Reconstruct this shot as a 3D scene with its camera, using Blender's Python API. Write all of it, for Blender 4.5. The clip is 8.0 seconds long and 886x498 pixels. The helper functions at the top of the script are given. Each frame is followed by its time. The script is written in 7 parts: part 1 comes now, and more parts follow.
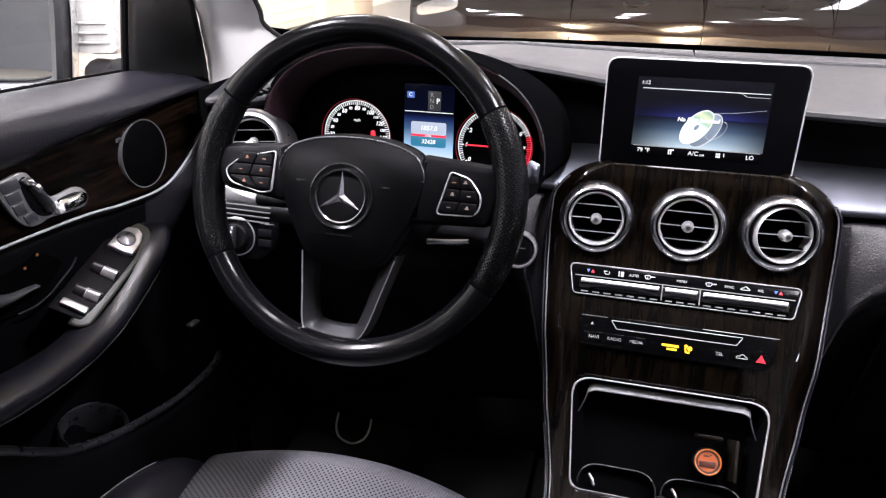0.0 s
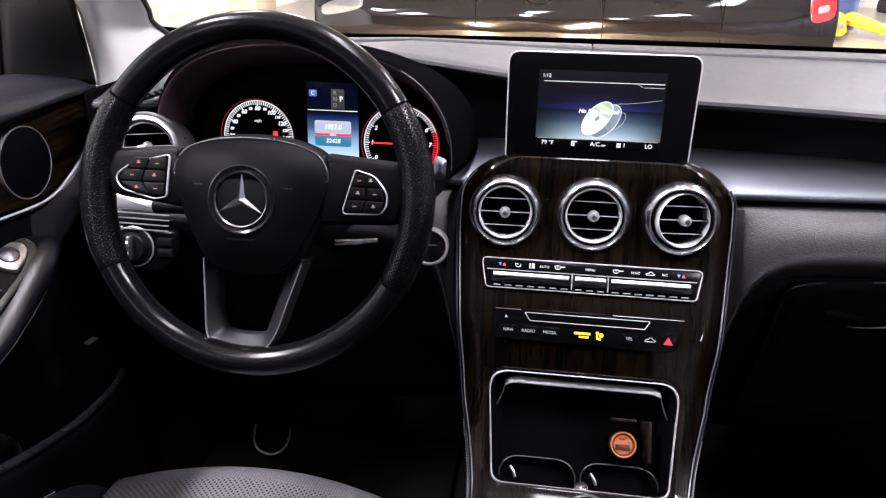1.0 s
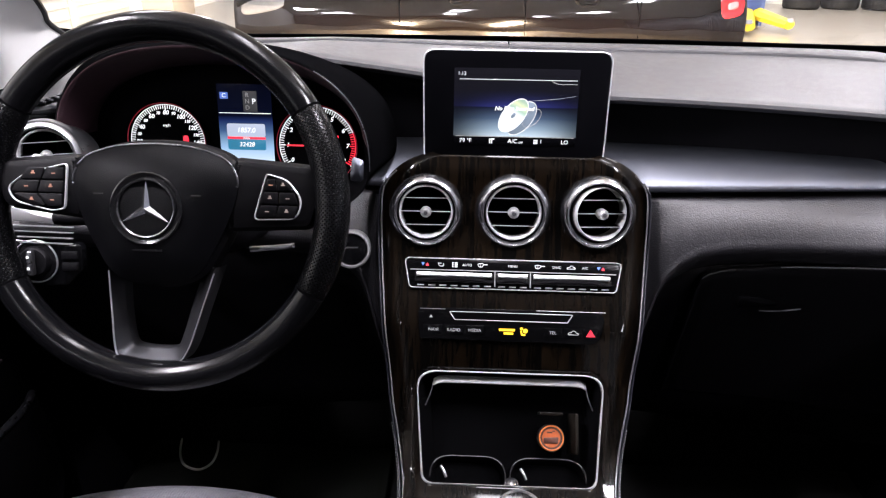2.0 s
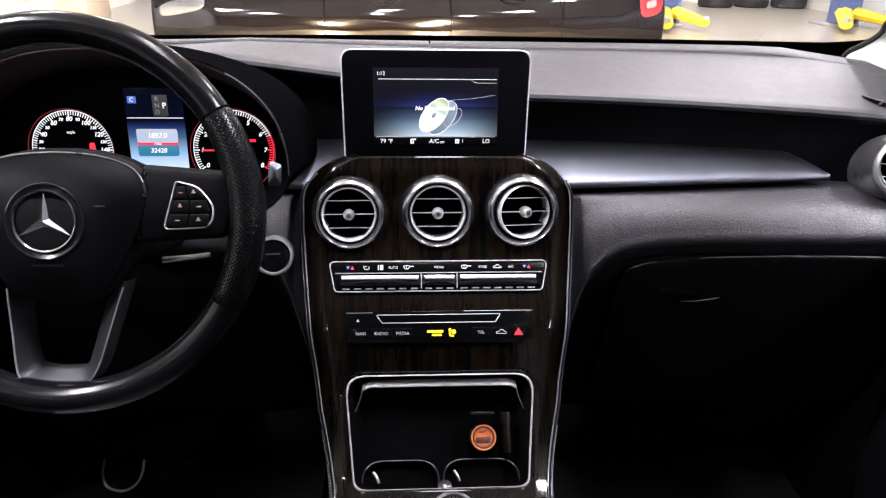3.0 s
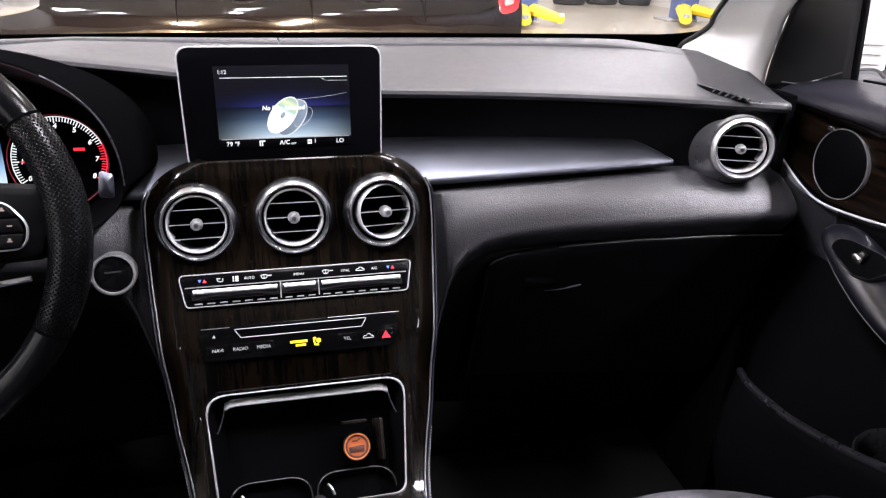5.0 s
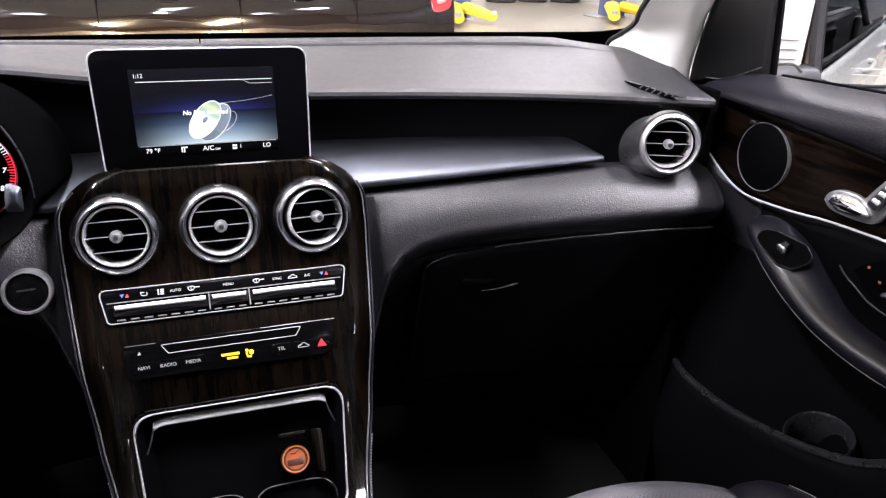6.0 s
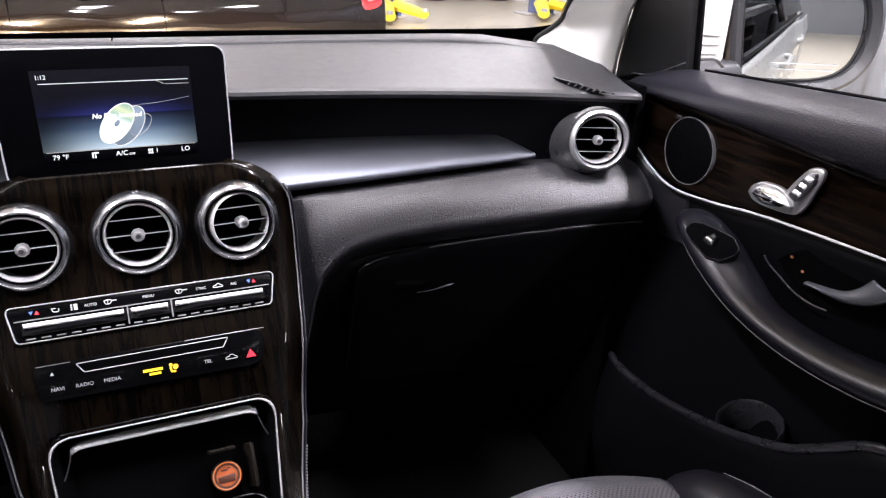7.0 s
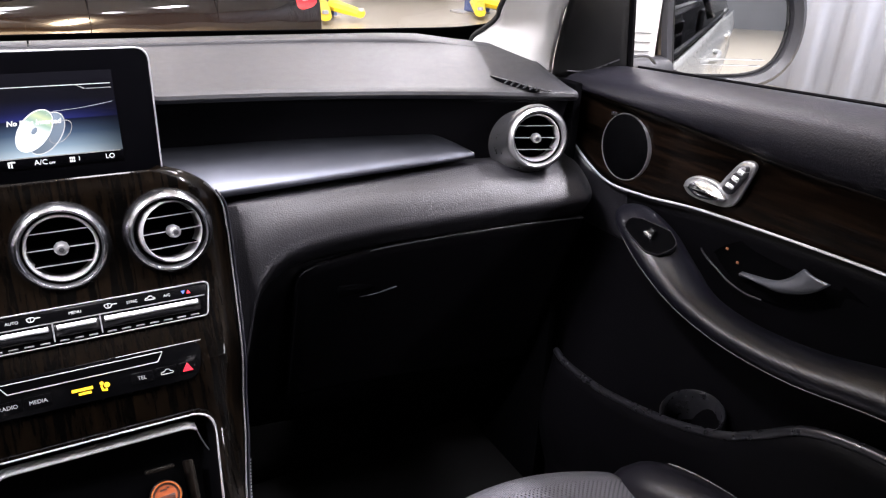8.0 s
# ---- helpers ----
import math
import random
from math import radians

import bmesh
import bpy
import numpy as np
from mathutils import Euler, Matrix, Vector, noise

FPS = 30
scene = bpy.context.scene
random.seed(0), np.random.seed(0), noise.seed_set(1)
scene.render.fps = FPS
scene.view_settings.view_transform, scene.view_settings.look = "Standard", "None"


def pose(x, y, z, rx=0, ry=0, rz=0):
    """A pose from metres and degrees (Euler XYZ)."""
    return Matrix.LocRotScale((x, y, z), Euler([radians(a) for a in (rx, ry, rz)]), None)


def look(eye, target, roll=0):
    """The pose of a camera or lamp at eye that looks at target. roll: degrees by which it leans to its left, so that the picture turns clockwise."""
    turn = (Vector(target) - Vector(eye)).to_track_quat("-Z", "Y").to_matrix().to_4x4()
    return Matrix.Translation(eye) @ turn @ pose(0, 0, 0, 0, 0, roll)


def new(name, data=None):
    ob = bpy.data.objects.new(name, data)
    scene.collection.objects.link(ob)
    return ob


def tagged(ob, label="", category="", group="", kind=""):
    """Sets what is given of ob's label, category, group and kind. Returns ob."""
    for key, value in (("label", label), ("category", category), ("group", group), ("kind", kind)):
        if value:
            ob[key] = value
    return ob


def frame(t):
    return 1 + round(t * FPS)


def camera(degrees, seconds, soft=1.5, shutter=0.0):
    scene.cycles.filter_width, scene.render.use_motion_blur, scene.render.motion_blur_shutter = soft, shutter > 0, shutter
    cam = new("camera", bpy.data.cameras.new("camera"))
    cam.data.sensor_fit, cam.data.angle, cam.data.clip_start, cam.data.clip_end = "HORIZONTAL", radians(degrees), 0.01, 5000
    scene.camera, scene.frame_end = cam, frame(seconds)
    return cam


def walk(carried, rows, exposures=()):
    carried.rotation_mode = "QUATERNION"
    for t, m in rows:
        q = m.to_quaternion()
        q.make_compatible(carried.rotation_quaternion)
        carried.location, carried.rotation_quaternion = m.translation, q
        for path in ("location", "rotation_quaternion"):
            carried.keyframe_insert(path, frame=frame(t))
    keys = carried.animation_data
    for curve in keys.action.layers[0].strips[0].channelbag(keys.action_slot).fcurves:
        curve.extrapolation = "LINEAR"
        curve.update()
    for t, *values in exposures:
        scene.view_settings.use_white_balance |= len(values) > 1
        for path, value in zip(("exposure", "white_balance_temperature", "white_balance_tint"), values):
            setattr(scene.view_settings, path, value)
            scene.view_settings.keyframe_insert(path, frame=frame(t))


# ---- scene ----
cam = camera(64.1, 8.0, soft=1.25)
PATH = [
    (0, (-0.081, -0.066, 1.3), (-0.559, 1.696, 0.483), 0.4),
    (0.5, (-0.079, -0.061, 1.297), (-0.438, 1.73, 0.482), 0.4),
    (1, (-0.074, -0.055, 1.294), (-0.326, 1.754, 0.478), 0.6),
    (1.5, (-0.067, -0.05, 1.293), (-0.225, 1.768, 0.476), 0.7),
    (3, (-0.045, -0.035, 1.291), (0.067, 1.788, 0.477), 1.0),
    (3.5, (-0.042, -0.03, 1.287), (0.161, 1.786, 0.473), 1.3),
    (4, (-0.038, -0.026, 1.285), (0.249, 1.779, 0.474), 1.5),
    (4.5, (-0.028, -0.02, 1.284), (0.34, 1.771, 0.474), 1.6),
    (6, (-0.008, -0.003, 1.284), (0.597, 1.723, 0.474), 1.8),
    (6.5, (-0.001, 0.004, 1.282), (0.685, 1.7, 0.473), 1.9),
    (7, (0.006, 0.011, 1.281), (0.77, 1.672, 0.472), 2.2),
    (7.5, (0.012, 0.017, 1.279), (0.849, 1.643, 0.471), 2.4),
    (8, (0.014, 0.02, 1.28), (0.918, 1.611, 0.474), 2.3),
]
walk(cam, [(t, look(eye, target, roll)) for t, eye, target, roll in PATH], [(0.0, 0.19), (8.0, 0.14)])

# ---- world and lamps ----
LAMP = 1.32
world = bpy.data.worlds.new("garage_air")
scene.world = world
world.use_nodes = True
world.node_tree.nodes["Background"].inputs[0].default_value = (0.9, 0.95, 1.0, 1)
world.node_tree.nodes["Background"].inputs[1].default_value = 0.02


# ---- small geometry kit ----
INV = {}


def thing(name, at, label, category, group="", kind=""):
    ob = new(name)
    ob.location = at
    ob.empty_display_size = 0.05
    INV[ob.name] = Matrix.Translation(at).inverted()
    return tagged(ob, label, category, group, kind)


def part(name, bm, material, parent=None, label="", solid=0.0, sharp=38):
    me = bpy.data.meshes.new(name)
    bmesh.ops.remove_doubles(bm, verts=bm.verts, dist=1e-6)
    bmesh.ops.recalc_face_normals(bm, faces=bm.faces)
    bm.to_mesh(me)
    bm.free()
    me.materials.append(material)
    for p in me.polygons:
        p.use_smooth = True
    me.set_sharp_from_angle(angle=radians(sharp))
    ob = new(name, me)
    if solid:
        m = ob.modifiers.new("thickness", "SOLIDIFY")
        m.thickness, m.offset = solid, 0
    if parent is not None:
        ob.parent = parent
        ob.matrix_parent_inverse = INV.get(parent.name, Matrix.Identity(4))
    if label:
        ob["label"] = label
    return ob


def solo(name, bm, material, label, category, group="", kind="", solid=0.0, sharp=38):
    return tagged(part(name, bm, material, None, "", solid, sharp), label, category, group, kind)


def fr(o, n, up=(0, 0, 1)):
    z = Vector(n).normalized()
    x = Vector(up).cross(z).normalized()
    y = z.cross(x)
    m = Matrix((x, y, z)).transposed().to_4x4()
    m.translation = o
    return m


I4 = Matrix.Identity(4)


def surf(fn, nu, nv, keep=None, bm=None):
    bm = bm or bmesh.new()
    uv = bm.loops.layers.uv.verify()
    g = [[bm.verts.new(fn(i / nu, j / nv)) for j in range(nv + 1)] for i in range(nu + 1)]
    for i in range(nu):
        for j in range(nv):
            if keep is None or keep((i + 0.5) / nu, (j + 0.5) / nv):
                f = bm.faces.new((g[i][j], g[i + 1][j], g[i + 1][j + 1], g[i][j + 1]))
                for lo, (a, b) in zip(f.loops, ((i, j), (i + 1, j), (i + 1, j + 1), (i, j + 1))):
                    lo[uv].uv = (a / nu, b / nv)
    bmesh.ops.delete(bm, geom=[v for v in bm.verts if not v.link_faces], context="VERTS")
    return bm


def box(c, s, m=I4, bev=0.0, seg=2, bm=None):
    bm = bm or bmesh.new()
    r = bmesh.ops.create_cube(bm, size=1, matrix=m @ Matrix.Translation(c) @ Matrix.Diagonal((*s, 1)))
    if bev:
        edges = {e for v in r["verts"] for e in v.link_edges}
        bmesh.ops.bevel(bm, geom=list(edges), offset=bev, segments=seg, affect="EDGES", profile=0.5)
    return bm


def lathe(prof, m=I4, seg=48, bm=None, a0=0.0, a1=360.0, sx=1.0, sy=1.0):
    """Turns (radius, height) pairs round the z axis of m."""
    bm = bm or bmesh.new()
    full = a1 - a0 >= 360
    n = seg if full else seg + 1
    rows = []
    for k in range(n):
        a = radians(a0 + (a1 - a0) * k / seg)
        rows.append([bm.verts.new(m @ Vector((r * math.cos(a) * sx, r * math.sin(a) * sy, h))) for r, h in prof])
    for k in range(seg):
        p, q = rows[k], rows[(k + 1) % n]
        for j in range(len(prof) - 1):
            vs = []
            for v in (p[j], q[j], q[j + 1], p[j + 1]):
                if all((v.co - w.co).length > 1e-7 for w in vs):
                    vs.append(v)
            if len(vs) > 2:
                bm.faces.new(vs)
    return bm


def spline(pts, n):
    """Catmull-Rom through pts, n steps a span."""
    p = [Vector(q) for q in pts]
    p = [p[0] * 2 - p[1], *p, p[-1] * 2 - p[-2]]
    out = []
    for i in range(1, len(p) - 2):
        a, b, c, d = p[i - 1:i + 3]
        for k in range(n):
            t = k / n
            out.append(0.5 * (2 * b + (c - a) * t + (2 * a - 5 * b + 4 * c - d) * t * t + (3 * b - a - 3 * c + d) * t ** 3))
    return out + [p[-2]]


def tube(pts, r, seg=10, closed=False, flat=1.0, up=(0, 0, 1), bm=None):
    """A tube along pts; r is a number or one for each point; flat squeezes it along its second axis."""
    bm = bm or bmesh.new()
    pts = [Vector(p) for p in pts]
    n = len(pts)
    rows = []
    for i, p in enumerate(pts):
        a = pts[(i - 1) % n] if closed or i else p
        b = pts[(i + 1) % n] if closed or i < n - 1 else p
        d = (b - a).normalized()
        x = d.cross(Vector(up))
        x = x.normalized() if x.length > 1e-5 else d.orthogonal().normalized()
        y = x.cross(d)
        q = r if isinstance(r, (int, float)) else r[i]
        rows.append([bm.verts.new(p + q * (math.cos(k * math.tau / seg) * x + flat * math.sin(k * math.tau / seg) * y)) for k in range(seg)])
    for i in range(n if closed else n - 1):
        p, q = rows[i], rows[(i + 1) % n]
        for k in range(seg):
            bm.faces.new((p[k], p[(k + 1) % seg], q[(k + 1) % seg], q[k]))
    if not closed:
        bm.faces.new(rows[0])
        bm.faces.new(rows[-1][::-1])
    return bm


def rounded(corners, r, n=5):
    """A closed outline with its corners rounded; r is a number or one for each corner."""
    out = []
    k = len(corners)
    for i in range(k):
        p, a, b = (Vector(corners[j % k]).to_2d() for j in (i, i - 1, i + 1))
        q = r if isinstance(r, (int, float)) else r[i]
        u, v = (a - p).normalized(), (b - p).normalized()
        half = math.acos(max(-1, min(1, u.dot(v)))) / 2
        d = min(q / math.tan(half), 0.49 * (a - p).length, 0.49 * (b - p).length)
        s, e = p + u * d, p + v * d
        for j in range(n + 1):
            t = j / n
            out.append((1 - t) ** 2 * s + 2 * t * (1 - t) * p + t * t * e)
    return out


def rect(w, h, r=0.0, cx=0.0, cy=0.0):
    c = [(cx - w / 2, cy - h / 2), (cx + w / 2, cy - h / 2), (cx + w / 2, cy + h / 2), (cx - w / 2, cy + h / 2)]
    return rounded(c, r) if r else [Vector(p) for p in c]


def inset(out, d):
    n = len(out)
    area = sum(out[i].x * out[(i + 1) % n].y - out[(i + 1) % n].x * out[i].y for i in range(n))
    s = 1 if area > 0 else -1
    res = []
    for i in range(n):
        t = (out[(i + 1) % n] - out[i - 1])
        t = t.normalized() if t.length > 1e-9 else Vector((1, 0))
        res.append(out[i] + s * d * Vector((-t.y, t.x)))
    return res


def stack(loops, m, bm=None, cap0=True, cap1=True):
    """Skins loops of (outline, height) into one body."""
    bm = bm or bmesh.new()
    rows = [[bm.verts.new(m @ Vector((p.x, p.y, h if isinstance(h, (int, float)) else h(p)))) for p in o] for o, h in loops]
    for p, q in zip(rows, rows[1:]):
        k = len(p)
        for i in range(k):
            bm.faces.new((p[i], p[(i + 1) % k], q[(i + 1) % k], q[i]))
    if cap0:
        bm.faces.new(rows[0][::-1])
    if cap1:
        bm.faces.new(rows[-1])
    return bm


def plate(out, t, m=I4, bev=0.001, bm=None, z0=0.0):
    return stack([(out, z0), (out, z0 + t - bev), (inset(out, bev * 0.35), z0 + t - bev * 0.35), (inset(out, bev), z0 + t)], m, bm)


def ring(out, w, t, m=I4, bev=0.0006, bm=None, z0=0.0):
    """A frame of width w inside an outline."""
    bm = bm or bmesh.new()
    i0, i1, i2, i3 = out, inset(out, bev), inset(out, w - bev), inset(out, w)
    rows = [[bm.verts.new(m @ Vector((p.x, p.y, h))) for p in o] for o, h in ((i0, z0), (i0, z0 + t - bev), (i1, z0 + t), (i2, z0 + t), (i3, z0 + t - bev), (i3, z0))]
    for p, q in zip(rows, rows[1:]):
        k = len(p)
        for i in range(k):
            bm.faces.new((p[i], p[(i + 1) % k], q[(i + 1) % k], q[i]))
    return bm


def dome(out, z0, h, m, steps=8, power=2.0, centre=None, bm=None):
    """An outline filled by a bulging skin."""
    c = centre or sum(out, Vector((0, 0))) / len(out)
    loops = [(out, z0 - 0.012)]
    for k in range(steps):
        s = 1 - k / steps
        loops.append(([c + (p - c) * s for p in out], z0 + h * (1 - s ** power)))
    return stack(loops, m, bm)


def words(name, body, size, m, material, parent, label="", align="CENTER", bold=0.0, shear=0.0):
    cu = bpy.data.curves.new(name, "FONT")
    cu.body, cu.size, cu.align_x, cu.align_y, cu.extrude, cu.offset, cu.shear = body, size, align, "CENTER", 0.0002, bold, shear
    cu.resolution_u = 3
    tmp = new(name + "_curve", cu)
    dg = bpy.context.evaluated_depsgraph_get()
    me = bpy.data.meshes.new_from_object(tmp.evaluated_get(dg))
    bpy.data.objects.remove(tmp)
    bpy.data.curves.remove(cu)
    me.transform(m)
    me.materials.clear()
    me.materials.append(material)
    ob = new(name, me)
    ob.parent = parent
    ob.matrix_parent_inverse = INV.get(parent.name, Matrix.Identity(4))
    if label:
        ob["label"] = label
    return ob


def lerp(a, b, t):
    return a + (b - a) * t


def smooth(t):
    t = max(0.0, min(1.0, t))
    return t * t * (3 - 2 * t)


def at(x, xs, ys):
    return float(np.interp(x, xs, ys))


# ---- materials ----
def node(nt, kind, **values):
    n = nt.nodes.new(kind)
    for k, v in values.items():
        n.inputs[k.replace("_", " ")].default_value = v
    return n


def pbr(name, base, rough=0.5, metal=0.0, coat=0.0, coat_rough=0.1, var=0.12, vscale=14.0, rvar=0.08, grain=0.0, gscale=900.0, cells=0.0, cscale=700.0,
        spec=0.5, stretch=(1, 1, 1), dots=0.0, dscale=(60, 60), sheen=0.0):
    """Painted, moulded or hide surface: two scales of tint, uneven gloss, fine relief."""
    ma = bpy.data.materials.new(name)
    ma.use_nodes = True
    nt = ma.node_tree
    b = nt.nodes["Principled BSDF"]
    link = nt.links.new
    co = node(nt, "ShaderNodeTexCoord").outputs["Object"]
    mp = node(nt, "ShaderNodeMapping")
    mp.inputs["Scale"].default_value = stretch
    link(co, mp.inputs[0])
    big = node(nt, "ShaderNodeTexNoise", Scale=vscale, Detail=5.0, Roughness=0.65)
    link(mp.outputs[0], big.inputs["Vector"])
    mix = nt.nodes.new("ShaderNodeMix")
    mix.data_type = "RGBA"
    mix.inputs[6].default_value = (*[c * (1 - var) for c in base], 1)
    mix.inputs[7].default_value = (*[min(1, c * (1 + var)) for c in base], 1)
    link(big.outputs[0], mix.inputs[0])
    colour = mix.outputs[2]
    mr = node(nt, "ShaderNodeMapRange")
    mr.inputs[3].default_value, mr.inputs[4].default_value = max(0.02, rough - rvar), min(1, rough + rvar)
    fine = node(nt, "ShaderNodeTexNoise", Scale=vscale * 7, Detail=4.0)
    link(mp.outputs[0], fine.inputs["Vector"])
    link(fine.outputs[0], mr.inputs[0])
    link(mr.outputs[0], b.inputs["Roughness"])
    last = None
    if grain:
        g = node(nt, "ShaderNodeTexNoise", Scale=gscale, Detail=3.0)
        link(mp.outputs[0], g.inputs["Vector"])
        bp = node(nt, "ShaderNodeBump", Strength=grain, Distance=0.0006)
        link(g.outputs[0], bp.inputs["Height"])
        last = bp
    if cells:
        v = node(nt, "ShaderNodeTexVoronoi", Scale=cscale)
        v.feature = "SMOOTH_F1"
        link(mp.outputs[0], v.inputs["Vector"])
        bp = node(nt, "ShaderNodeBump", Strength=cells, Distance=0.0008)
        bp.invert = True
        link(v.outputs[0], bp.inputs["Height"])
        if last:
            link(last.outputs[0], bp.inputs["Normal"])
        last = bp
    if dots:
        dm = node(nt, "ShaderNodeMapping")
        dm.inputs["Scale"].default_value = (*dscale, 1)
        dm.inputs["Rotation"].default_value = (0, 0, radians(45))
        link(node(nt, "ShaderNodeTexCoord").outputs["UV"], dm.inputs[0])
        v = node(nt, "ShaderNodeTexVoronoi", Scale=1.0, Randomness=0.06)
        v.voronoi_dimensions = "2D"
        link(dm.outputs[0], v.inputs["Vector"])
        r2 = node(nt, "ShaderNodeMapRange")
        r2.inputs[1].default_value, r2.inputs[2].default_value = 0.18, 0.34
        link(v.outputs[0], r2.inputs[0])
        bp = node(nt, "ShaderNodeBump", Strength=dots, Distance=0.0012)
        link(r2.outputs[0], bp.inputs["Height"])
        if last:
            link(last.outputs[0], bp.inputs["Normal"])
        last = bp
        m2 = nt.nodes.new("ShaderNodeMix")
        m2.data_type = "RGBA"
        m2.inputs[6].default_value = (0.0008, 0.0008, 0.0008, 1)
        link(r2.outputs[0], m2.inputs[0])
        link(colour, m2.inputs[7])
        colour = m2.outputs[2]
        sm_ = nt.nodes.new("ShaderNodeMath")
        sm_.operation = "MULTIPLY"
        sm_.inputs[1].default_value = spec
        link(r2.outputs[0], sm_.inputs[0])
        link(sm_.outputs[0], b.inputs["Specular IOR Level"])
    link(colour, b.inputs["Base Color"])
    if last:
        link(last.outputs[0], b.inputs["Normal"])
    b.inputs["Metallic"].default_value = metal
    b.inputs["Specular IOR Level"].default_value = spec
    b.inputs["Coat Weight"].default_value = coat
    b.inputs["Coat Roughness"].default_value = coat_rough
    if sheen:
        b.inputs["Sheen Weight"].default_value = sheen
    return ma


def wood(name, dark, light, axis, coat=0.6):
    """Dark open-pore veneer; axis: stretch along which the grain runs."""
    ma = bpy.data.materials.new(name)
    ma.use_nodes = True
    nt = ma.node_tree
    b = nt.nodes["Principled BSDF"]
    link = nt.links.new
    co = node(nt, "ShaderNodeTexCoord").outputs["Object"]
    mp = node(nt, "ShaderNodeMapping")
    mp.inputs["Scale"].default_value = axis
    link(co, mp.inputs[0])
    a = node(nt, "ShaderNodeTexNoise", Scale=115.0, Detail=8.0, Roughness=0.72, Distortion=0.3)
    c = node(nt, "ShaderNodeTexNoise", Scale=340.0, Detail=3.0)
    w = node(nt, "ShaderNodeTexNoise", Scale=9.0, Detail=2.0)
    for n in (a, c, w):
        link(mp.outputs[0], n.inputs["Vector"])
    ramp = nt.nodes.new("ShaderNodeValToRGB")
    ramp.color_ramp.elements[0].position, ramp.color_ramp.elements[0].color = 0.42, (*dark, 1)
    ramp.color_ramp.elements[1].position, ramp.color_ramp.elements[1].color = 0.72, (*light, 1)
    link(a.outputs[0], ramp.inputs[0])
    mul = nt.nodes.new("ShaderNodeMix")
    mul.data_type, mul.blend_type = "RGBA", "MULTIPLY"
    mul.inputs[0].default_value = 0.75
    pores = node(nt, "ShaderNodeMapRange")
    pores.inputs[1].default_value, pores.inputs[2].default_value, pores.inputs[3].default_value = 0.36, 0.5, 0.25
    link(c.outputs[0], pores.inputs[0])
    link(ramp.outputs[0], mul.inputs[6])
    link(pores.outputs[0], mul.inputs[7])
    m3 = nt.nodes.new("ShaderNodeMix")
    m3.data_type, m3.blend_type = "RGBA", "MULTIPLY"
    m3.inputs[0].default_value = 0.5
    link(mul.outputs[2], m3.inputs[6])
    link(w.outputs[0], m3.inputs[7])
    link(m3.outputs[2], b.inputs["Base Color"])
    bp = node(nt, "ShaderNodeBump", Strength=0.25, Distance=0.0004)
    link(c.outputs[0], bp.inputs["Height"])
    link(bp.outputs[0], b.inputs["Normal"])
    b.inputs["Roughness"].default_value = 0.42
    b.inputs["Specular IOR Level"].default_value = 0.03
    b.inputs["Coat Weight"].default_value = coat
    b.inputs["Coat Roughness"].default_value = 0.05
    return ma


def glow(name, colour, strength):
    ma = bpy.data.materials.new(name)
    ma.use_nodes = True
    b = ma.node_tree.nodes["Principled BSDF"]
    b.inputs["Base Color"].default_value = (*[c * 0.2 for c in colour], 1)
    b.inputs["Emission Color"].default_value = (*colour, 1)
    b.inputs["Emission Strength"].default_value = strength
    return ma


def screen_glow(name, stops, strength, o, axis, pool=None):
    """A lit display whose picture runs through colour stops along an axis of the place."""
    ma = bpy.data.materials.new(name)
    ma.use_nodes = True
    nt = ma.node_tree
    b = nt.nodes["Principled BSDF"]
    b.inputs["Base Color"].default_value = (0.003, 0.003, 0.004, 1)
    b.inputs["Roughness"].default_value = 0.12
    b.inputs["Specular IOR Level"].default_value = 0.02
    co = node(nt, "ShaderNodeTexCoord").outputs["Object"]
    sub = nt.nodes.new("ShaderNodeVectorMath")
    sub.operation = "SUBTRACT"
    sub.inputs[1].default_value = o
    dot = nt.nodes.new("ShaderNodeVectorMath")
    dot.operation = "DOT_PRODUCT"
    dot.inputs[1].default_value = axis
    ramp = nt.nodes.new("ShaderNodeValToRGB")
    el = ramp.color_ramp.elements
    while len(el) < len(stops):
        el.new(0.5)
    for e, (p, c) in zip(el, stops):
        e.position, e.color = p, (*c, 1)
    nt.links.new(co, sub.inputs[0])
    nt.links.new(sub.outputs[0], dot.inputs[0])
    nt.links.new(dot.outputs["Value"], ramp.inputs[0])
    nt.links.new(ramp.outputs[0], b.inputs["Emission Color"])
    b.inputs["Emission Strength"].default_value = strength
    if pool:
        c, size, dim = pool
        off = nt.nodes.new("ShaderNodeVectorMath")
        off.operation = "SUBTRACT"
        off.inputs[1].default_value = c
        sc_ = nt.nodes.new("ShaderNodeVectorMath")
        sc_.operation = "DIVIDE"
        sc_.inputs[1].default_value = size
        ln = nt.nodes.new("ShaderNodeVectorMath")
        ln.operation = "LENGTH"
        mr = node(nt, "ShaderNodeMapRange")
        mr.interpolation_type = "SMOOTHSTEP"
        mr.inputs[1].default_value, mr.inputs[2].default_value, mr.inputs[3].default_value, mr.inputs[4].default_value = 0.15, 1.0, strength, strength * dim
        nt.links.new(co, off.inputs[0])
        nt.links.new(off.outputs[0], sc_.inputs[0])
        nt.links.new(sc_.outputs[0], ln.inputs[0])
        nt.links.new(ln.outputs["Value"], mr.inputs[0])
        nt.links.new(mr.outputs[0], b.inputs["Emission Strength"])
    return ma


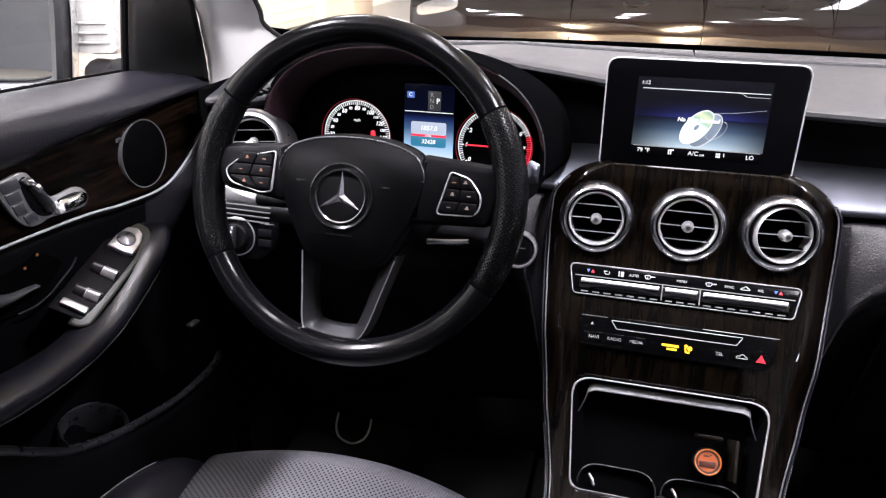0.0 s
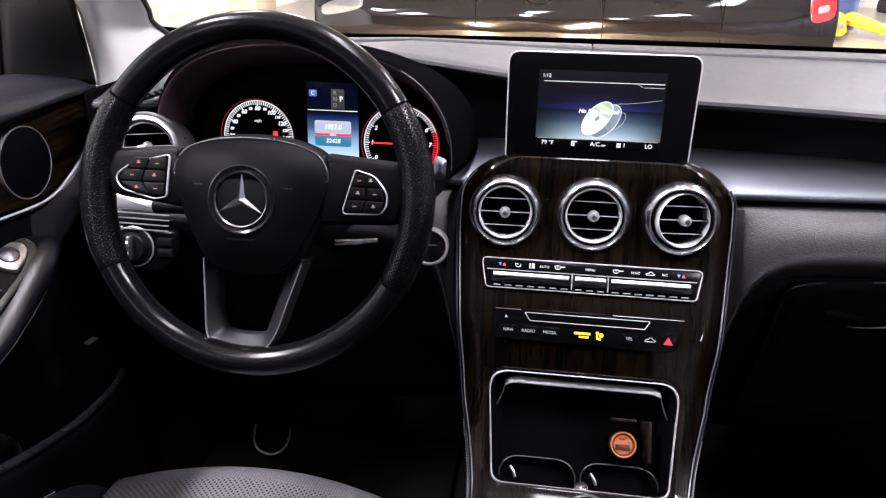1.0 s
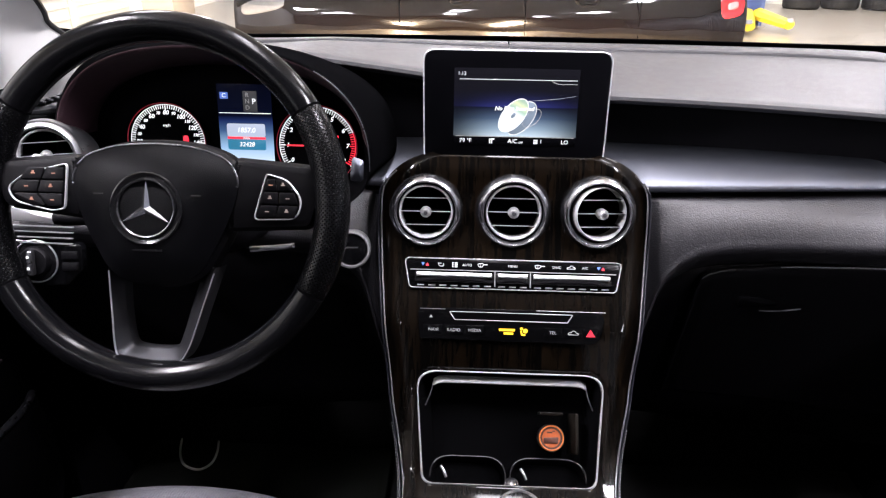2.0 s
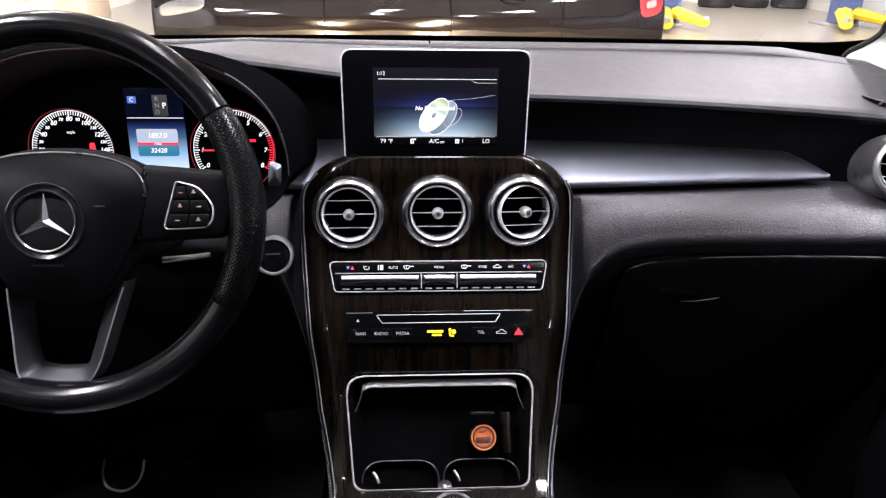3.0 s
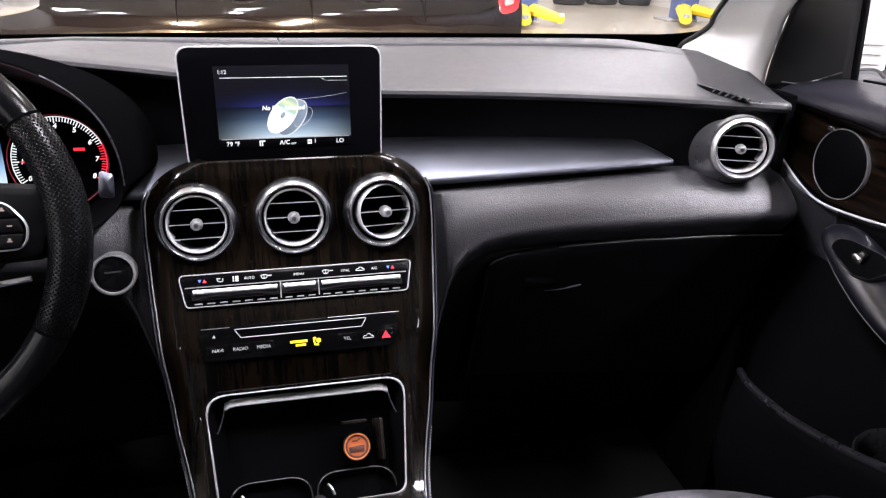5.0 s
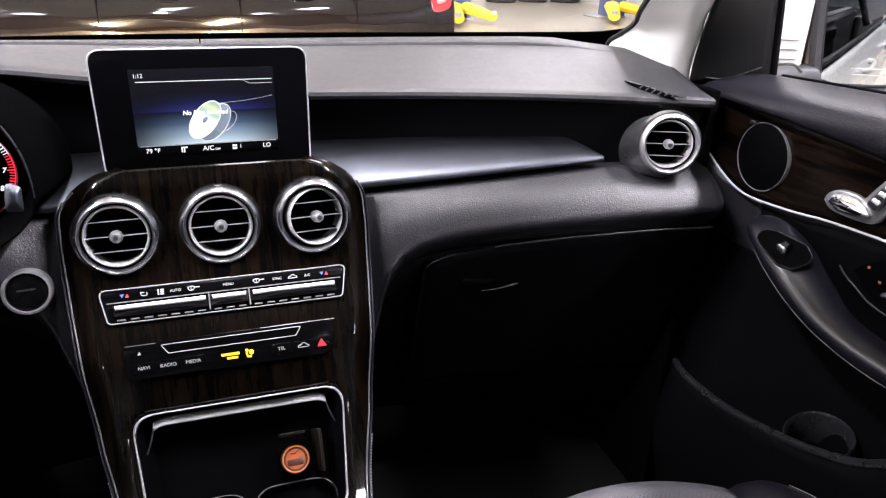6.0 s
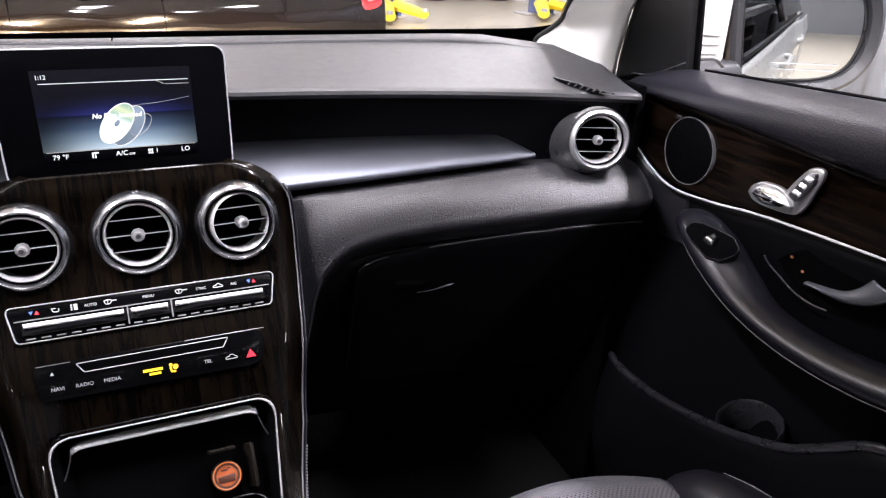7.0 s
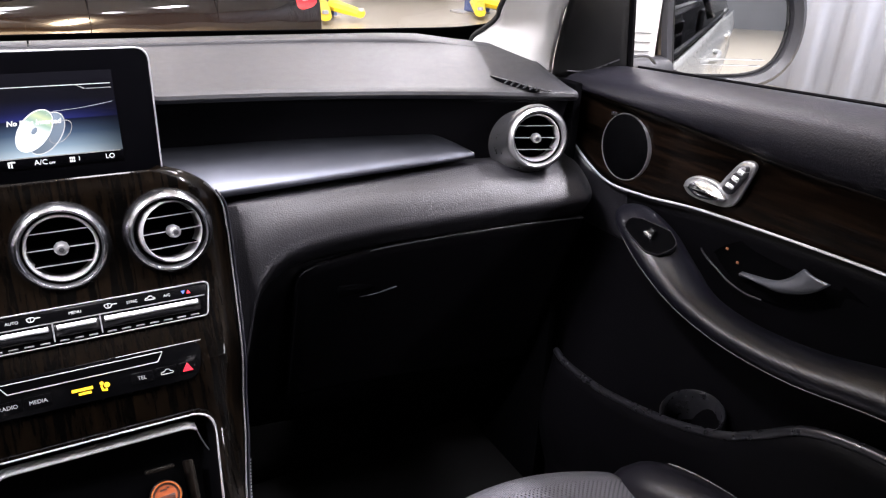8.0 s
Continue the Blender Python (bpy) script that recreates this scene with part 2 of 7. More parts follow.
def pane(name, tint=(1, 1, 1), gloss=1.0):
    ma = bpy.data.materials.new(name)
    ma.use_nodes = True
    nt = ma.node_tree
    nt.nodes.remove(nt.nodes["Principled BSDF"])
    t = node(nt, "ShaderNodeBsdfTransparent", Color=(*tint, 1))
    g = node(nt, "ShaderNodeBsdfGlossy", Roughness=0.02)
    f = node(nt, "ShaderNodeFresnel", IOR=1.4)
    k = nt.nodes.new("ShaderNodeMath")
    k.operation = "MULTIPLY"
    k.inputs[1].default_value = gloss
    mx = nt.nodes.new("ShaderNodeMixShader")
    nt.links.new(f.outputs[0], k.inputs[0])
    nt.links.new(k.outputs[0], mx.inputs[0])
    nt.links.new(t.outputs[0], mx.inputs[1])
    nt.links.new(g.outputs[0], mx.inputs[2])
    nt.links.new(mx.outputs[0], nt.nodes["Material Output"].inputs[0])
    return ma


soft_black = pbr("soft_touch_black_pad", (0.017, 0.017, 0.019), 0.45, grain=0.35, gscale=1400, cells=0.40, cscale=900, var=0.10)
hide = pbr("black_grained_hide", (0.0080, 0.0077, 0.0095), 0.44, cells=0.60, cscale=620, grain=0.3, var=0.15, spec=0.36)
hide_door = pbr("black_door_hide", (0.0080, 0.0077, 0.0102), 0.38, cells=0.45, cscale=620, grain=0.3, var=0.15, spec=0.17)
armrest_hide = pbr("soft_armrest_hide", (0.0038, 0.0038, 0.0060), 0.31, cells=0.2, cscale=900, grain=0.1, var=0.15, spec=0.36, rvar=0.03)
plastic_mid = pbr("dark_grey_plastic", (0.014, 0.014, 0.016), 0.42, grain=0.2, gscale=900)
# black plastic, gloss and base raised to put the pocket lip's highlight into it
lip_plastic = pbr("glossy_black_plastic", (0.012, 0.012, 0.014), 0.28, spec=0.8, rvar=0.03)
sail_plastic = pbr("grained_black_sail", (0.006, 0.006, 0.0062), 0.6, grain=0.4, gscale=1200, spec=0.2)
hide_smooth = pbr("smooth_black_hide", (0.0062, 0.0058, 0.0080), 0.34, cells=0.2, cscale=900, grain=0.1, var=0.15, spec=0.42, rvar=0.03)
hide_perf = pbr("perforated_black_hide", (0.078, 0.077, 0.086), 0.32, cells=0.35, cscale=1100, dots=0.5, dscale=(76, 165), var=0.15, rvar=0.04, spec=0.8)
grip_perf = pbr("perforated_grip_hide", (0.0014, 0.0014, 0.0017), 0.25, dots=0.4, dscale=(62, 35), var=0.12, spec=0.14, rvar=0.03)
wheel_hide = pbr("polished_wheel_hide", (0.002, 0.002, 0.0024), 0.18, cells=0.05, cscale=1000, grain=0.05, var=0.15, spec=0.12, rvar=0.03)
spoke_metal = pbr("smoked_spoke_metal", (0.045, 0.045, 0.049), 0.40, metal=0.85, rvar=0.04)
rocker_black = pbr("smoked_switch_black", (0.004, 0.004, 0.0045), 0.22, spec=0.25, rvar=0.03)
pale_edge = pbr("polished_switch_edge", (0.72, 0.72, 0.73), 0.25, metal=0.25, rvar=0.03, var=0.04)
plastic = pbr("matt_black_plastic", (0.0019, 0.0018, 0.0023), 0.46, grain=0.25, gscale=1600, var=0.12, spec=0.06, rvar=0.04)
plastic_dark = pbr("deep_black_plastic", (0.0014, 0.0014, 0.0016), 0.7, grain=0.2, gscale=1600, spec=0.0)
gloss_black = pbr("piano_black", (0.0015, 0.0015, 0.0018), 0.12, rvar=0.03, spec=0.14)
panel_black = pbr("smoked_panel_black", (0.0012, 0.0012, 0.0014), 0.16, rvar=0.03, spec=0.05)
silver = pbr("matt_silver_trim", (0.066, 0.070, 0.083), 0.36, metal=1.0, rvar=0.02, var=0.04)
satin = pbr("satin_silver", (0.44, 0.44, 0.45), 0.30, metal=0.85, rvar=0.05, var=0.05, grain=0.05)
chrome = pbr("bright_chrome", (0.78, 0.78, 0.79), 0.15, metal=0.92, rvar=0.05, var=0.04)
rim_silver = pbr("pale_silver_paint", (0.48, 0.48, 0.49), 0.32, metal=0.55, rvar=0.05, var=0.04)
dark_metal = pbr("dark_satin_metal", (0.13, 0.13, 0.14), 0.30, metal=0.9)
veneer = wood("dark_veneer_upright", (0.0003, 0.0002, 0.0001), (0.0068, 0.0039, 0.0018), (1, 0.08, 0.08), 0.22)
veneer_door = wood("dark_veneer_lengthwise", (0.0008, 0.0006, 0.0004), (0.0150, 0.0080, 0.0046), (1, 0.05, 1), 0.10)
headliner_cloth = pbr("grey_headliner_cloth", (0.16, 0.16, 0.155), 0.9, grain=0.5, gscale=1500, spec=0.1, var=0.05)
pillar_cloth = pbr("pale_grey_pillar_cloth", (0.62, 0.615, 0.595), 0.85, grain=0.5, gscale=1500, sheen=0.5, var=0.04)
carpet = pbr("black_carpet", (0.004, 0.004, 0.004), 0.95, grain=1.0, gscale=700, spec=0.05)
rubber = pbr("black_rubber", (0.008, 0.008, 0.008), 0.7, grain=0.3, spec=0.3)
thread = pbr("pale_stitching", (0.22, 0.22, 0.22), 0.8)
white_paint = pbr("white_car_paint", (0.36, 0.36, 0.345), 0.28, coat=0.8, coat_rough=0.04, var=0.03, rvar=0.03)
black_paint = pbr("black_car_paint", (0.0013, 0.0007, 0.00045), 0.05, spec=0.30, coat=0.25, coat_rough=0.02, var=0.05, rvar=0.01)
glass = pane("clear_glass", (0.97, 0.985, 0.98), 0.08)
dark_glass = pbr("tinted_glass", (0.008, 0.010, 0.010), 0.05, coat=0.4, rvar=0.01)
mirror = pbr("mirror_silvering", (0.46, 0.475, 0.485), 0.015, metal=1.0, var=0.01, rvar=0.005)
white_ink = glow("white_lit_marking", (0.95, 0.97, 1.0), 1.0)
caption_ink = glow("lit_caption", (0.92, 0.93, 0.95), 0.5)
hub_skin = pbr("fine_grained_cover", (0.0015, 0.0015, 0.0019), 0.40, cells=0.25, cscale=1500, grain=0.2, spec=0.05, rvar=0.03)
key_ink = glow("faint_key_caption", (0.85, 0.86, 0.90), 0.12)
dim_ink = glow("grey_marking", (0.85, 0.85, 0.85), 0.22)
red_lit = glow("red_lit_marking", (1.0, 0.03, 0.06), 1.2)
red_dim = glow("red_dial_edge", (0.8, 0.03, 0.08), 0.05)
blue_ink = glow("blue_marking", (0.15, 0.3, 1.0), 0.5)
amber = glow("amber_lit_marking", (1.0, 0.62, 0.02), 1.6)
orange = glow("orange_socket_light", (1.0, 0.27, 0.06), 0.42)
dull_orange = glow("dull_orange_socket_light", (1.0, 0.24, 0.05), 0.08)
dim_orange = glow("dim_orange_marking", (1.0, 0.35, 0.15), 0.05)
faint_ink = glow("faint_key_marking", (0.9, 0.72, 0.62), 0.07)
faint_orange = glow("faint_orange_key_marking", (1.0, 0.42, 0.25), 0.055)

# ---- the garage ----
floor_mat_ = pbr("sealed_beige_floor", (0.36, 0.32, 0.255), 0.32, coat=0.3, coat_rough=0.2, var=0.10, vscale=0.8, grain=0.1, gscale=60)
wall_mat = pbr("pale_wall_paint", (0.54, 0.54, 0.525), 0.7, var=0.05, vscale=1.2, grain=0.1, gscale=80)
blue_wall_mat = pbr("pale_blue_sheet_metal", (0.34, 0.37, 0.44), 0.5, var=0.05, vscale=1.0)
rear_wall_mat = pbr("pale_grey_wall_paint", (0.14, 0.145, 0.153), 0.6, var=0.05, vscale=1.0)
side_wall_mat = pbr("white_wall_paint", (0.74, 0.74, 0.72), 0.7, var=0.04, vscale=1.2, grain=0.1, gscale=80)
door_white = pbr("white_enamel_door", (0.56, 0.56, 0.51), 0.5, var=0.06, vscale=2.0)
yellow_paint = pbr("yellow_enamel", (0.80, 0.58, 0.02), 0.38, coat=0.3, var=0.08, vscale=5)
blue_paint = pbr("blue_enamel", (0.06, 0.10, 0.28), 0.4, coat=0.3, var=0.1, vscale=4)
grey_paint = pbr("grey_steel_paint", (0.30, 0.30, 0.31), 0.5)
brown_beam = pbr("tan_pillar_paint", (0.42, 0.36, 0.29), 0.6, vscale=2)
lamp_glow = glow("lit_tube_diffuser", (1.0, 0.97, 1.0), 14.0 * LAMP)
head_glow = glow("warm_headlamp_light", (1.0, 0.66, 0.36), 500.0)

solo("floor", box((0, 2, -0.05), (17, 28, 0.1)), floor_mat_, "sealed beige garage floor with a dull sheen", "floor", kind="structure")
solo("ceiling", box((0, 2, 4.85), (17, 28, 0.1)), wall_mat, "pale painted garage ceiling", "ceiling", kind="structure")
solo("wall_front", box((0.0, 16.06, 2.4), (17, 0.12, 4.8)), wall_mat, "pale painted garage wall at the far end", "wall", kind="structure")
solo("wall_rear", box((0, -12.06, 2.4), (17, 0.12, 4.8)), rear_wall_mat, "pale blue-grey garage wall behind the car", "wall", kind="structure")
solo("wall_left", box((-5.2, 2, 2.4), (0.12, 28, 4.8)), side_wall_mat, "white painted garage side wall", "wall", kind="structure")
solo("wall_right", box((8.4, 2, 2.4), (0.12, 28, 4.8)), wall_mat, "pale painted garage side wall", "wall", kind="structure")


def ribbed_partition():
    """Sheet-metal partition with upright ribs."""
    def f(u, v):
        y = lerp(4.9, -11.9, u)
        k = (y * 2.2) % 1.0
        return (6.4 + (0.05 if k < 0.5 else 0.0), y, lerp(0.03, 4.7, v))
    return surf(f, 300, 1)


solo("wall_partition", ribbed_partition(), blue_wall_mat, "pale blue ribbed sheet-metal partition", "wall", kind="structure", solid=0.02, sharp=20)

gd = thing("door_1", (-5.1, 7, 0), "closed white sectional garage door with ribs", "garage door", kind="structure")
for i in range(8):
    bm = box((-5.09, 6.6, 0.27 + i * 0.53), (0.06, 8.0, 0.515), bev=0.012)
    for k in range(3):
        box((-5.055, 6.6, 0.13 + k * 0.14 + i * 0.53), (0.02, 7.9, 0.035), bev=0.006, bm=bm, seg=1)
    part("panel", bm, door_white, gd)
    part("hinge_strip", box((-5.045, 6.6, 0.535 + i * 0.53), (0.03, 8.0, 0.016), bev=0.004), grey_paint, gd)
for y in (4.2, 9.0):
    part("stile", box((-5.03, y, 2.2), (0.05, 0.14, 4.3), bev=0.008), door_white, gd)
solo("wall_post", box((-4.9, 11.6, 2.4), (0.5, 0.9, 4.8), bev=0.02), brown_beam, "tan painted pillar beside the garage door", "pillar", kind="structure")


def ceiling_lamp(x, y, w=0.3, l=2.4):
    t = thing("ceiling_light", (x, y, 4.6), "long lit fluorescent garage ceiling light", "ceiling light", "garage ceiling lights")
    part("housing", box((x, y, 4.74), (w + 0.06, l + 0.06, 0.12), bev=0.02), door_white, t)
    part("diffuser", box((x, y, 4.67), (w, l, 0.03), bev=0.01), lamp_glow, t, "glowing white diffuser")


# place and brightness of the ceiling lights: the row over this bay is the brightest
LAMPS = ((-2.7, -0.3, 3.6), (2.7, -0.3, 3.4), (0.2, 0.5, 0.8), (-2.7, 4.6, 0.7), (2.7, 4.6, 0.7), (-2.7, 10.0, 0.8), (0.2, 10.0, 0.8), (5.6, 8.5, 0.8), (5.6, 13.0, 0.8), (0.2, -4.2, 3.0), (-2.7, -6.0, 2.2), (2.7, -6.0, 2.2))
for x, y, k in LAMPS:
    ceiling_lamp(x, y)
    la = bpy.data.lights.new("ceiling_light_beam", "AREA")
    la.shape, la.size, la.size_y, la.energy, la.color = "RECTANGLE", 0.3, 2.4, 170 * LAMP * k, (1.0, 0.955, 1.055)
    lo = new("ceiling_light_beam", la)
    lo.matrix_world = pose(x, y, 4.645)


def two_post_lift(x, y, lean, spread):
    t = thing("vehicle_lift", (x, y, 0), "blue vehicle lift post with yellow arms on the floor", "vehicle lift", "vehicle lifts")
    part("base_plate", box((x, y + 0.1, 0.02), (0.6, 0.5, 0.04), bev=0.01), grey_paint, t)
    bm = box((x, y, 1.9), (0.34, 0.08, 3.7), bev=0.01)
    for s in (-1, 1):
        box((x + s * 0.15, y - 0.16, 1.9), (0.05, 0.30, 3.7), bev=0.01, bm=bm)
    part("post", bm, blue_paint, t)
    part("carriage", box((x, y - 0.2, 0.42), (0.30, 0.22, 0.5), bev=0.02), blue_paint, t)
    for s in (-1, 1):
        a = Vector((x + s * 0.1, y - 0.3, 0.22))
        b = a + Vector((lean + s * spread, -0.70 + 0.15 * s, -0.09))
        part("arm", tube([a, lerp(a, b, 0.5), b], [0.14, 0.12, 0.10], 8, flat=0.7), yellow_paint, t)
        part("pad", lathe([(0, 0.05), (0.045, 0.05), (0.05, 0.03), (0.05, 0), (0, 0)], Matrix.Translation((b.x, b.y, 0.17)), 20), grey_paint, t)


two_post_lift(4.15, 11.7, 0.02, 0.25)
two_post_lift(7.2, 11.9, -0.05, 0.40)

tyre_bm = [(0.2, -0.1), (0.22, -0.11), (0.31, -0.11), (0.34, -0.08), (0.345, 0), (0.34, 0.08), (0.31, 0.11), (0.22, 0.11), (0.2, 0.1), (0.19, 0), (0.2, -0.1)]
for i, (x, y, k) in enumerate(((6.4, 15.0, 2), (7.2, 15.1, 3), (7.95, 15.0, 2))):
    for j in range(k):
        solo("tyre", lathe(tyre_bm, Matrix.Translation((x, y, 0.115 + j * 0.225)), 28), rubber, "black rubber tyre stacked on the garage floor", "tyre", "stacked tyres")


# ---- the black car parked across the front ----
def parked_car():
    cx, y0 = 0.05, 6.3
    t = thing("car", (cx, y0 + 0.9, 0), "glossy black car parked crosswise, reflecting the lamps", "car")
    L = 2.22

    def section(u):
        """Half widths and heights along the length; u runs from the nose to the tail."""
        end = 1 - 0.10 * smooth(1 - u / 0.12) - 0.07 * smooth((u - 0.9) / 0.1)
        belt = at(u, (0, 0.08, 0.3, 0.6, 0.9, 1), (0.74, 0.84, 0.98, 1.02, 1.04, 0.98))
        return end, belt

    def flank(u, v):
        e, belt = section(u)
        x = cx + lerp(-L, L, u)
        z = lerp(0.22, belt, v)
        d = z - 0.57
        bulge = 0.985 - 1.1 * max(0.0, 0.0 - d) ** 2 - (0.085 * d + 0.16 * d * d + 1.3 * max(0, d - 0.04) ** 2 + 0.005 * smooth((d - 0.13) / 0.02) + 0.0009 * math.sin(9 * x + 21 * z)) / 0.9
        return x, bulge * e, z

    def skin(u, v):
        # v round the body: near flank, bonnet line, far flank
        if v < 0.38:
            x, w, z = flank(u, v / 0.38)
            return (x, y0 + 0.9 - 0.9 * w, z)
        if v > 0.62:
            x, w, z = flank(u, (1 - v) / 0.38)
            return (x, y0 + 0.9 + 0.9 * w, z)
        x, w, z = flank(u, 1)
        s = (v - 0.38) / 0.24 * 2 - 1
        return (x, y0 + 0.9 + 0.9 * w * s, z + 0.04 * (1 - s * s))

    arches = (cx - 1.36, cx + 1.36)
    bm = surf(skin, 140, 74)
    part("body", bm, black_paint, t, solid=0.012, sharp=60)

    def cabin(u, v):
        a = lerp(-0.72, 1.75, u)
        h = 0.46 * math.sin(min(1.0, u * 2.2) * math.pi / 2) * (1 - 0.85 * smooth((u - 0.72) / 0.28))
        w = 0.74 - 0.16 * math.sin(v * math.pi)
        s = math.cos(v * math.pi)
        return (cx + a, y0 + 0.9 - w * s * (1 - 0.12 * u), 0.98 + h * math.sin(v * math.pi) ** 0.45)
    part("greenhouse", surf(cabin, 40, 30), dark_glass, t, "dark tinted car windows", solid=0.01)
    for a in arches:
        for s in (-1, 1):
            def hollow(k, v, a=a, s=s):
                r, th = 0.30 * v, lerp(-0.25, math.pi + 0.25, k)
                x, z = a + r * math.cos(th), 0.30 + r * math.sin(th)
                u = (x - cx + L) / (2 * L)
                e, belt = section(u)
                return (x, y0 + 0.9 + s * (0.9 * flank(u, (z - 0.22) / (belt - 0.22))[1] + 0.003), z)
            part("wheel_arch", surf(hollow, 30, 4), plastic_dark, t)
            m = fr((a, y0 + 0.9 + s * 0.79, 0.29), (0, s, 0)) @ Matrix.Scale(0.82, 4)
            w = part("wheel", lathe([(0.20, 0.09), (0.23, 0.10), (0.31, 0.10), (0.335, 0.07), (0.335, -0.09), (0.2, -0.1), (0.2, 0.09)], m, 40), rubber, t)
            part("rim", lathe([(0, 0.05), (0.05, 0.06), (0.06, 0.03), (0.18, 0.05), (0.205, 0.09), (0.21, 0.06), (0.2, -0.05), (0, -0.05)], m, 40), dark_metal, w)
    hl = pbr("clear_lamp_plastic", (0.085, 0.088, 0.092), 0.15, coat=0.8, var=0.5, vscale=9.0)
    pale_lens = pbr("pale_lamp_plastic", (0.30, 0.20, 0.20), 0.2, coat=0.5)
    rl = pbr("red_lamp_plastic", (0.34, 0.010, 0.014), 0.12, coat=1.0)
    def lens(u0, u1, z0, z1, side, off):
        """A rounded lamp lens that follows the skin, standing a little proud of it."""
        def f(a, b):
            c, d = math.cos(a * math.tau), math.sin(a * math.tau)
            c, d = math.copysign(abs(c) ** 0.6, c), math.copysign(abs(d) ** 0.6, d)
            u = lerp(u0, u1, 0.5 + 0.5 * c * b)
            e, belt = section(u)
            z = lerp(z0, z1, 0.5 + 0.5 * d * b) + 0.9 * (u - u0)
            x, w, z = flank(u, (z - 0.22) / (belt - 0.22))
            return (x, y0 + 0.9 + side * (0.9 * w + off * (1 - b ** 4) + 0.002), z)
        return surf(f, 32, 8)
    for s in (-1, 1):
        part("headlight", lens(0.012, 0.105, 0.60, 0.72, s, 0.012), hl, t, "clear plastic headlight", solid=0.004)
        tl = part("taillight", lens(0.945, 0.998, 0.62, 0.92, s, 0.014), rl, t, "red plastic taillight", solid=0.004)
        part("reverse_lens", lens(0.958, 0.985, 0.70, 0.77, s, 0.024), pale_lens, tl, "pale reversing lamp lens", solid=0.004)
    for x in (-0.25, 0.85):
        part("door_handle", tube(spline([(cx + x - 0.1, y0 + 0.02, 0.84), (cx + x - 0.06, y0 - 0.03, 0.845), (cx + x + 0.06, y0 - 0.03, 0.85), (cx + x + 0.1, y0 + 0.02, 0.85)], 4), 0.014, 8), chrome, t)
    for x in (-0.78, 0.3, 1.28):
        part("door_gap", box((cx + x, y0 + 0.012, 0.65), (0.006, 0.01, 0.62)), plastic_dark, t)
    part("sill", box((cx, y0 + 0.08, 0.24), (2.2, 0.12, 0.09), bev=0.02), plastic, t)
    part("underbody", box((cx, y0 + 0.9, 0.32), (4.0, 1.5, 0.2), bev=0.04), plastic_dark, t)
    t.rotation_euler.z = radians(2.1)


parked_car()

# ---- the shell of the car that the camera sits in ----
smoked = pane("smoked_glass", (0.22, 0.23, 0.23))
shell = thing("suv", (0, 0, 0.3), "white car round the cabin, with lit headlights", "car")


def roofline(u, v):
    y = lerp(0.40, -2.1, u)
    x = lerp(-0.62, 0.62, v)
    return (x, y, 1.60 + 0.03 * math.sin(u * 3.1) - 0.05 * (x / 0.62) ** 4)


part("roof_skin", surf(lambda u, v: Vector(roofline(u, v)) + Vector((0, 0, 0.045)), 12, 14), white_paint, shell, solid=0.01)
solo("ceiling_headliner", surf(roofline, 12, 14), headliner_cloth, "grey cloth headliner inside the car", "headliner", kind="structure", solid=0.02)


def flank_skin(s):
    def f(u, v):
        y = lerp(1.0, -2.3, u)
        z = lerp(0.35, 1.035 + 0.045 * u, v)
        x = 0.905 + 0.035 * math.sin(v * math.pi * 0.75) - 0.035 * smooth((v - 0.75) / 0.25) - 0.02 * smooth((v - 0.48) / 0.04) * smooth((0.75 - v) / 0.1)
        if u > 0.55:
            x += 0.03 * smooth((u - 0.55) / 0.2)
        return (s * x, y, z)
    return f


for s in (-1, 1):
    part("flank", surf(flank_skin(s), 50, 26), white_paint, shell, solid=0.012)
    part("belt_moulding", tube([(s * 0.875, lerp(0.95, -2.2, k / 10), 1.042 + 0.045 * k / 10) for k in range(11)], 0.011, 8), plastic, shell)
    rw = part("rear_window", surf(lambda u, v: (s * lerp(0.875, 0.70, v), lerp(-0.42, -2.0, u), lerp(1.12, 1.56, v)), 4, 4), smoked, shell, "smoked rear side glass")
    rw.visible_shadow = False
    part("side_pillar", surf(lambda u, v: (s * lerp(0.872, 0.69, v), lerp(-0.28, -0.44, u), lerp(1.1, 1.56, v)), 3, 6), gloss_black, shell, solid=0.03)
    for y in (-0.12, -1.15):
        part("outer_handle", tube(spline([(s * 0.925, y + 0.11, 0.93), (s * 0.965, y + 0.08, 0.935), (s * 0.965, y - 0.08, 0.94), (s * 0.925, y - 0.11, 0.94)], 5), 0.014, 10), white_paint, shell)
    part("headlight", lathe([(0, 0.03), (0.06, 0.024), (0.085, 0), (0.09, -0.05), (0, -0.06)], fr((s * 0.70, 2.31, 0.80), (0, 1, 0)), 24), head_glow, shell, "lit warm headlight")
    hb = bpy.data.lights.new("headlight_beam", "SPOT")
    hb.energy, hb.color, hb.spot_size, hb.spot_blend, hb.shadow_soft_size = 9000.0, (1.0, 0.74, 0.50), radians(76), 0.6, 0.0015
    new("headlight_beam", hb).matrix_world = look((s * 0.70, 2.45, 0.80), (s * 0.80, 6.3, 0.0))
    # unseen plate added ahead of the lens to give the beam a level cutoff
    part("beam_shield", box((s * 0.70, 2.52, 0.8325), (0.16, 0.003, 0.07)), plastic_dark, shell, "unseen dark plate added to cut off the low beam")
    part("fender", surf(lambda u, v: (s * lerp(0.55, 0.93, math.sin(v * 1.57)), lerp(1.0, 2.25, u), lerp(lerp(1.06, 0.90, u), 0.35, 1 - math.cos(v * 1.57))), 14, 14), white_paint, shell, solid=0.01)
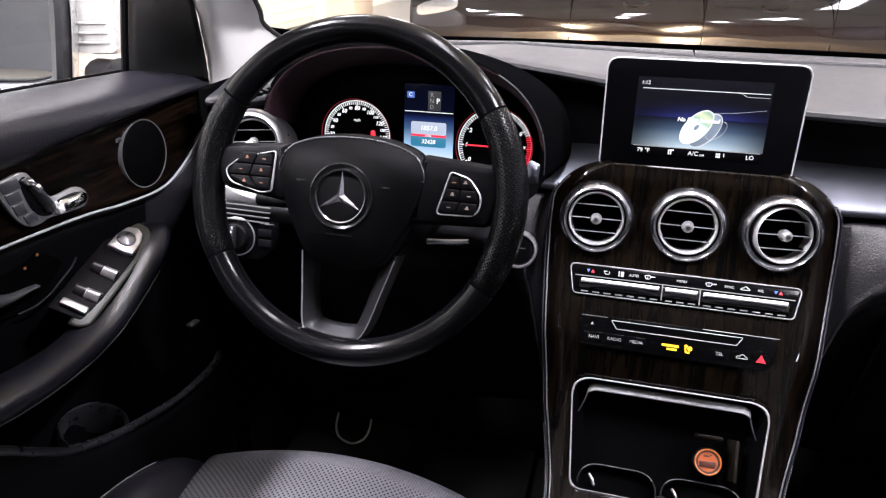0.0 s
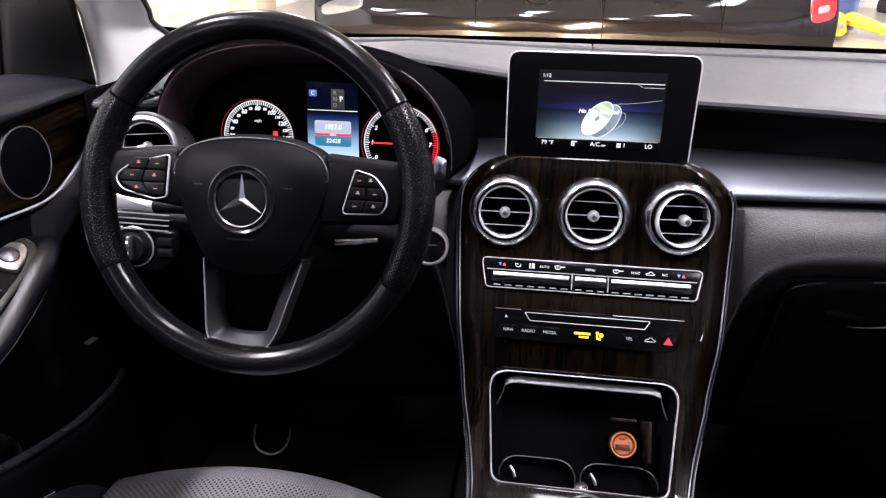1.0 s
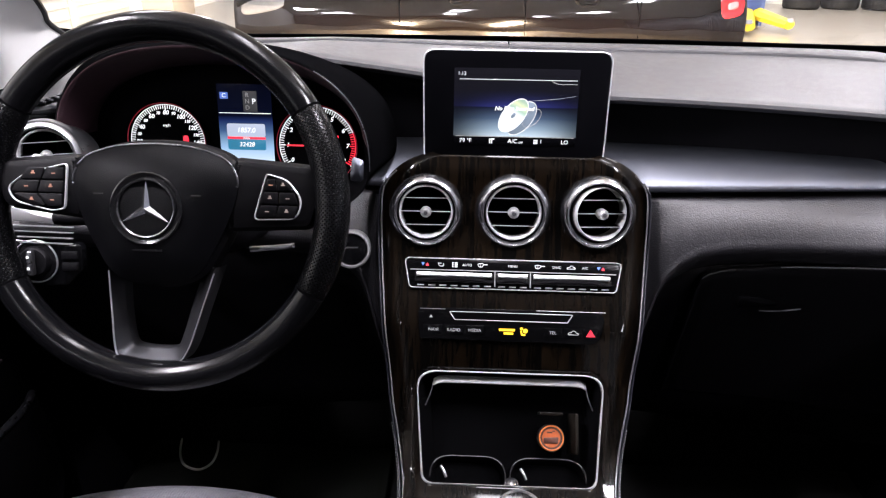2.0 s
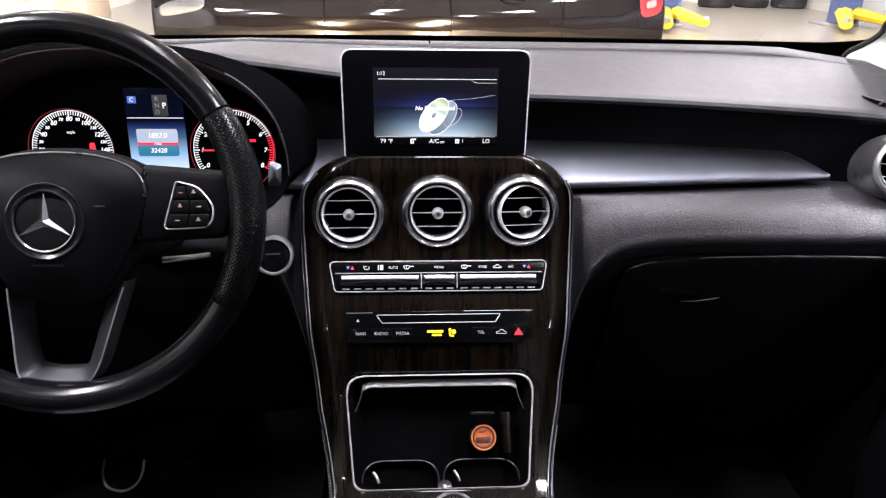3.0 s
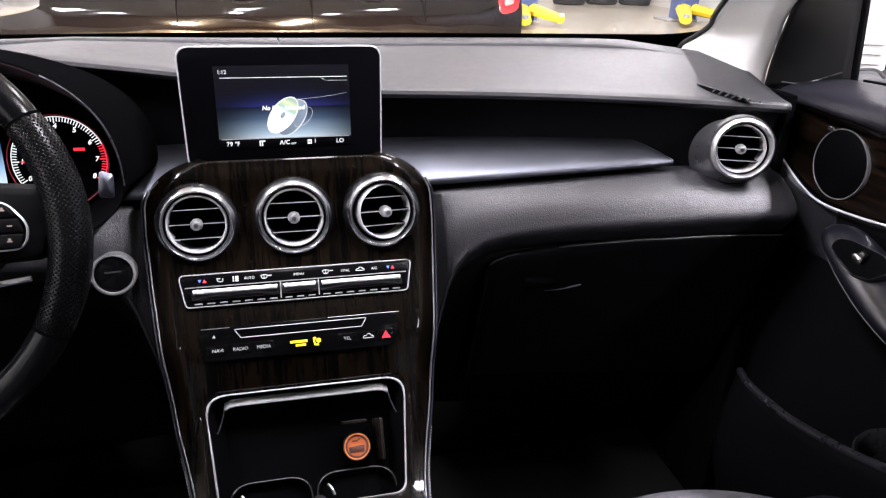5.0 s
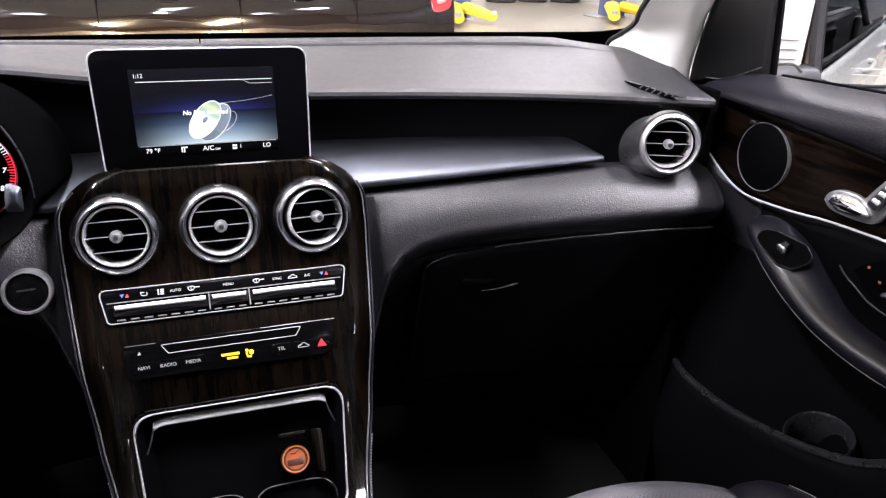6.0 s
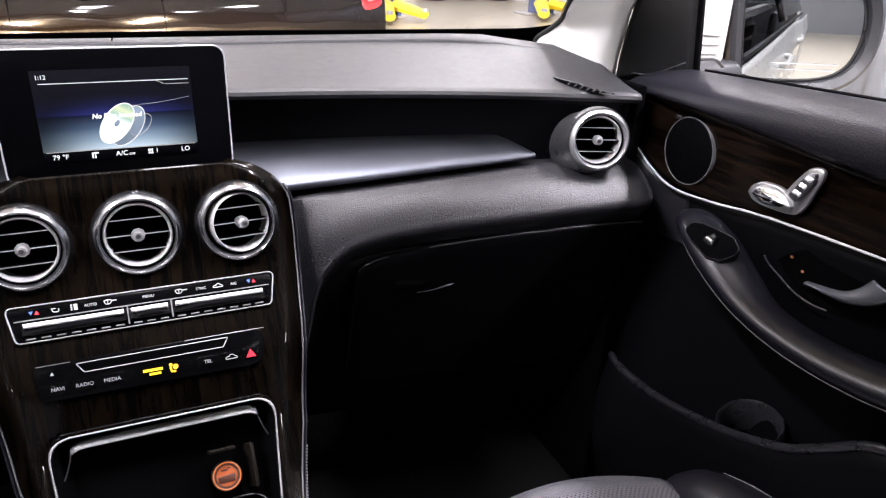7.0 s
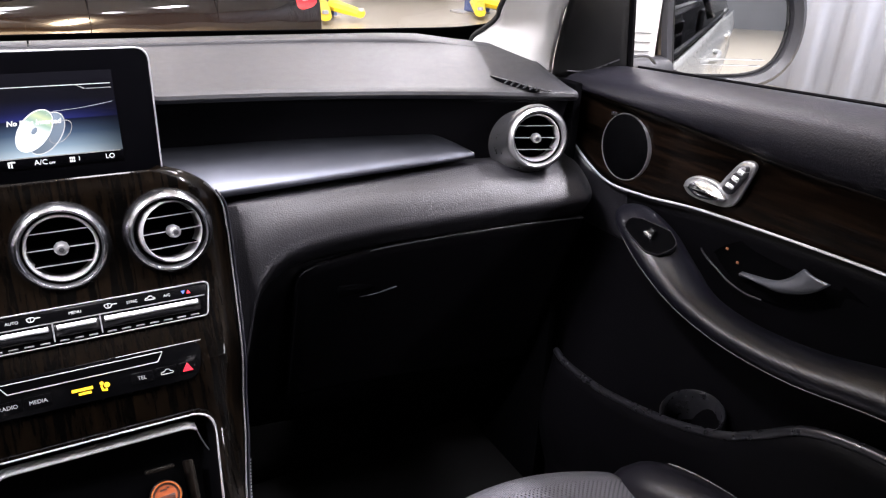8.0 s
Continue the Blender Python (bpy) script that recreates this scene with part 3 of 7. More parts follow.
part("bonnet", surf(lambda u, v: (lerp(-0.6, 0.6, v), lerp(1.22, 2.25, u), lerp(1.07, 0.89, u * u * 0.6 + u * 0.4) + 0.02 * math.cos((v - 0.5) * 3)), 12, 12), white_paint, shell, solid=0.01)
part("nose", surf(lambda u, v: (lerp(-0.6, 0.6, u), 2.25 + 0.05 * math.sin(v * 3.1), lerp(0.90, 0.3, v)), 8, 10), white_paint, shell, solid=0.012)
part("tail_wall", box((0, -2.3, 0.72), (1.7, 0.05, 0.80), bev=0.02), white_paint, shell)
rw = part("tail_window", surf(lambda u, v: (lerp(-0.72, 0.72, u) * lerp(1, 0.82, v), lerp(-2.28, -2.05, v), lerp(1.12, 1.57, v)), 6, 4), smoked, shell, "smoked tail window")
rw.visible_shadow = False
# unseen black walls added so that vents and trim don't reflect white bodywork
lining = pbr("black_cabin_lining", (0.008, 0.008, 0.009), 0.7, grain=0.3, gscale=700, spec=0.2)
solo("wall_cabin_back", box((0, -1.30, 0.76), (1.60, 0.12, 0.84), bev=0.03), lining, "unseen black wall added to keep reflections of the rear dark", "cabin wall", kind="structure")
for s in (-1, 1):
    solo("wall_cabin_side_" + ("left" if s < 0 else "right"), box((s * 0.80, -1.36, 0.74), (0.05, 1.80, 0.80), bev=0.02), lining, "unseen black wall added over the white rear side", "cabin wall", kind="structure")
solo("floor_pan", box((0, -0.35, 0.34), (1.72, 3.9, 0.05)), carpet, "black carpeted cabin floor", "car floor", kind="structure")
solo("firewall", surf(lambda u, v: (lerp(-0.86, 0.86, u), lerp(1.05, 1.42, smooth(v * 1.6)), lerp(0.36, 1.06, v)), 6, 12), carpet, "black carpeted front bulkhead", "bulkhead", kind="structure", solid=0.02)


def windshield(u, v):
    x = lerp(-0.67, 0.67, u) * lerp(1.0, 0.84, v)
    k = (x / 0.66) ** 2
    return (x, lerp(1.235 - 0.23 * abs(u * 2 - 1) ** 2.6, 0.40 - 0.06 * k, v), lerp(1.120 + 0.024 * k * abs(x / 0.66), 1.595 - 0.03 * k, v))


w = solo("window_1", surf(windshield, 24, 10), glass, "clear curved windshield", "windshield", kind="structure")
w.visible_shadow = False
frit = surf(lambda u, v: Vector(windshield(u, lerp(-0.05, 0.028 + (0.02 if u < 0.5 else 0.03) * smooth((abs(u * 2 - 1) - 0.86) / 0.14) ** 2, v))) + Vector((0, -0.004, -0.001)), 90, 3)
solo("trim_frit", frit, plastic_dark, "black edge band of the windshield", "trim", kind="structure", solid=0.002)
for s in (-1, 1):
    g = solo("window_2" if s < 0 else "window_3", surf(lambda u, v: (s * lerp(0.80, 0.665, v), lerp(0.80, -0.28, u) - 0.45 * v * (1 - u), lerp(1.11, 1.56, v)), 6, 6), glass, "clear front side window", "car window", kind="structure")
    g.visible_shadow = False

# ---- dashboard ----
def ws(x):
    k = abs(x) / 0.6
    return 1.206 - 0.216 * min(1.16, k) ** 3, 1.119 + 0.024 * min(k, 0.9) ** 3 - 0.03 * max(0.0, k - 0.9)


def lip(x):
    return 0.905 - 0.125 * (abs(x) / 0.64) ** 2.2 + 0.055 * smooth((0.15 - abs(x + 0.44)) / 0.05), at(x, (-0.66, -0.585, -0.535, -0.46, -0.40, -0.36, -0.29, -0.12, 0.13, 0.64), (1.090, 1.092, 1.100, 1.110, 1.114, 1.122, 1.148, 1.124, 1.098, 1.092))


def trim_front(x):
    return at(abs(x), (0, 0.17, 0.36, 0.5, 0.66), (0.845, 0.84, 0.82, 0.80, 0.785)), at(abs(x), (0, 0.17, 0.36, 0.5, 0.66), (0.989, 0.990, 1.003, 1.015, 1.012))


def knee(x):
    """The line along which the leather pad rolls under; beside the console it drops steeply."""
    a = abs(x)
    return at(a, (0.16, 0.21, 0.35, 0.504, 0.62, 0.67), (0.806, 0.800, 0.780, 0.745, 0.727, 0.722)), at(a, (0.160, 0.172, 0.183, 0.194, 0.203, 0.218, 0.240, 0.266, 0.301, 0.372, 0.45, 0.53, 0.62, 0.67), (0.70, 0.755, 0.809, 0.862, 0.887, 0.908, 0.924, 0.932, 0.9375, 0.9445, 0.951, 0.957, 0.960, 0.961))


edge_metal = pbr("grey_edge_plastic", (0.075, 0.075, 0.078), 0.35, metal=0.4)
plastic_tab = pbr("grey_tab_plastic", (0.016, 0.013, 0.014), 0.5)
dash = thing("dashboard", (0, 1.0, 0.9), "black leather-grained dashboard with silver trim band", "dashboard")


def pad_z(x, t, zb, zf):
    """Height of the top at the share t from the windshield to the lip; near the ends it rises late."""
    return zf + (zb - zf) * max(0.0, 1 - t) ** (1 + 0.6 * smooth((abs(x) - 0.40) / 0.24)) + 0.006 * math.sin(math.pi * max(0.0, min(1.0, t)))


def top_profile(x):
    (wy, wz), (ly, lz) = ws(x), lip(x)
    pts = [(lerp(wy, ly + 0.014, k / 14), pad_z(x, k / 14, wz, lz + 0.0015)) for k in range(15)]
    pts += [(ly + 0.007, lz + 0.0005), (ly + 0.003, lz - 0.0018), (ly + 0.002, lz - 0.0050), (ly + 0.005, lz - 0.0085), (ly + 0.012, lz - 0.0110), (ly + 0.022, lz - 0.0125)]
    return pts


def top_pad(u, v):
    x = lerp(-0.648, 0.648, u)
    p = top_profile(x)
    y, z = p[min(len(p) - 1, round(v * (len(p) - 1)))]
    return (x, y, z)


part("top_pad", surf(top_pad, 150, 20), soft_black, dash, "soft black grained top of the dashboard", solid=0.003)
part("recess_panel", surf(lambda u, v: (lerp(-0.645, 0.645, u), lip(lerp(-0.645, 0.645, u))[0] + lerp(0.016, 0.036, v ** 0.6), lerp(lip(lerp(-0.645, 0.645, u))[1] - 0.0105, 0.985, v)), 80, 12), plastic, dash, "matt black panel under the dashboard lip", solid=0.002)
for s in (-1, 1):
    def ledge(u, v, s=s):
        x = s * lerp(0.001, 0.60, u)
        (wy, wz), (ly, lz) = ws(x), lip(x)
        t = (0, 0.05, 0.1, 0.15, 0.19, 0.205, 0.21, 0.21)[round(v * 7)] * (1 - 0.25 * u)
        h = (0.004, 0.007, 0.008, 0.008, 0.0075, 0.006, 0.003, -0.004)[round(v * 7)] * (1 - 0.75 * smooth((u - 0.80) / 0.20))
        return (x, lerp(wy, ly, t) + 0.012 * (v < 0.1), pad_z(x, t, wz, lz) + h)
    part("windshield_ledge", surf(ledge, 50, 7), soft_black, dash, "raised defroster strip below the windshield")


def trim_band(u, v):
    x = lerp(-0.20, 0.500, 1 - (1 - u) ** 1.6)
    (ly, lz), (fy, fz) = lip(x), trim_front(x)
    w = max(0.0, (x - 0.458) / 0.042) ** 2.6
    by, bz = lerp(ly + 0.036, fy + 0.002, w), lerp(1.0275, fz + 0.001, w)
    b = 0.0045 * math.sin(math.pi * v) * (1 - w)
    return (x, lerp(by, fy, v) - b * 0.4, lerp(bz, fz, v) + b - 0.004 * smooth((v - 0.9) / 0.1))


part("trim_band", surf(trim_band, 90, 14), silver, dash, "matt silver trim band", solid=0.003)
part("trim_line", tube([Vector(trim_band(k / 40, 0)) + Vector((0, -0.001, 0.001)) for k in range(4, 41)], 0.0006, 6), satin, dash)


def lower_pad(s, end=0.676):
    def f(u, v):
        a = lerp(0.160, end, u ** 1.4)
        turn = 0.055 * max(0.0, (a - 0.632) / 0.044) ** 2
        fy, fz = trim_front(a)
        by, bz = knee(a)
        pts = [(fy + 0.03, fz - 0.016), (fy + 0.004, fz - 0.0145), (fy - 0.001, fz - 0.017)]
        for k in range(1, 10):
            t = k / 10
            pts.append((lerp(fy - 0.001, by, t) - 0.006 * math.sin(math.pi * t), lerp(fz - 0.017, bz + 0.004, t) + 0.003 * math.sin(math.pi * t)))
        pts += [(by, bz + 0.004), (by - 0.0022, bz), (by - 0.0020, bz - 0.005), (by + 0.0008, bz - 0.011), (by + 0.006, bz - 0.018), (by + 0.013, bz - 0.027), (by + 0.024, bz - 0.036)]
        for k in range(1, 7):
            t = k / 6
            pts.append((by + 0.024 + 0.13 * t, lerp(bz - 0.036, 0.56, t)))
        y, z = pts[round(v * (len(pts) - 1))]
        return (s * a, y + turn, z)
    return f


for s in (-1, 1):
    part("lower_pad", surf(lower_pad(s), 140, 24, lambda u, v: v < 0.75), hide, dash, "black grained leather knee pad", solid=0.003)
    part("knee_panel", surf(lower_pad(s, 0.66), 120, 24, lambda u, v: v > 0.75), plastic, dash, "matt black panel below the pad", solid=0.003)
part("gap_backing", box((0.17, 0.90, 0.960), (0.98, 0.09, 0.05)), plastic_dark, dash)


def glove_top(x):
    return at(x, (0.250, 0.255, 0.262, 0.274, 0.288, 0.365, 0.45, 0.53, 0.60, 0.648), (0.862, 0.879, 0.887, 0.8935, 0.897, 0.909, 0.919, 0.925, 0.927, 0.926))


def glovebox(u, v):
    x = lerp(0.250, 0.648, u ** 1.4)
    by, bz = knee(x)
    top = glove_top(x)
    z = lerp(top, 0.64, v)
    edge = 0.005 * (1 - smooth(v / 0.04)) + 0.006 * (1 - smooth((x - 0.250) / 0.02))
    return (x, by + 0.013 + edge + 0.36 * (top - z), z)


gb = part("glovebox_door", surf(glovebox, 70, 40), plastic, dash, "closed black glovebox door", solid=0.004)
part("latch", dome(rounded([(-0.040, -0.008), (0.040, -0.006), (0.042, 0.008), (-0.040, 0.010)], 0.006), 0.002, 0.005, fr((0.347, 0.818, 0.842), (0.12, -1, -0.30)), 4), plastic_dark, gb, "matt black glovebox latch")
part("latch_line", tube(spline([(0.335, 0.806, 0.834), (0.358, 0.803, 0.836), (0.386, 0.799, 0.8425)], 5), [0.0003] * 3 + [0.0006] * 4 + [0.0012] * 3 + [0.0006], 6), dark_metal, gb)
part("edge_line", tube([Vector(glovebox(lerp(0.36, 1, k / 30), 0)) + Vector((0, -0.0055, -0.001)) for k in range(31)], 0.0009, 6), edge_metal, gb)
part("corner_line", tube([Vector(glovebox(lerp(0.04, 0.20, k / 14), 0)) + Vector((0, -0.0055, -0.001)) for k in range(15)], 0.0009, 6), lip_plastic, gb)

# side demister outlets in the ends of the dashboard top
def pad_height(x, y):
    (wy, wz), (ly, lz) = ws(x), lip(x)
    t = (wy - y) / (wy - ly - 0.014)
    return pad_z(x, t, wz, lz + 0.0015)


for s in (-1, 1):
    def slot(u, w, h, s=s):
        x, y = lerp(0.560, 0.602, u), lerp(0.868, 0.783, u)
        k = 0.007 * math.sin(math.pi * u)
        x, y = x + k * 0.9 - w * 0.88, y + k * 0.45 - w * 0.45
        return Vector((s * x, y, pad_height(s * x, y) + h))
    ve = part("demister_outlet", surf(lambda u, v: slot(u, 0.017 * v * math.sin(math.pi * u) ** 0.7, 0.0022), 24, 4), plastic_dark, dash, "narrow curved demister outlet")
    part("outlet_rim", tube([slot(i / 20, -0.001, 0.0022) for i in range(21)], 0.0014, 8), soft_black, ve)
    for i in range(6):
        u = 0.28 + 0.105 * i
        part("slat", tube([slot(u, 0.0, 0.0026), slot(u + 0.03, 0.017 * math.sin(math.pi * u) ** 0.7, 0.0026)], 0.0013, 6), soft_black, ve)

for s in (-1, 1):
    part("end_cap", box((s * 0.666, 1.03, 0.74), (0.014, 0.46, 0.72), bev=0.003), plastic_dark, dash)
for s in (-1, 1):
    part("end_cap", box((s * 0.695, 0.965, 0.84), (0.08, 0.19, 0.48), bev=0.01), plastic_dark, dash)
part("bonnet_release", plate(rounded([(-0.011, -0.006), (0.010, -0.006), (0.012, 0.004), (-0.012, 0.006)], 0.002), 0.05, fr((-0.682, 0.735, 0.762), (0, -1, 0.1)) @ Matrix.Scale(0.42, 4), 0.002), plastic_tab, dash, "small grey release tab")


# ---- round air vents ----
vent_silver = pbr("vent_ring_silver", (0.21, 0.21, 0.22), 0.24, metal=1.0, rvar=0.05, var=0.05)

def air_vent(o, n, r, yaw=0.0, flare=0.02, group="round air vents", rim=None):
    m = fr(o, n)
    t = thing("air_vent", o, "round satin silver air vent with centre knob", "air vent", group)
    k = r / 0.046
    part("bezel", lathe([(r * 0.80, -flare - 0.02), (r * 1.04, -flare), (r * 1.035, -flare * 0.5), (r * 0.985, -0.006), (r * 0.94, -0.0015), (r * 0.88, 0.0), (r * 0.83, -0.0025), (r * 0.80, -0.008), (r * 0.79, -0.03)], m, 64), rim or vent_silver, t)
    part("groove", lathe([(r * 0.80, -0.006), (r * 0.775, -0.007), (r * 0.775, -0.028)], m, 64), plastic_dark, t)
    q = m @ Matrix.Translation((0, 0, -0.026)) @ Matrix.Rotation(radians(yaw), 4, "Y") @ Matrix.Translation((0, 0, 0.026))
    part("inner_ring", lathe([(r * 0.775, -0.022), (r * 0.77, -0.006), (r * 0.735, -0.0035), (r * 0.705, -0.006), (r * 0.70, -0.03)], q, 64), rim_silver, t)
    part("throat", lathe([(r * 0.71, -0.012), (r * 0.70, -0.040), (0, -0.042)], q, 40), plastic_dark, t)
    for dz in (-0.38, 0, 0.38):
        w = r * 0.70 * math.sqrt(max(0.05, 1 - (dz / 0.72) ** 2))
        s = part("slat", box((0, dz * r, -0.018), (2 * w, 0.0016, 0.016), q, bev=0.0005, seg=1), plastic_dark, t)
        part("slat_edge", box((0, dz * r, -0.0098), (2 * w, 0.0009, 0.0012), q), rim_silver, s, "thin silver slat edge")
    part("knob", lathe([(0, 0.004 * k), (0.0045 * k, 0.0035 * k), (0.0062 * k, 0.001), (0.0072 * k, -0.003), (0.0075 * k, -0.008), (0.0066 * k, -0.013), (0.005 * k, -0.018), (0, -0.018)], q, 9), satin, t)
    kb = part("knob_mark", lathe([(0, 0.0046 * k), (0.0025 * k, 0.0046 * k), (0.003 * k, 0.003)], q, 12), dark_metal, t)
    return t


air_vent((-0.1125, 0.790, 0.9690), (0.02, -1, 0.20), 0.0455, 0)
air_vent((-0.001, 0.793, 0.9695), (0, -1, 0.20), 0.0465, 0)
air_vent((0.1060, 0.788, 0.9725), (-0.02, -1, 0.20), 0.0455, 11)


cone_silver = pbr("dull_silver_cone", (0.24, 0.24, 0.252), 0.30, metal=0.95)


def end_vent(s):
    o = Vector((s * 0.572, 0.757, 1.041))
    n = Vector((-s * 0.30, -1, 0.12)).normalized()
    t = air_vent(o, n, 0.0415, -s * 6, rim=satin)
    m = fr(o, n)
    def cone(u, v):
        a = u * math.tau
        k = v ** 0.8
        r0 = lerp(0.0425, 0.046, k)
        p = m @ Vector((r0 * math.cos(a), r0 * math.sin(a), lerp(-0.005, -0.050, v)))
        return p + Vector((-s * 0.010 * v, 0, -0.013 * v))
    part("shroud", surf(cone, 48, 8), cone_silver, t, "silver cone behind the vent")


end_vent(1)
end_vent(-1)

# ---- instrument cluster ----
HX, HZ = -0.375, 1.030
cl = thing("instrument_cluster", (HX, 0.85, 1.03), "instrument cluster with two dials and lit display", "instrument cluster")


def arch(a, w, h, zc=HZ):
    c, s = math.cos(a), math.sin(a)
    p = 2 / 2.4
    return HX + w * math.copysign(abs(c) ** p, c), zc + h * math.copysign(abs(s) ** p, s) * (1 if s > 0 else 0.55)


def tunnel(u, v, a0=0.12, a1=math.pi - 0.12):
    a = lerp(a0, a1, u)
    x, z = arch(a, lerp(0.193, 0.178, v), lerp(0.142, 0.108, v))
    return (x, lerp(0.772 + 0.012 * math.cos(a) ** 2, 0.852, v), z)


# the dials' red glow on the black lining is put into its base colour
tunnel_skin = pbr("red_lit_tunnel_lining", (0.020, 0.0085, 0.012), 0.6, grain=0.3, gscale=1500, spec=0.2)
part("tunnel", surf(tunnel, 60, 8), tunnel_skin, cl, "matt black hood lining tinted with the dials' red glow", solid=0.002)
for a0, a1 in ((-0.9, 0.12), (math.pi - 0.12, math.pi + 0.9)):
    part("tunnel_foot", surf(lambda u, v: tunnel(u, v, a0, a1), 20, 8), plastic_dark, cl, solid=0.002)


def hood(u, v):
    a = lerp(-0.15, math.pi + 0.15, u)
    x, z = arch(a, lerp(0.194, 0.215 if math.cos(a) > 0 else 0.245, smooth(v)), lerp(0.143, 0.122, v) + (0.006 + 0.010 * smooth(-2 * math.cos(a))) * math.sin(math.pi * v))
    return (x, lerp(0.772 + 0.012 * math.cos(a) ** 2, 0.895, v), z)


part("hood", surf(hood, 60, 10), plastic_dark, cl, "soft black instrument hood", solid=0.002)
part("hood_edge", tube([Vector(hood(lerp(0.03, 0.30, k / 40), 0)) + Vector((0, -0.001, 0)) for k in range(41)], 0.0008, 6), dark_metal, cl, "thin bright hood edge")
part("dial_plate", surf(lambda u, v: (*[(x, 0.853, z) for x, z in [arch(lerp(-0.9, math.pi + 0.9, u), 0.178, 0.108)]][0],) if v > 0.5 else (HX, 0.853, 1.03), 60, 1), plastic_dark, cl)


def dial(name, o, r, labels, red_from=None, needle=210.0, minor=()):
    m = fr(o, (0, -1, 0.12))
    d = part(name, lathe([(r * 1.05, -0.006), (r * 1.06, 0.004), (r * 1.02, 0.006), (r * 0.99, 0.003), (r * 0.97, 0.0), (0, 0.0)], m, 64), plastic_dark, cl, "round black dial with white markings")
    part("rim_glow", lathe([(r * 1.03, 0.0062), (r * 1.005, 0.0058)], m, 64), red_dim, d, "dim red glowing dial edge")
    part("rim_line", lathe([(r * 0.975, 0.0012), (r * 0.955, 0.0012)], m, 64, a0=-32, a1=212), white_ink, d)
    n = (len(labels) - 1) * 8
    bm, br = bmesh.new(), bmesh.new()
    for k in range(n + 1):
        a = radians(210 - 240 * k / n)
        long = 0.13 if k % 8 == 0 else 0.09
        tgt = br if red_from is not None and k / n >= red_from else bm
        box((r * (0.95 - long / 2), 0, 0.001), (r * long, r * (0.024 if k % 4 == 0 else 0.016), 0.0006), m @ Matrix.Rotation(a, 4, "Z"), bm=tgt)
    part("ticks", bm, white_ink, d)
    if red_from is not None:
        part("red_ticks", br, red_lit, d)
        part("red_band", lathe([(r * 0.995, 0.0015), (r * 0.955, 0.0015)], m, 30, a0=-30, a1=210 - 240 * red_from), red_lit, d)
    else:
        br.free()
    for k, w in enumerate(labels):
        a = radians(210 - 240 * k / (len(labels) - 1))
        if w:
            words("numeral", w, r * 0.15, m @ Matrix.Translation((r * 0.76 * math.cos(a), r * 0.76 * math.sin(a), 0.001)), white_ink, d, bold=0.0002, shear=0.2)
    for k, w in enumerate(minor):
        a = radians(210 - 240 * (k + 0.5) / len(minor))
        words("minor_numeral", w, r * 0.10, m @ Matrix.Translation((r * 0.77 * math.cos(a), r * 0.77 * math.sin(a), 0.001)), white_ink, d, bold=0.0002, shear=0.2)
    a = radians(needle)
    part("needle", box((r * 0.42, 0, 0.003), (r * 0.70, r * 0.035, 0.001), m @ Matrix.Rotation(a, 4, "Z")), red_lit, d, "red lit needle")
    part("needle_hub", lathe([(0, 0.006), (r * 0.13, 0.006), (r * 0.16, 0.003), (r * 0.17, 0)], m, 24), plastic_dark, d)
    return d, m


sp, spm = dial("speedometer", (-0.455, 0.846, 1.037), 0.0505, ["", "20", "40", "60", "80", "100", "120", "140", "160"], None, 208, ("10", "30", "50", "70", "90", "110", "130", "150"))
part("belt_warning", plate(rounded([(-0.004, -0.005), (0.004, -0.005), (0.003, 0.006), (-0.003, 0.006)], 0.002), 0.0006, spm @ Matrix.Translation((0.024, 0.003, 0.001)), 0.0002), red_lit, sp, "red seat-belt warning")
words("unit", "mph", 0.0055, spm @ Matrix.Translation((0, 0.022, 0.001)), white_ink, sp)
tc, tcm = dial("tachometer", (-0.2575, 0.846, 1.037), 0.0515, ["0", "1", "2", "3", "4", "5", "6", "7", "8"], 0.79, 180)
part("red_mark", plate(rect(0.012, 0.0035, 0.001), 0.0006, tcm @ Matrix.Translation((0.022, 0.012, 0.001)), 0.0002), red_lit, tc, "small red warning mark")

MF = fr((-0.3495, 0.846, 1.064), (0, -1, 0.10))
mf_up = MF.to_3x3() @ Vector((0, 1, 0))
mfd_mat = screen_glow("driver_display_glow", [(0.0, (0.62, 0.75, 0.92)), (0.18, (0.30, 0.48, 0.72)), (0.40, (0.05, 0.10, 0.22)), (0.54, (0.01, 0.02, 0.09)), (0.60, (0.002, 0.003, 0.012)), (1.0, (0.001, 0.0015, 0.006))], 1.1,
                     tuple(MF @ Vector((0, -0.049, 0))), tuple(mf_up / 0.098))
mfd = part("driver_display", plate(rect(0.070, 0.100, 0.001), 0.001, MF, 0.0002), mfd_mat, cl, "lit blue driver display")
part("divider", box((0, 0.0135, 0.0012), (0.068, 0.0009, 0.0004), MF), white_ink, mfd)
card = glow("pale_display_card", (0.55, 0.62, 0.80), 0.8)
teal = glow("teal_display_card", (0.03, 0.22, 0.38), 0.8)
part("trip_card", plate(rect(0.050, 0.017, 0.003), 0.0003, MF @ Matrix.Translation((0, -0.0085, 0.0011)), 0.0001), card, mfd)
part("trip_line", plate(rect(0.050, 0.003, 0.0005), 0.0003, MF @ Matrix.Translation((0, -0.0185, 0.0011)), 0.0001), red_lit, mfd)
part("odometer_card", plate(rect(0.050, 0.014, 0.003), 0.0003, MF @ Matrix.Translation((0, -0.0270, 0.0011)), 0.0001), teal, mfd)
words("trip_reading", "1857.0", 0.0088, MF @ Matrix.Translation((0, -0.0085, 0.0016)), white_ink, mfd, bold=0.0001, shear=0.15)
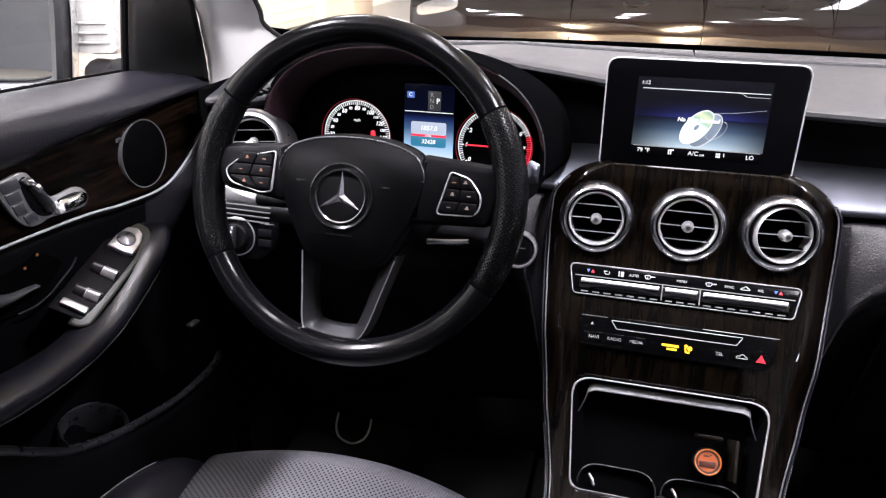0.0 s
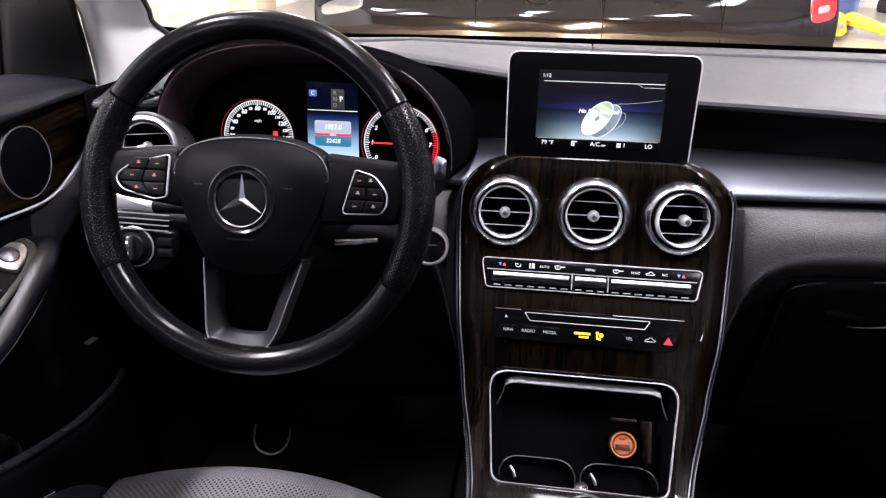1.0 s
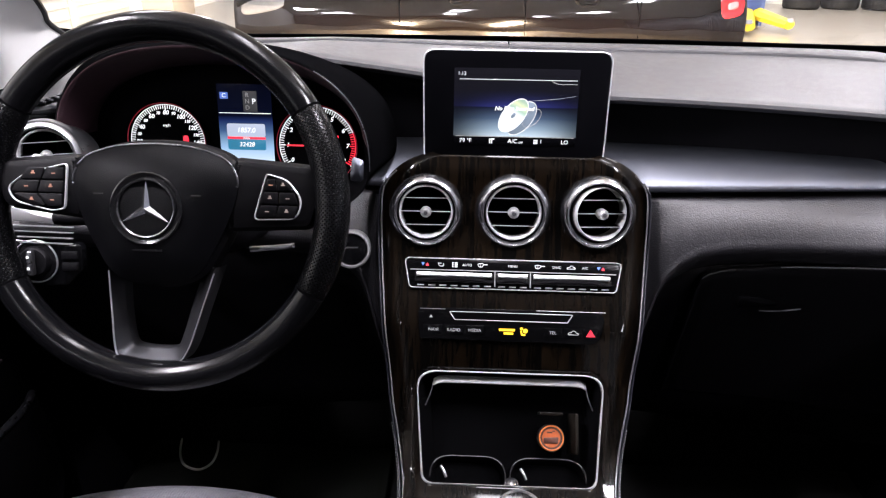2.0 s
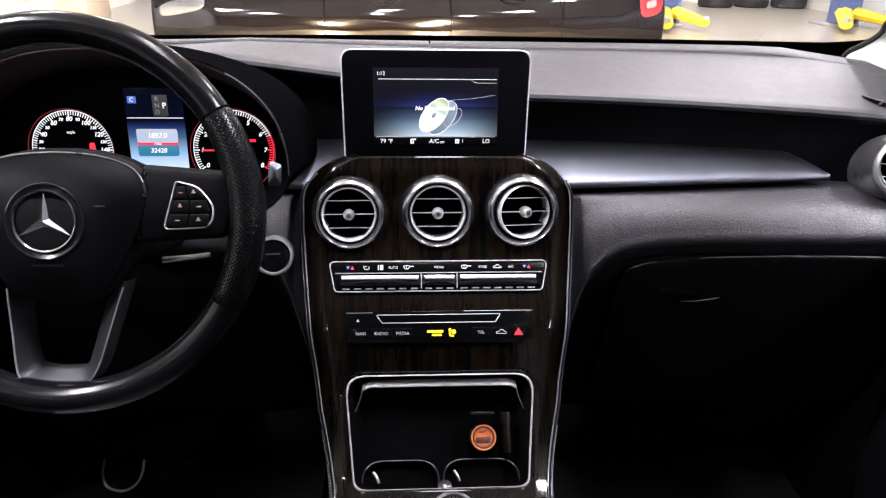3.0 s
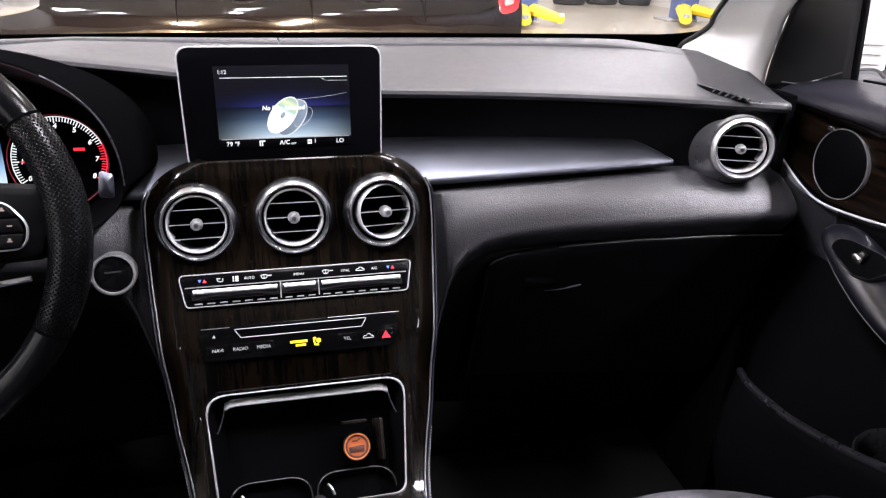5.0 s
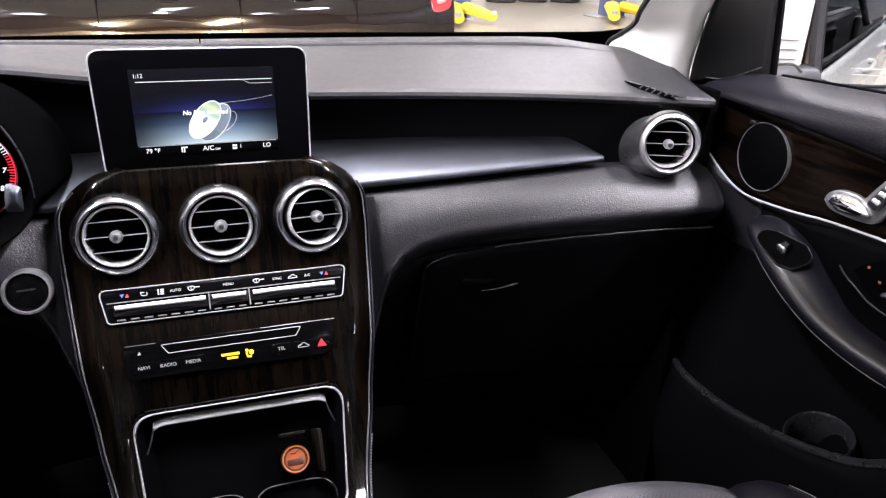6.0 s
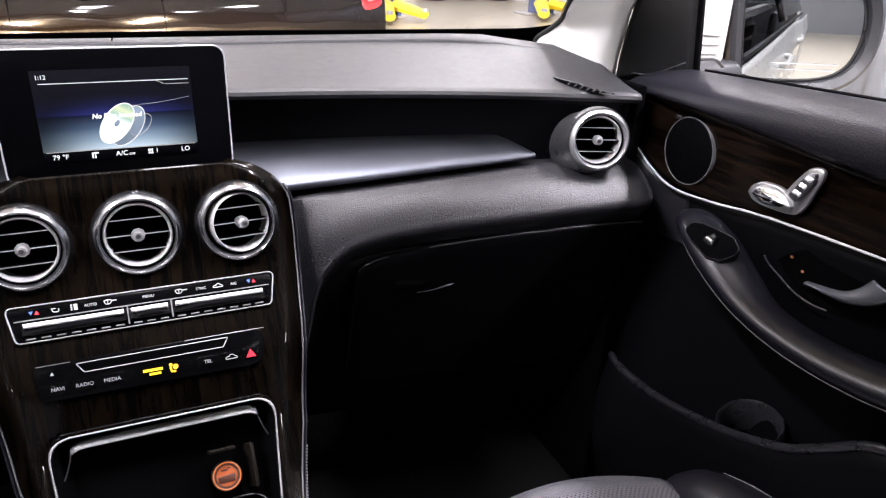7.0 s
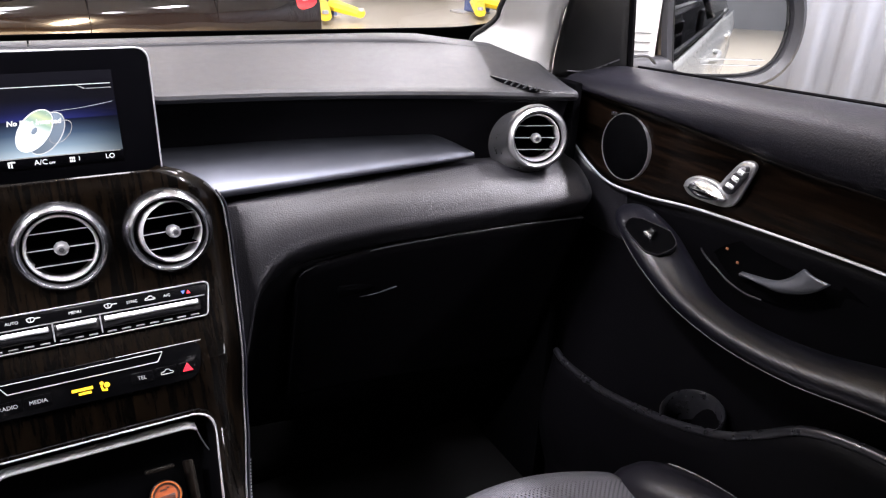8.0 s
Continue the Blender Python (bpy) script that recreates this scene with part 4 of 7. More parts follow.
words("trip_unit", "miles", 0.0042, MF @ Matrix.Translation((0, -0.0185, 0.0016)), white_ink, mfd)
words("odometer_reading", "32428", 0.0080, MF @ Matrix.Translation((0, -0.0270, 0.0016)), white_ink, mfd, bold=0.0001, shear=0.15)
part("gear_card", plate(rect(0.018, 0.026, 0.0005), 0.0003, MF @ Matrix.Translation((0.0075, 0.0285, 0.0011)), 0.0001), glow("grey_display_card", (0.10, 0.10, 0.11), 0.35), mfd)
for w, x, y in (("R", 0.004, 0.0365), ("N", 0.004, 0.0285), ("D", 0.004, 0.0205)):
    words("gear_letter", w, 0.0078, MF @ Matrix.Translation((x, y, 0.0016)), dim_ink, mfd)
words("gear_letter", "P", 0.0096, MF @ Matrix.Translation((0.0125, 0.0285, 0.0016)), white_ink, mfd, bold=0.0002)
part("mode_badge", plate(rect(0.0105, 0.0085, 0.001), 0.0003, MF @ Matrix.Translation((-0.026, 0.0355, 0.0011)), 0.0001), blue_ink, mfd, "small blue mode badge")
words("mode_letter", "C", 0.0075, MF @ Matrix.Translation((-0.026, 0.0355, 0.0016)), white_ink, mfd)

# ---- centre display ----
TM = fr((-0.003, 0.842, 1.0915), (0, -1, 0.06))
tab = thing("center_display", (-0.003, 0.85, 1.022), "freestanding black tablet display with silver rim, switched on", "display screen")
TW, TH = 0.2340, 0.1430
tout = rounded([(-TW / 2 + 0.0015, -TH / 2), (TW / 2 - 0.0015, -TH / 2), (TW / 2, TH / 2), (-TW / 2, TH / 2)], 0.016, 7)
part("housing", stack([(inset(tout, 0.012), -0.016), (inset(tout, 0.003), -0.012), (tout, -0.006), (tout, -0.001), (inset(tout, 0.0008), 0.0)], TM), plastic, tab)
part("rim", ring(tout, 0.0019, 0.0022, TM, 0.0006, z0=-0.001), rim_silver, tab, "thin bright silver rim")
screen_cover = pbr("dark_screen_cover", (0.0012, 0.0012, 0.0016), 0.14, rvar=0.02, spec=0.045)
part("cover_glass", plate(inset(tout, 0.0018), 0.0008, TM, 0.0003), screen_cover, tab, "glossy black cover glass")
part("foot", box((0, -0.07, -0.03), (0.12, 0.05, 0.04), TM, bev=0.01), plastic, tab)
SW, SH = 0.155, 0.096
SM = TM @ Matrix.Translation((0.0, 0.0015, 0.0009))
s_up = SM.to_3x3() @ Vector((0, 1, 0))
scr_mat = screen_glow("screen_picture_glow", [(0.0, (0.002, 0.002, 0.003)), (0.118, (0.002, 0.002, 0.003)), (0.125, (0.50, 0.60, 0.70)), (0.22, (0.26, 0.35, 0.46)), (0.36, (0.070, 0.11, 0.19)), (0.50, (0.008, 0.012, 0.040)), (0.515, (0.026, 0.032, 0.20)), (0.60, (0.012, 0.015, 0.080)), (0.72, (0.0022, 0.0026, 0.010)), (1.0, (0.0008, 0.0008, 0.0022))], 1.25,
                     tuple(SM @ Vector((0, -SH / 2, 0))), tuple(s_up / SH), (tuple(SM @ Vector((0.004, -0.030, 0))), (0.088, 1.0, 0.075), 0.10))
sc = part("screen", plate(rect(SW, SH), 0.0004, SM, 0.0001), scr_mat, tab, "lit screen with a silver disc picture")
part("status_bar", plate(rect(SW, 0.0115, 0, 0, -SH / 2 + 0.00565), 0.0001, SM @ Matrix.Translation((0, 0, 0.00042)), 0.00002), screen_cover, sc)
part("top_line", box((0.002, 0.0345, 0.0006), (0.146, 0.0006, 0.0003), SM), white_ink, sc)
part("tab_mark", box((0.063, 0.0300, 0.0006), (0.024, 0.0006, 0.0003), SM), dim_ink, sc)
part("bottom_line", box((0, -0.0368, 0.0006), (0.150, 0.0006, 0.0003), SM), dim_ink, sc)
disc_mat = screen_glow("disc_picture_glow", [(0.0, (0.92, 0.97, 1.0)), (0.52, (0.95, 0.97, 1.0)), (0.64, (0.42, 0.60, 0.50)), (0.76, (0.72, 0.80, 0.52)), (0.86, (0.36, 0.52, 0.40)), (1.0, (0.60, 0.72, 0.66))], 1.15,
                      tuple(SM @ Vector((-0.02, -0.03, 0))), tuple((SM.to_3x3() @ Vector((0.5, 0.86, 0))) / 0.055))
E1 = [Vector((0.0245 * math.cos(a) * 0.54, 0.0245 * math.sin(a))) for a in (k * math.tau / 40 for k in range(40))]
rot = Matrix.Rotation(radians(-38), 2)
E1 = [rot @ p for p in E1]
shade = glow("disc_shadow_picture", (0.35, 0.45, 0.58), 0.35)
part("disc_edge", plate([p + Vector((0.008, -0.013)) for p in E1], 0.0002, SM @ Matrix.Translation((0, 0.0, 0.00045)), 0.0001), shade, sc)
dk = part("disc_picture", plate([p + Vector((-0.0025, -0.0095)) for p in E1], 0.0002, SM @ Matrix.Translation((0, 0, 0.0008)), 0.0001), disc_mat, sc)
part("disc_hole", plate([p * 0.16 + Vector((-0.0025, -0.0095)) for p in E1], 0.0002, SM @ Matrix.Translation((0, 0, 0.0011)), 0.0001), shade, sc)
part("disc_outline", tube([SM @ Vector((p.x - 0.0025, p.y - 0.0095, 0.0011)) for p in E1], 0.0004, 4, closed=True), white_ink, dk)
part("back_disc_outline", tube([SM @ Vector((p.x + 0.008, p.y - 0.013, 0.0007)) for p in E1], 0.0004, 4, closed=True), caption_ink, sc)
thin_ink = glow("thin_picture_line", (0.55, 0.62, 0.80), 0.10)
part("shadow_outline", tube([SM @ Vector((0.62 * p.x + 0.021, 0.55 * p.y - 0.0125, 0.0006)) for p in E1], 0.0003, 4, closed=True), dim_ink, sc)
for a_, b_, c_, w_ in ((0.014, 0.0085, 0.0155, 0.0002),):
    part("sweep_line", tube(spline([SM @ Vector((a_, b_, 0.0006)), SM @ Vector((a_ + 0.030, b_ + (c_ - b_) * 0.35, 0.0006)), SM @ Vector((a_ + 0.060, c_, 0.0006))], 5), w_, 4), thin_ink, sc)
part("tab_corner", tube([SM @ Vector((0.042, 0.0342, 0.0006)), SM @ Vector((0.050, 0.0300, 0.0006))], 0.0003, 4), dim_ink, sc)
words("message", "No Disc Inserted", 0.0070, SM @ Matrix.Translation((-0.0015, -0.001, 0.0015)), white_ink, sc, bold=0.00020, shear=0.18)
words("clock", "1:12", 0.0062, SM @ Matrix.Translation((-0.068, 0.0410, 0.0007)), white_ink, sc)
words("temperature", "79 \u00b0F", 0.0072, SM @ Matrix.Translation((-0.062, -0.0425, 0.0007)), white_ink, sc)
words("climate_state", "A/C", 0.0075, SM @ Matrix.Translation((-0.002, -0.0425, 0.0007)), white_ink, sc)
words("climate_off", "OFF", 0.0034, SM @ Matrix.Translation((0.0082, -0.0440, 0.0007)), white_ink, sc)
words("fan_step", "1", 0.0065, SM @ Matrix.Translation((0.034, -0.0422, 0.0007)), white_ink, sc)
words("climate_level", "LO", 0.0072, SM @ Matrix.Translation((0.064, -0.0425, 0.0007)), white_ink, sc)
bm = bmesh.new()
for k in range(6):
    box((0.0255 + (k % 3) * 0.0018, -0.0410 - (k // 3) * 0.0030, 0.0006), (0.0013, 0.0024, 0.0003), SM, bm=bm)
part("fan_icon", bm, white_ink, sc)
bm = box((-0.031, -0.0425, 0.0006), (0.0015, 0.006, 0.0003), SM @ pose(0, 0, 0))
box((-0.0275, -0.0400, 0.0006), (0.005, 0.0014, 0.0003), SM, bm=bm)
box((-0.0285, -0.0435, 0.0006), (0.0014, 0.0045, 0.0003), SM, bm=bm)
part("airflow_icon", bm, white_ink, sc)

# ---- centre console ----
CZ = (1.034, 1.00, 0.97, 0.905, 0.838, 0.773, 0.70, 0.66, 0.635, 0.62)
CY = (0.822, 0.8175, 0.810, 0.780, 0.733, 0.708, 0.655, 0.595, 0.53, 0.45)
_p = spline([(0, y, z) for y, z in zip(CY, CZ)], 12)
_s = [0.0]
for _a, _b in zip(_p, _p[1:]):
    _s.append(_s[-1] + (_b - _a).length)
SLEN = _s[-1]


def cons(s):
    """Point (y, z) at the distance s down the console's face."""
    return at(s, _s, [q.y for q in _p]), at(s, _s, [q.z for q in _p])


def s_of(z):
    return at(-z, [-q.z for q in _p], _s)


def half(s):
    y, z = cons(s)
    w = at(z, (0.62, 0.68, 0.75, 0.824, 0.90, 0.95, 1.04), (0.120, 0.130, 0.148, 0.159, 0.168, 0.171, 0.171))
    rx, ry = 0.080, 0.056
    if s < ry:
        w -= rx * (1 - math.sqrt(max(0, 1 - ((ry - s) / ry) ** 2)))
    return w


def cm(z, x=0.0, lift=0.0):
    """Frame on the console's face at the height z: x to the right, y up the face, z outwards."""
    s = s_of(z)
    (y0, z0), (y1, z1) = cons(s - 0.01), cons(s + 0.01)
    t = Vector((0, y0 - y1, z0 - z1)).normalized()
    n = Vector((1, 0, 0)).cross(t)
    y, zz = cons(s)
    m = Matrix(((1, 0, 0), tuple(t), tuple(n))).transposed().to_4x4()
    m.translation = Vector((x, y, zz)) + n * lift
    return m


con = thing("center_console", (0, 0.7, 0.36), "dark wood-veneered center console with storage bin", "center console")
S0, S1 = s_of(0.787), s_of(0.6775)


def bin_half(s):
    return lerp(0.119, 0.106, (s - S0) / (S1 - S0))


def bin_out(grow=0.0, n=6):
    """Rounded outline of the bin in (x, s)."""
    c = [(-bin_half(S0) - grow, S0 - grow), (bin_half(S0) + grow, S0 - grow), (bin_half(S1) + grow, S1 + grow), (-bin_half(S1) - grow, S1 + grow)]
    o = rounded(c, (0.022, 0.022, 0.016, 0.016), n)
    return [Vector((p.x, p.y + (0.006 * (p.x / 0.12) ** 2 if p.y < (S0 + S1) / 2 else 0))) for p in o]


def on_face(p, lift=0.0):
    y, z = cons(p.y)
    (y0, z0), (y1, z1) = cons(p.y - 0.01), cons(p.y + 0.01)
    t = Vector((0, y0 - y1, z0 - z1)).normalized()
    n = Vector((1, 0, 0)).cross(t)
    return Vector((p.x, y, z)) + n * lift


def fascia(u, v):
    s = v * SLEN
    w = half(max(s, 0.0015))
    k = lerp(-1, 1, u)
    p = on_face(Vector((w * k, s)))
    low = smooth((0.80 - p.z) / 0.08)
    drop = lerp(0.012 * smooth((abs(k) - 0.84) / 0.16) ** 2 + 0.006 * smooth((0.03 - s) / 0.03) ** 2, 0.36 * w * max(0.0, math.hypot(abs(k) - 0.86, 0.012) + abs(k) - 0.872) / 2, low)
    return p + Vector((0, drop, 0))


VENT_HOLES = ((-0.1125, s_of(0.9675)), (-0.001, s_of(0.968)), (0.106, s_of(0.971)))


def fascia_keep(u, v):
    s = v * SLEN
    x = half(s) * lerp(-1, 1, u)
    if s < s_of(0.92):
        return all((x - a) ** 2 + (s - b) ** 2 > 0.0395 ** 2 for a, b in VENT_HOLES)
    if not S0 < s < S1:
        return True
    h = bin_half(s)
    d0, d1 = s - S0, S1 - s
    if d0 < 0.02:
        h -= 0.02 - math.sqrt(0.02 ** 2 - (0.02 - d0) ** 2)
    if d1 < 0.015:
        h -= 0.015 - math.sqrt(0.015 ** 2 - (0.015 - d1) ** 2)
    return abs(x) > h - 0.001


part("fascia", surf(fascia, 120, 170, fascia_keep), veneer, con, "dark brown open-pore wood veneer fascia", solid=0.002)
for s in (-1, 1):
    edge = [on_face(Vector((s * half(max(k, 0.002)), k)), -0.003) for k in (i / 60 * SLEN for i in range(2, 61))]
    part("edge_strip", tube(edge, 0.0010, 8), edge_metal, con, "thin dark silver edge strip")

    def cheek(u, v, s=s):
        k = lerp(0.03, SLEN, u)
        p = on_face(Vector((s * half(k), k)), -0.004)
        p.x += s * (0.004 + 0.010 * smooth(v * 2) * smooth((u - 0.35) / 0.3))
        q = Vector((s * (half(k) + 0.02), 1.0, max(0.4, p.z - 0.06)))
        return p.lerp(q, v ** 1.3)
    part("side_panel", surf(cheek, 40, 10), armrest_hide, con, "black leather side of the console", solid=0.002)
    st = [Vector(cheek(i / 40, 0.02)) + Vector((s * 0.0025, 0.003, 0)) for i in range(22, 41)]
    bm = bmesh.new()
    for a, b in zip(spline(st, 4), spline(st, 4)[1:]):
        tube([a.lerp(b, 0.1), a.lerp(b, 0.7)], 0.0006, 4, bm=bm)
    part("stitching", bm, thread, con)

# storage bin: bright frame, sunken tub, shelf lip, socket and cup holders
bo = bin_out()
fo, fi = bin_out(0.0010), bin_out(-0.0010)
bm = bmesh.new()
rows = [[bm.verts.new(on_face(p, h)) for p in o] for o, h in ((fo, -0.002), (fo, 0.0018), (bo, 0.0032), (fi, 0.0022), (fi, -0.004))]
for p, q in zip(rows, rows[1:]):
    for i in range(len(p)):
        bm.faces.new((p[i], p[(i + 1) % len(p)], q[(i + 1) % len(p)], q[i]))
part("bin_frame", bm, rim_silver, con, "bright silver frame round the bin")
bm = bmesh.new()
rows = [[bm.verts.new(on_face(p, h)) for p in o] for o, h in ((bin_out(0.010), -0.0006), (bin_out(0.008), 0.0005), (bin_out(0.0005), 0.0006))]
for p, q in zip(rows, rows[1:]):
    for i in range(len(p)):
        bm.faces.new((p[i], p[(i + 1) % len(p)], q[(i + 1) % len(p)], q[i]))
part("bin_collar", bm, veneer, con)
bm = bmesh.new()
fi2 = bin_out(-0.002)
c0 = Vector((0, (S0 + S1) / 2))


def sunk(p, k, d):
    q = c0 + Vector(((p.x - c0.x) * k, (p.y - c0.y) * k))
    return on_face(q, -d)


rows = [[bm.verts.new(sunk(p, 1 - 0.04 * j, d)) for p in fi2] for j, d in enumerate((0.001, 0.012, 0.026, 0.040))]
for p, q in zip(rows, rows[1:]):
    for i in range(len(p)):
        bm.faces.new((p[i], p[(i + 1) % len(p)], q[(i + 1) % len(p)], q[i]))
bn = part("bin", bm, plastic_dark, con, "deep black storage bin")
part("bin_back", surf(lambda u, v: sunk(Vector((lerp(-0.118, 0.118, u), lerp(S0, S1, v))), 0.98, 0.040), 16, 16), plastic_dark, bn)


cover_grey = pbr("pale_grey_cover_plastic", (0.30, 0.30, 0.31), 0.5, var=0.05)


def lipbar(u, v):
    x = lerp(-0.097, 0.097, u)
    e = 0.004 * smooth((abs(x) - 0.088) / 0.009)
    return on_face(Vector((x, S0 + 0.011 + e + 0.0075 * v)), -0.011 + 0.006 * v)


part("cover_edge", surf(lipbar, 30, 3), cover_grey, bn, "grey edge of the sliding cover", solid=0.002)
for s in (-1, 1):
    part("cover_rail", tube([on_face(Vector((s * lerp(0.0975, 0.107, (k / 6) ** 1.5), S0 + 0.018 + 0.030 * k / 6)), -0.012) for k in range(7)], 0.0009, 6), dark_metal, bn)
cap_dark = pbr("smoked_cap_plastic", (0.03, 0.010, 0.006), 0.5)
lm = fr((0.0545, 0.682, 0.709), (0.0, -0.80, 0.60))
so = part("power_socket", lathe([(0.0165, -0.022), (0.0168, 0.0), (0.0160, 0.0015), (0.0138, 0.001)], lm, 40), dark_metal, bn)
part("socket_ring", lathe([(0.0158, 0.0017), (0.0150, 0.0024), (0.0142, 0.0017)], lm, 40), orange, so, "glowing orange ring")
part("socket_gap", lathe([(0.0116, 0.0003), (0.0144, 0.0003)], lm, 32), cap_dark, so)
part("socket_cap", lathe([(0, 0.0), (0.0117, 0.0), (0.0119, -0.002)], lm, 32), dull_orange, so, "glowing orange cap")
bm = plate(rounded([(-0.0095, -0.0065), (0.0085, -0.0065), (0.0095, 0.0018), (-0.0098, 0.0008)], 0.0015), 0.0006, lm @ Matrix.Translation((0, -0.0005, 0.0002)), 0.0002)
box((-0.002, 0.0068, 0.0006), (0.007, 0.002, 0.0006), lm, bm=bm)
box((0.003, 0.0085, 0.0006), (0.003, 0.0015, 0.0006), lm, bm=bm)
part("socket_mark", bm, cap_dark, so)
# unseen point light added over the socket to spread the orange ring's glow
ember = bpy.data.lights.new("socket_glow_fill", "POINT")
so_wall = pbr("socket_surround_plastic", (0.007, 0.006, 0.005), 0.3, spec=0.06)
part("socket_roof", box((-0.002, 0.030, 0.004), (0.030, 0.004, 0.026), lm, bev=0.0015), so_wall, so, "ledge above the socket")
part("socket_wall", box((0.029, 0.006, 0.000), (0.005, 0.050, 0.030), lm @ pose(0, 0, 0, 0, 12, 0), bev=0.002), so_wall, so, "wall beside the socket")
ember.energy, ember.color, ember.shadow_soft_size = 0.006, (1.0, 0.25, 0.06), 0.006
new("socket_glow_fill", ember).location = lm @ Vector((0.0, 0.0, 0.012))
chs = s_of(0.690) + 0.018
for x, r in ((-0.0505, 0.046), (0.0505, 0.046)):
    m = fr(on_face(Vector((x, chs)), -0.015), (0, -0.35, 0.94))
    co_ = rounded([(-r, -r), (r, -r), (r, r * 0.84), (-r, r * 0.84)], (0.03, 0.03, 0.026, 0.026), 8)
    ch = part("cup_holder", ring(inset(co_, -0.003), 0.003, 0.030, m, 0.0008, z0=-0.0295), plastic, bn)
    part("cup_floor", plate(co_, 0.002, m, 0.0005, z0=-0.028), plastic_dark, ch)
    part("cup_rim", tube([m @ Vector((p.x, p.y, 0.0006)) for p in inset(co_, -0.001) if p.y > r * 0.55], 0.0006, 5), plastic_mid, ch)
    part("clip", tube(spline([m @ Vector((-0.034, 0.027, -0.004)), m @ Vector((-0.030, 0.021, -0.005)), m @ Vector((-0.027, 0.015, -0.009))], 4), 0.0019, 6), satin, ch, "small bright cup clip")
part("bridge", lathe([(0, 0.002), (0.006, 0.0016), (0.009, 0.0), (0.009, -0.008)], fr(on_face(Vector((0.004, S1 - 0.006)), -0.010), (0, -0.3, 0.95)), 20), lip_plastic, bn)

rm_ = fr(on_face(Vector((0.012, S1 + 0.033)), 0.002), (0, -0.4, 0.92))
part("rotary_ring", lathe([(0.0300, -0.006), (0.0300, 0.002), (0.0285, 0.0032), (0.0265, 0.002), (0.0262, -0.004)], rm_, 40), satin, con, "silver ring of the rotary control")
part("rotary_well", lathe([(0.0263, 0.0), (0, 0.0)], rm_, 32), plastic_dark, con)

# climate panel
K = cm(0.8935, 0, 0.001)
cp = part("climate_panel", plate(rounded([(-0.130, -0.0195), (0.130, -0.0195), (0.138, 0.0170), (-0.138, 0.0170)], 0.006), 0.003, K, 0.0006), panel_black, con, "glossy black climate panel")
part("panel_frame", ring(rounded([(-0.1315, -0.021), (0.1315, -0.021), (0.1395, 0.0185), (-0.1395, 0.0185)], 0.007), 0.0013, 0.005, K, 0.0005), rim_silver, cp, "bright silver frame")
part("panel_divider", box((0, 0.003, 0.0035), (0.262, 0.0011, 0.002), K), satin, cp)
for x0, x1 in ((-0.124, -0.0245), (-0.0205, 0.0205), (0.0245, 0.124)):
    w = x1 - x0
    m = K @ Matrix.Translation(((x0 + x1) / 2, -0.0065, 0.006))
    rk = part("rocker", dome(rounded([(-w / 2, -0.0065), (w / 2, -0.0065), (w / 2 + 0.001, 0.0065), (-w / 2 - 0.001, 0.0065)], 0.002), 0.0, 0.004, m, 5, 3.0), rocker_black, cp, "dark chrome rocker switch")
    part("rocker_edge", tube([m @ Vector((lerp(-w / 2 + 0.002, w / 2 - 0.002, i / 6), 0.0030, 0.0030)) for i in range(7)], 0.0028, 10), pale_edge, rk, "bright rocker edge")
    nb = max(3, round(w / 0.0145))
    for k in range(nb):
        part("key_tip", box((lerp(x0, x1, (k + 0.5) / nb), -0.0172, 0.0050), (w / nb - 0.0050, 0.0016, 0.004), K, bev=0.0006, seg=1), satin, cp)
for x in (-0.0225, 0.0225):
    part("separator", box((x, -0.0075, 0.004), (0.0014, 0.019, 0.006), K), satin, cp)
KT = lambda x, y=0.0100: K @ Matrix.Translation((x, y, 0.0032))
for w, x in (("AUTO", -0.058), ("MENU", 0.0), ("SYNC", 0.056), ("A/C", 0.092)):
    words("caption", w, 0.0044, KT(x), caption_ink, cp)
for x, s in ((-0.112, 1), (0.112, -1)):
    part("warm_mark", plate([Vector((0.0005, -0.002)), Vector((0.005, -0.002)), Vector((0.0027, 0.0022))], 0.0004, KT(x), 0.0001), red_lit, cp)
    part("cold_mark", plate([Vector((-0.005, 0.002)), Vector((-0.0028, -0.002)), Vector((-0.0005, 0.002))], 0.0004, KT(x), 0.0001), blue_ink, cp)


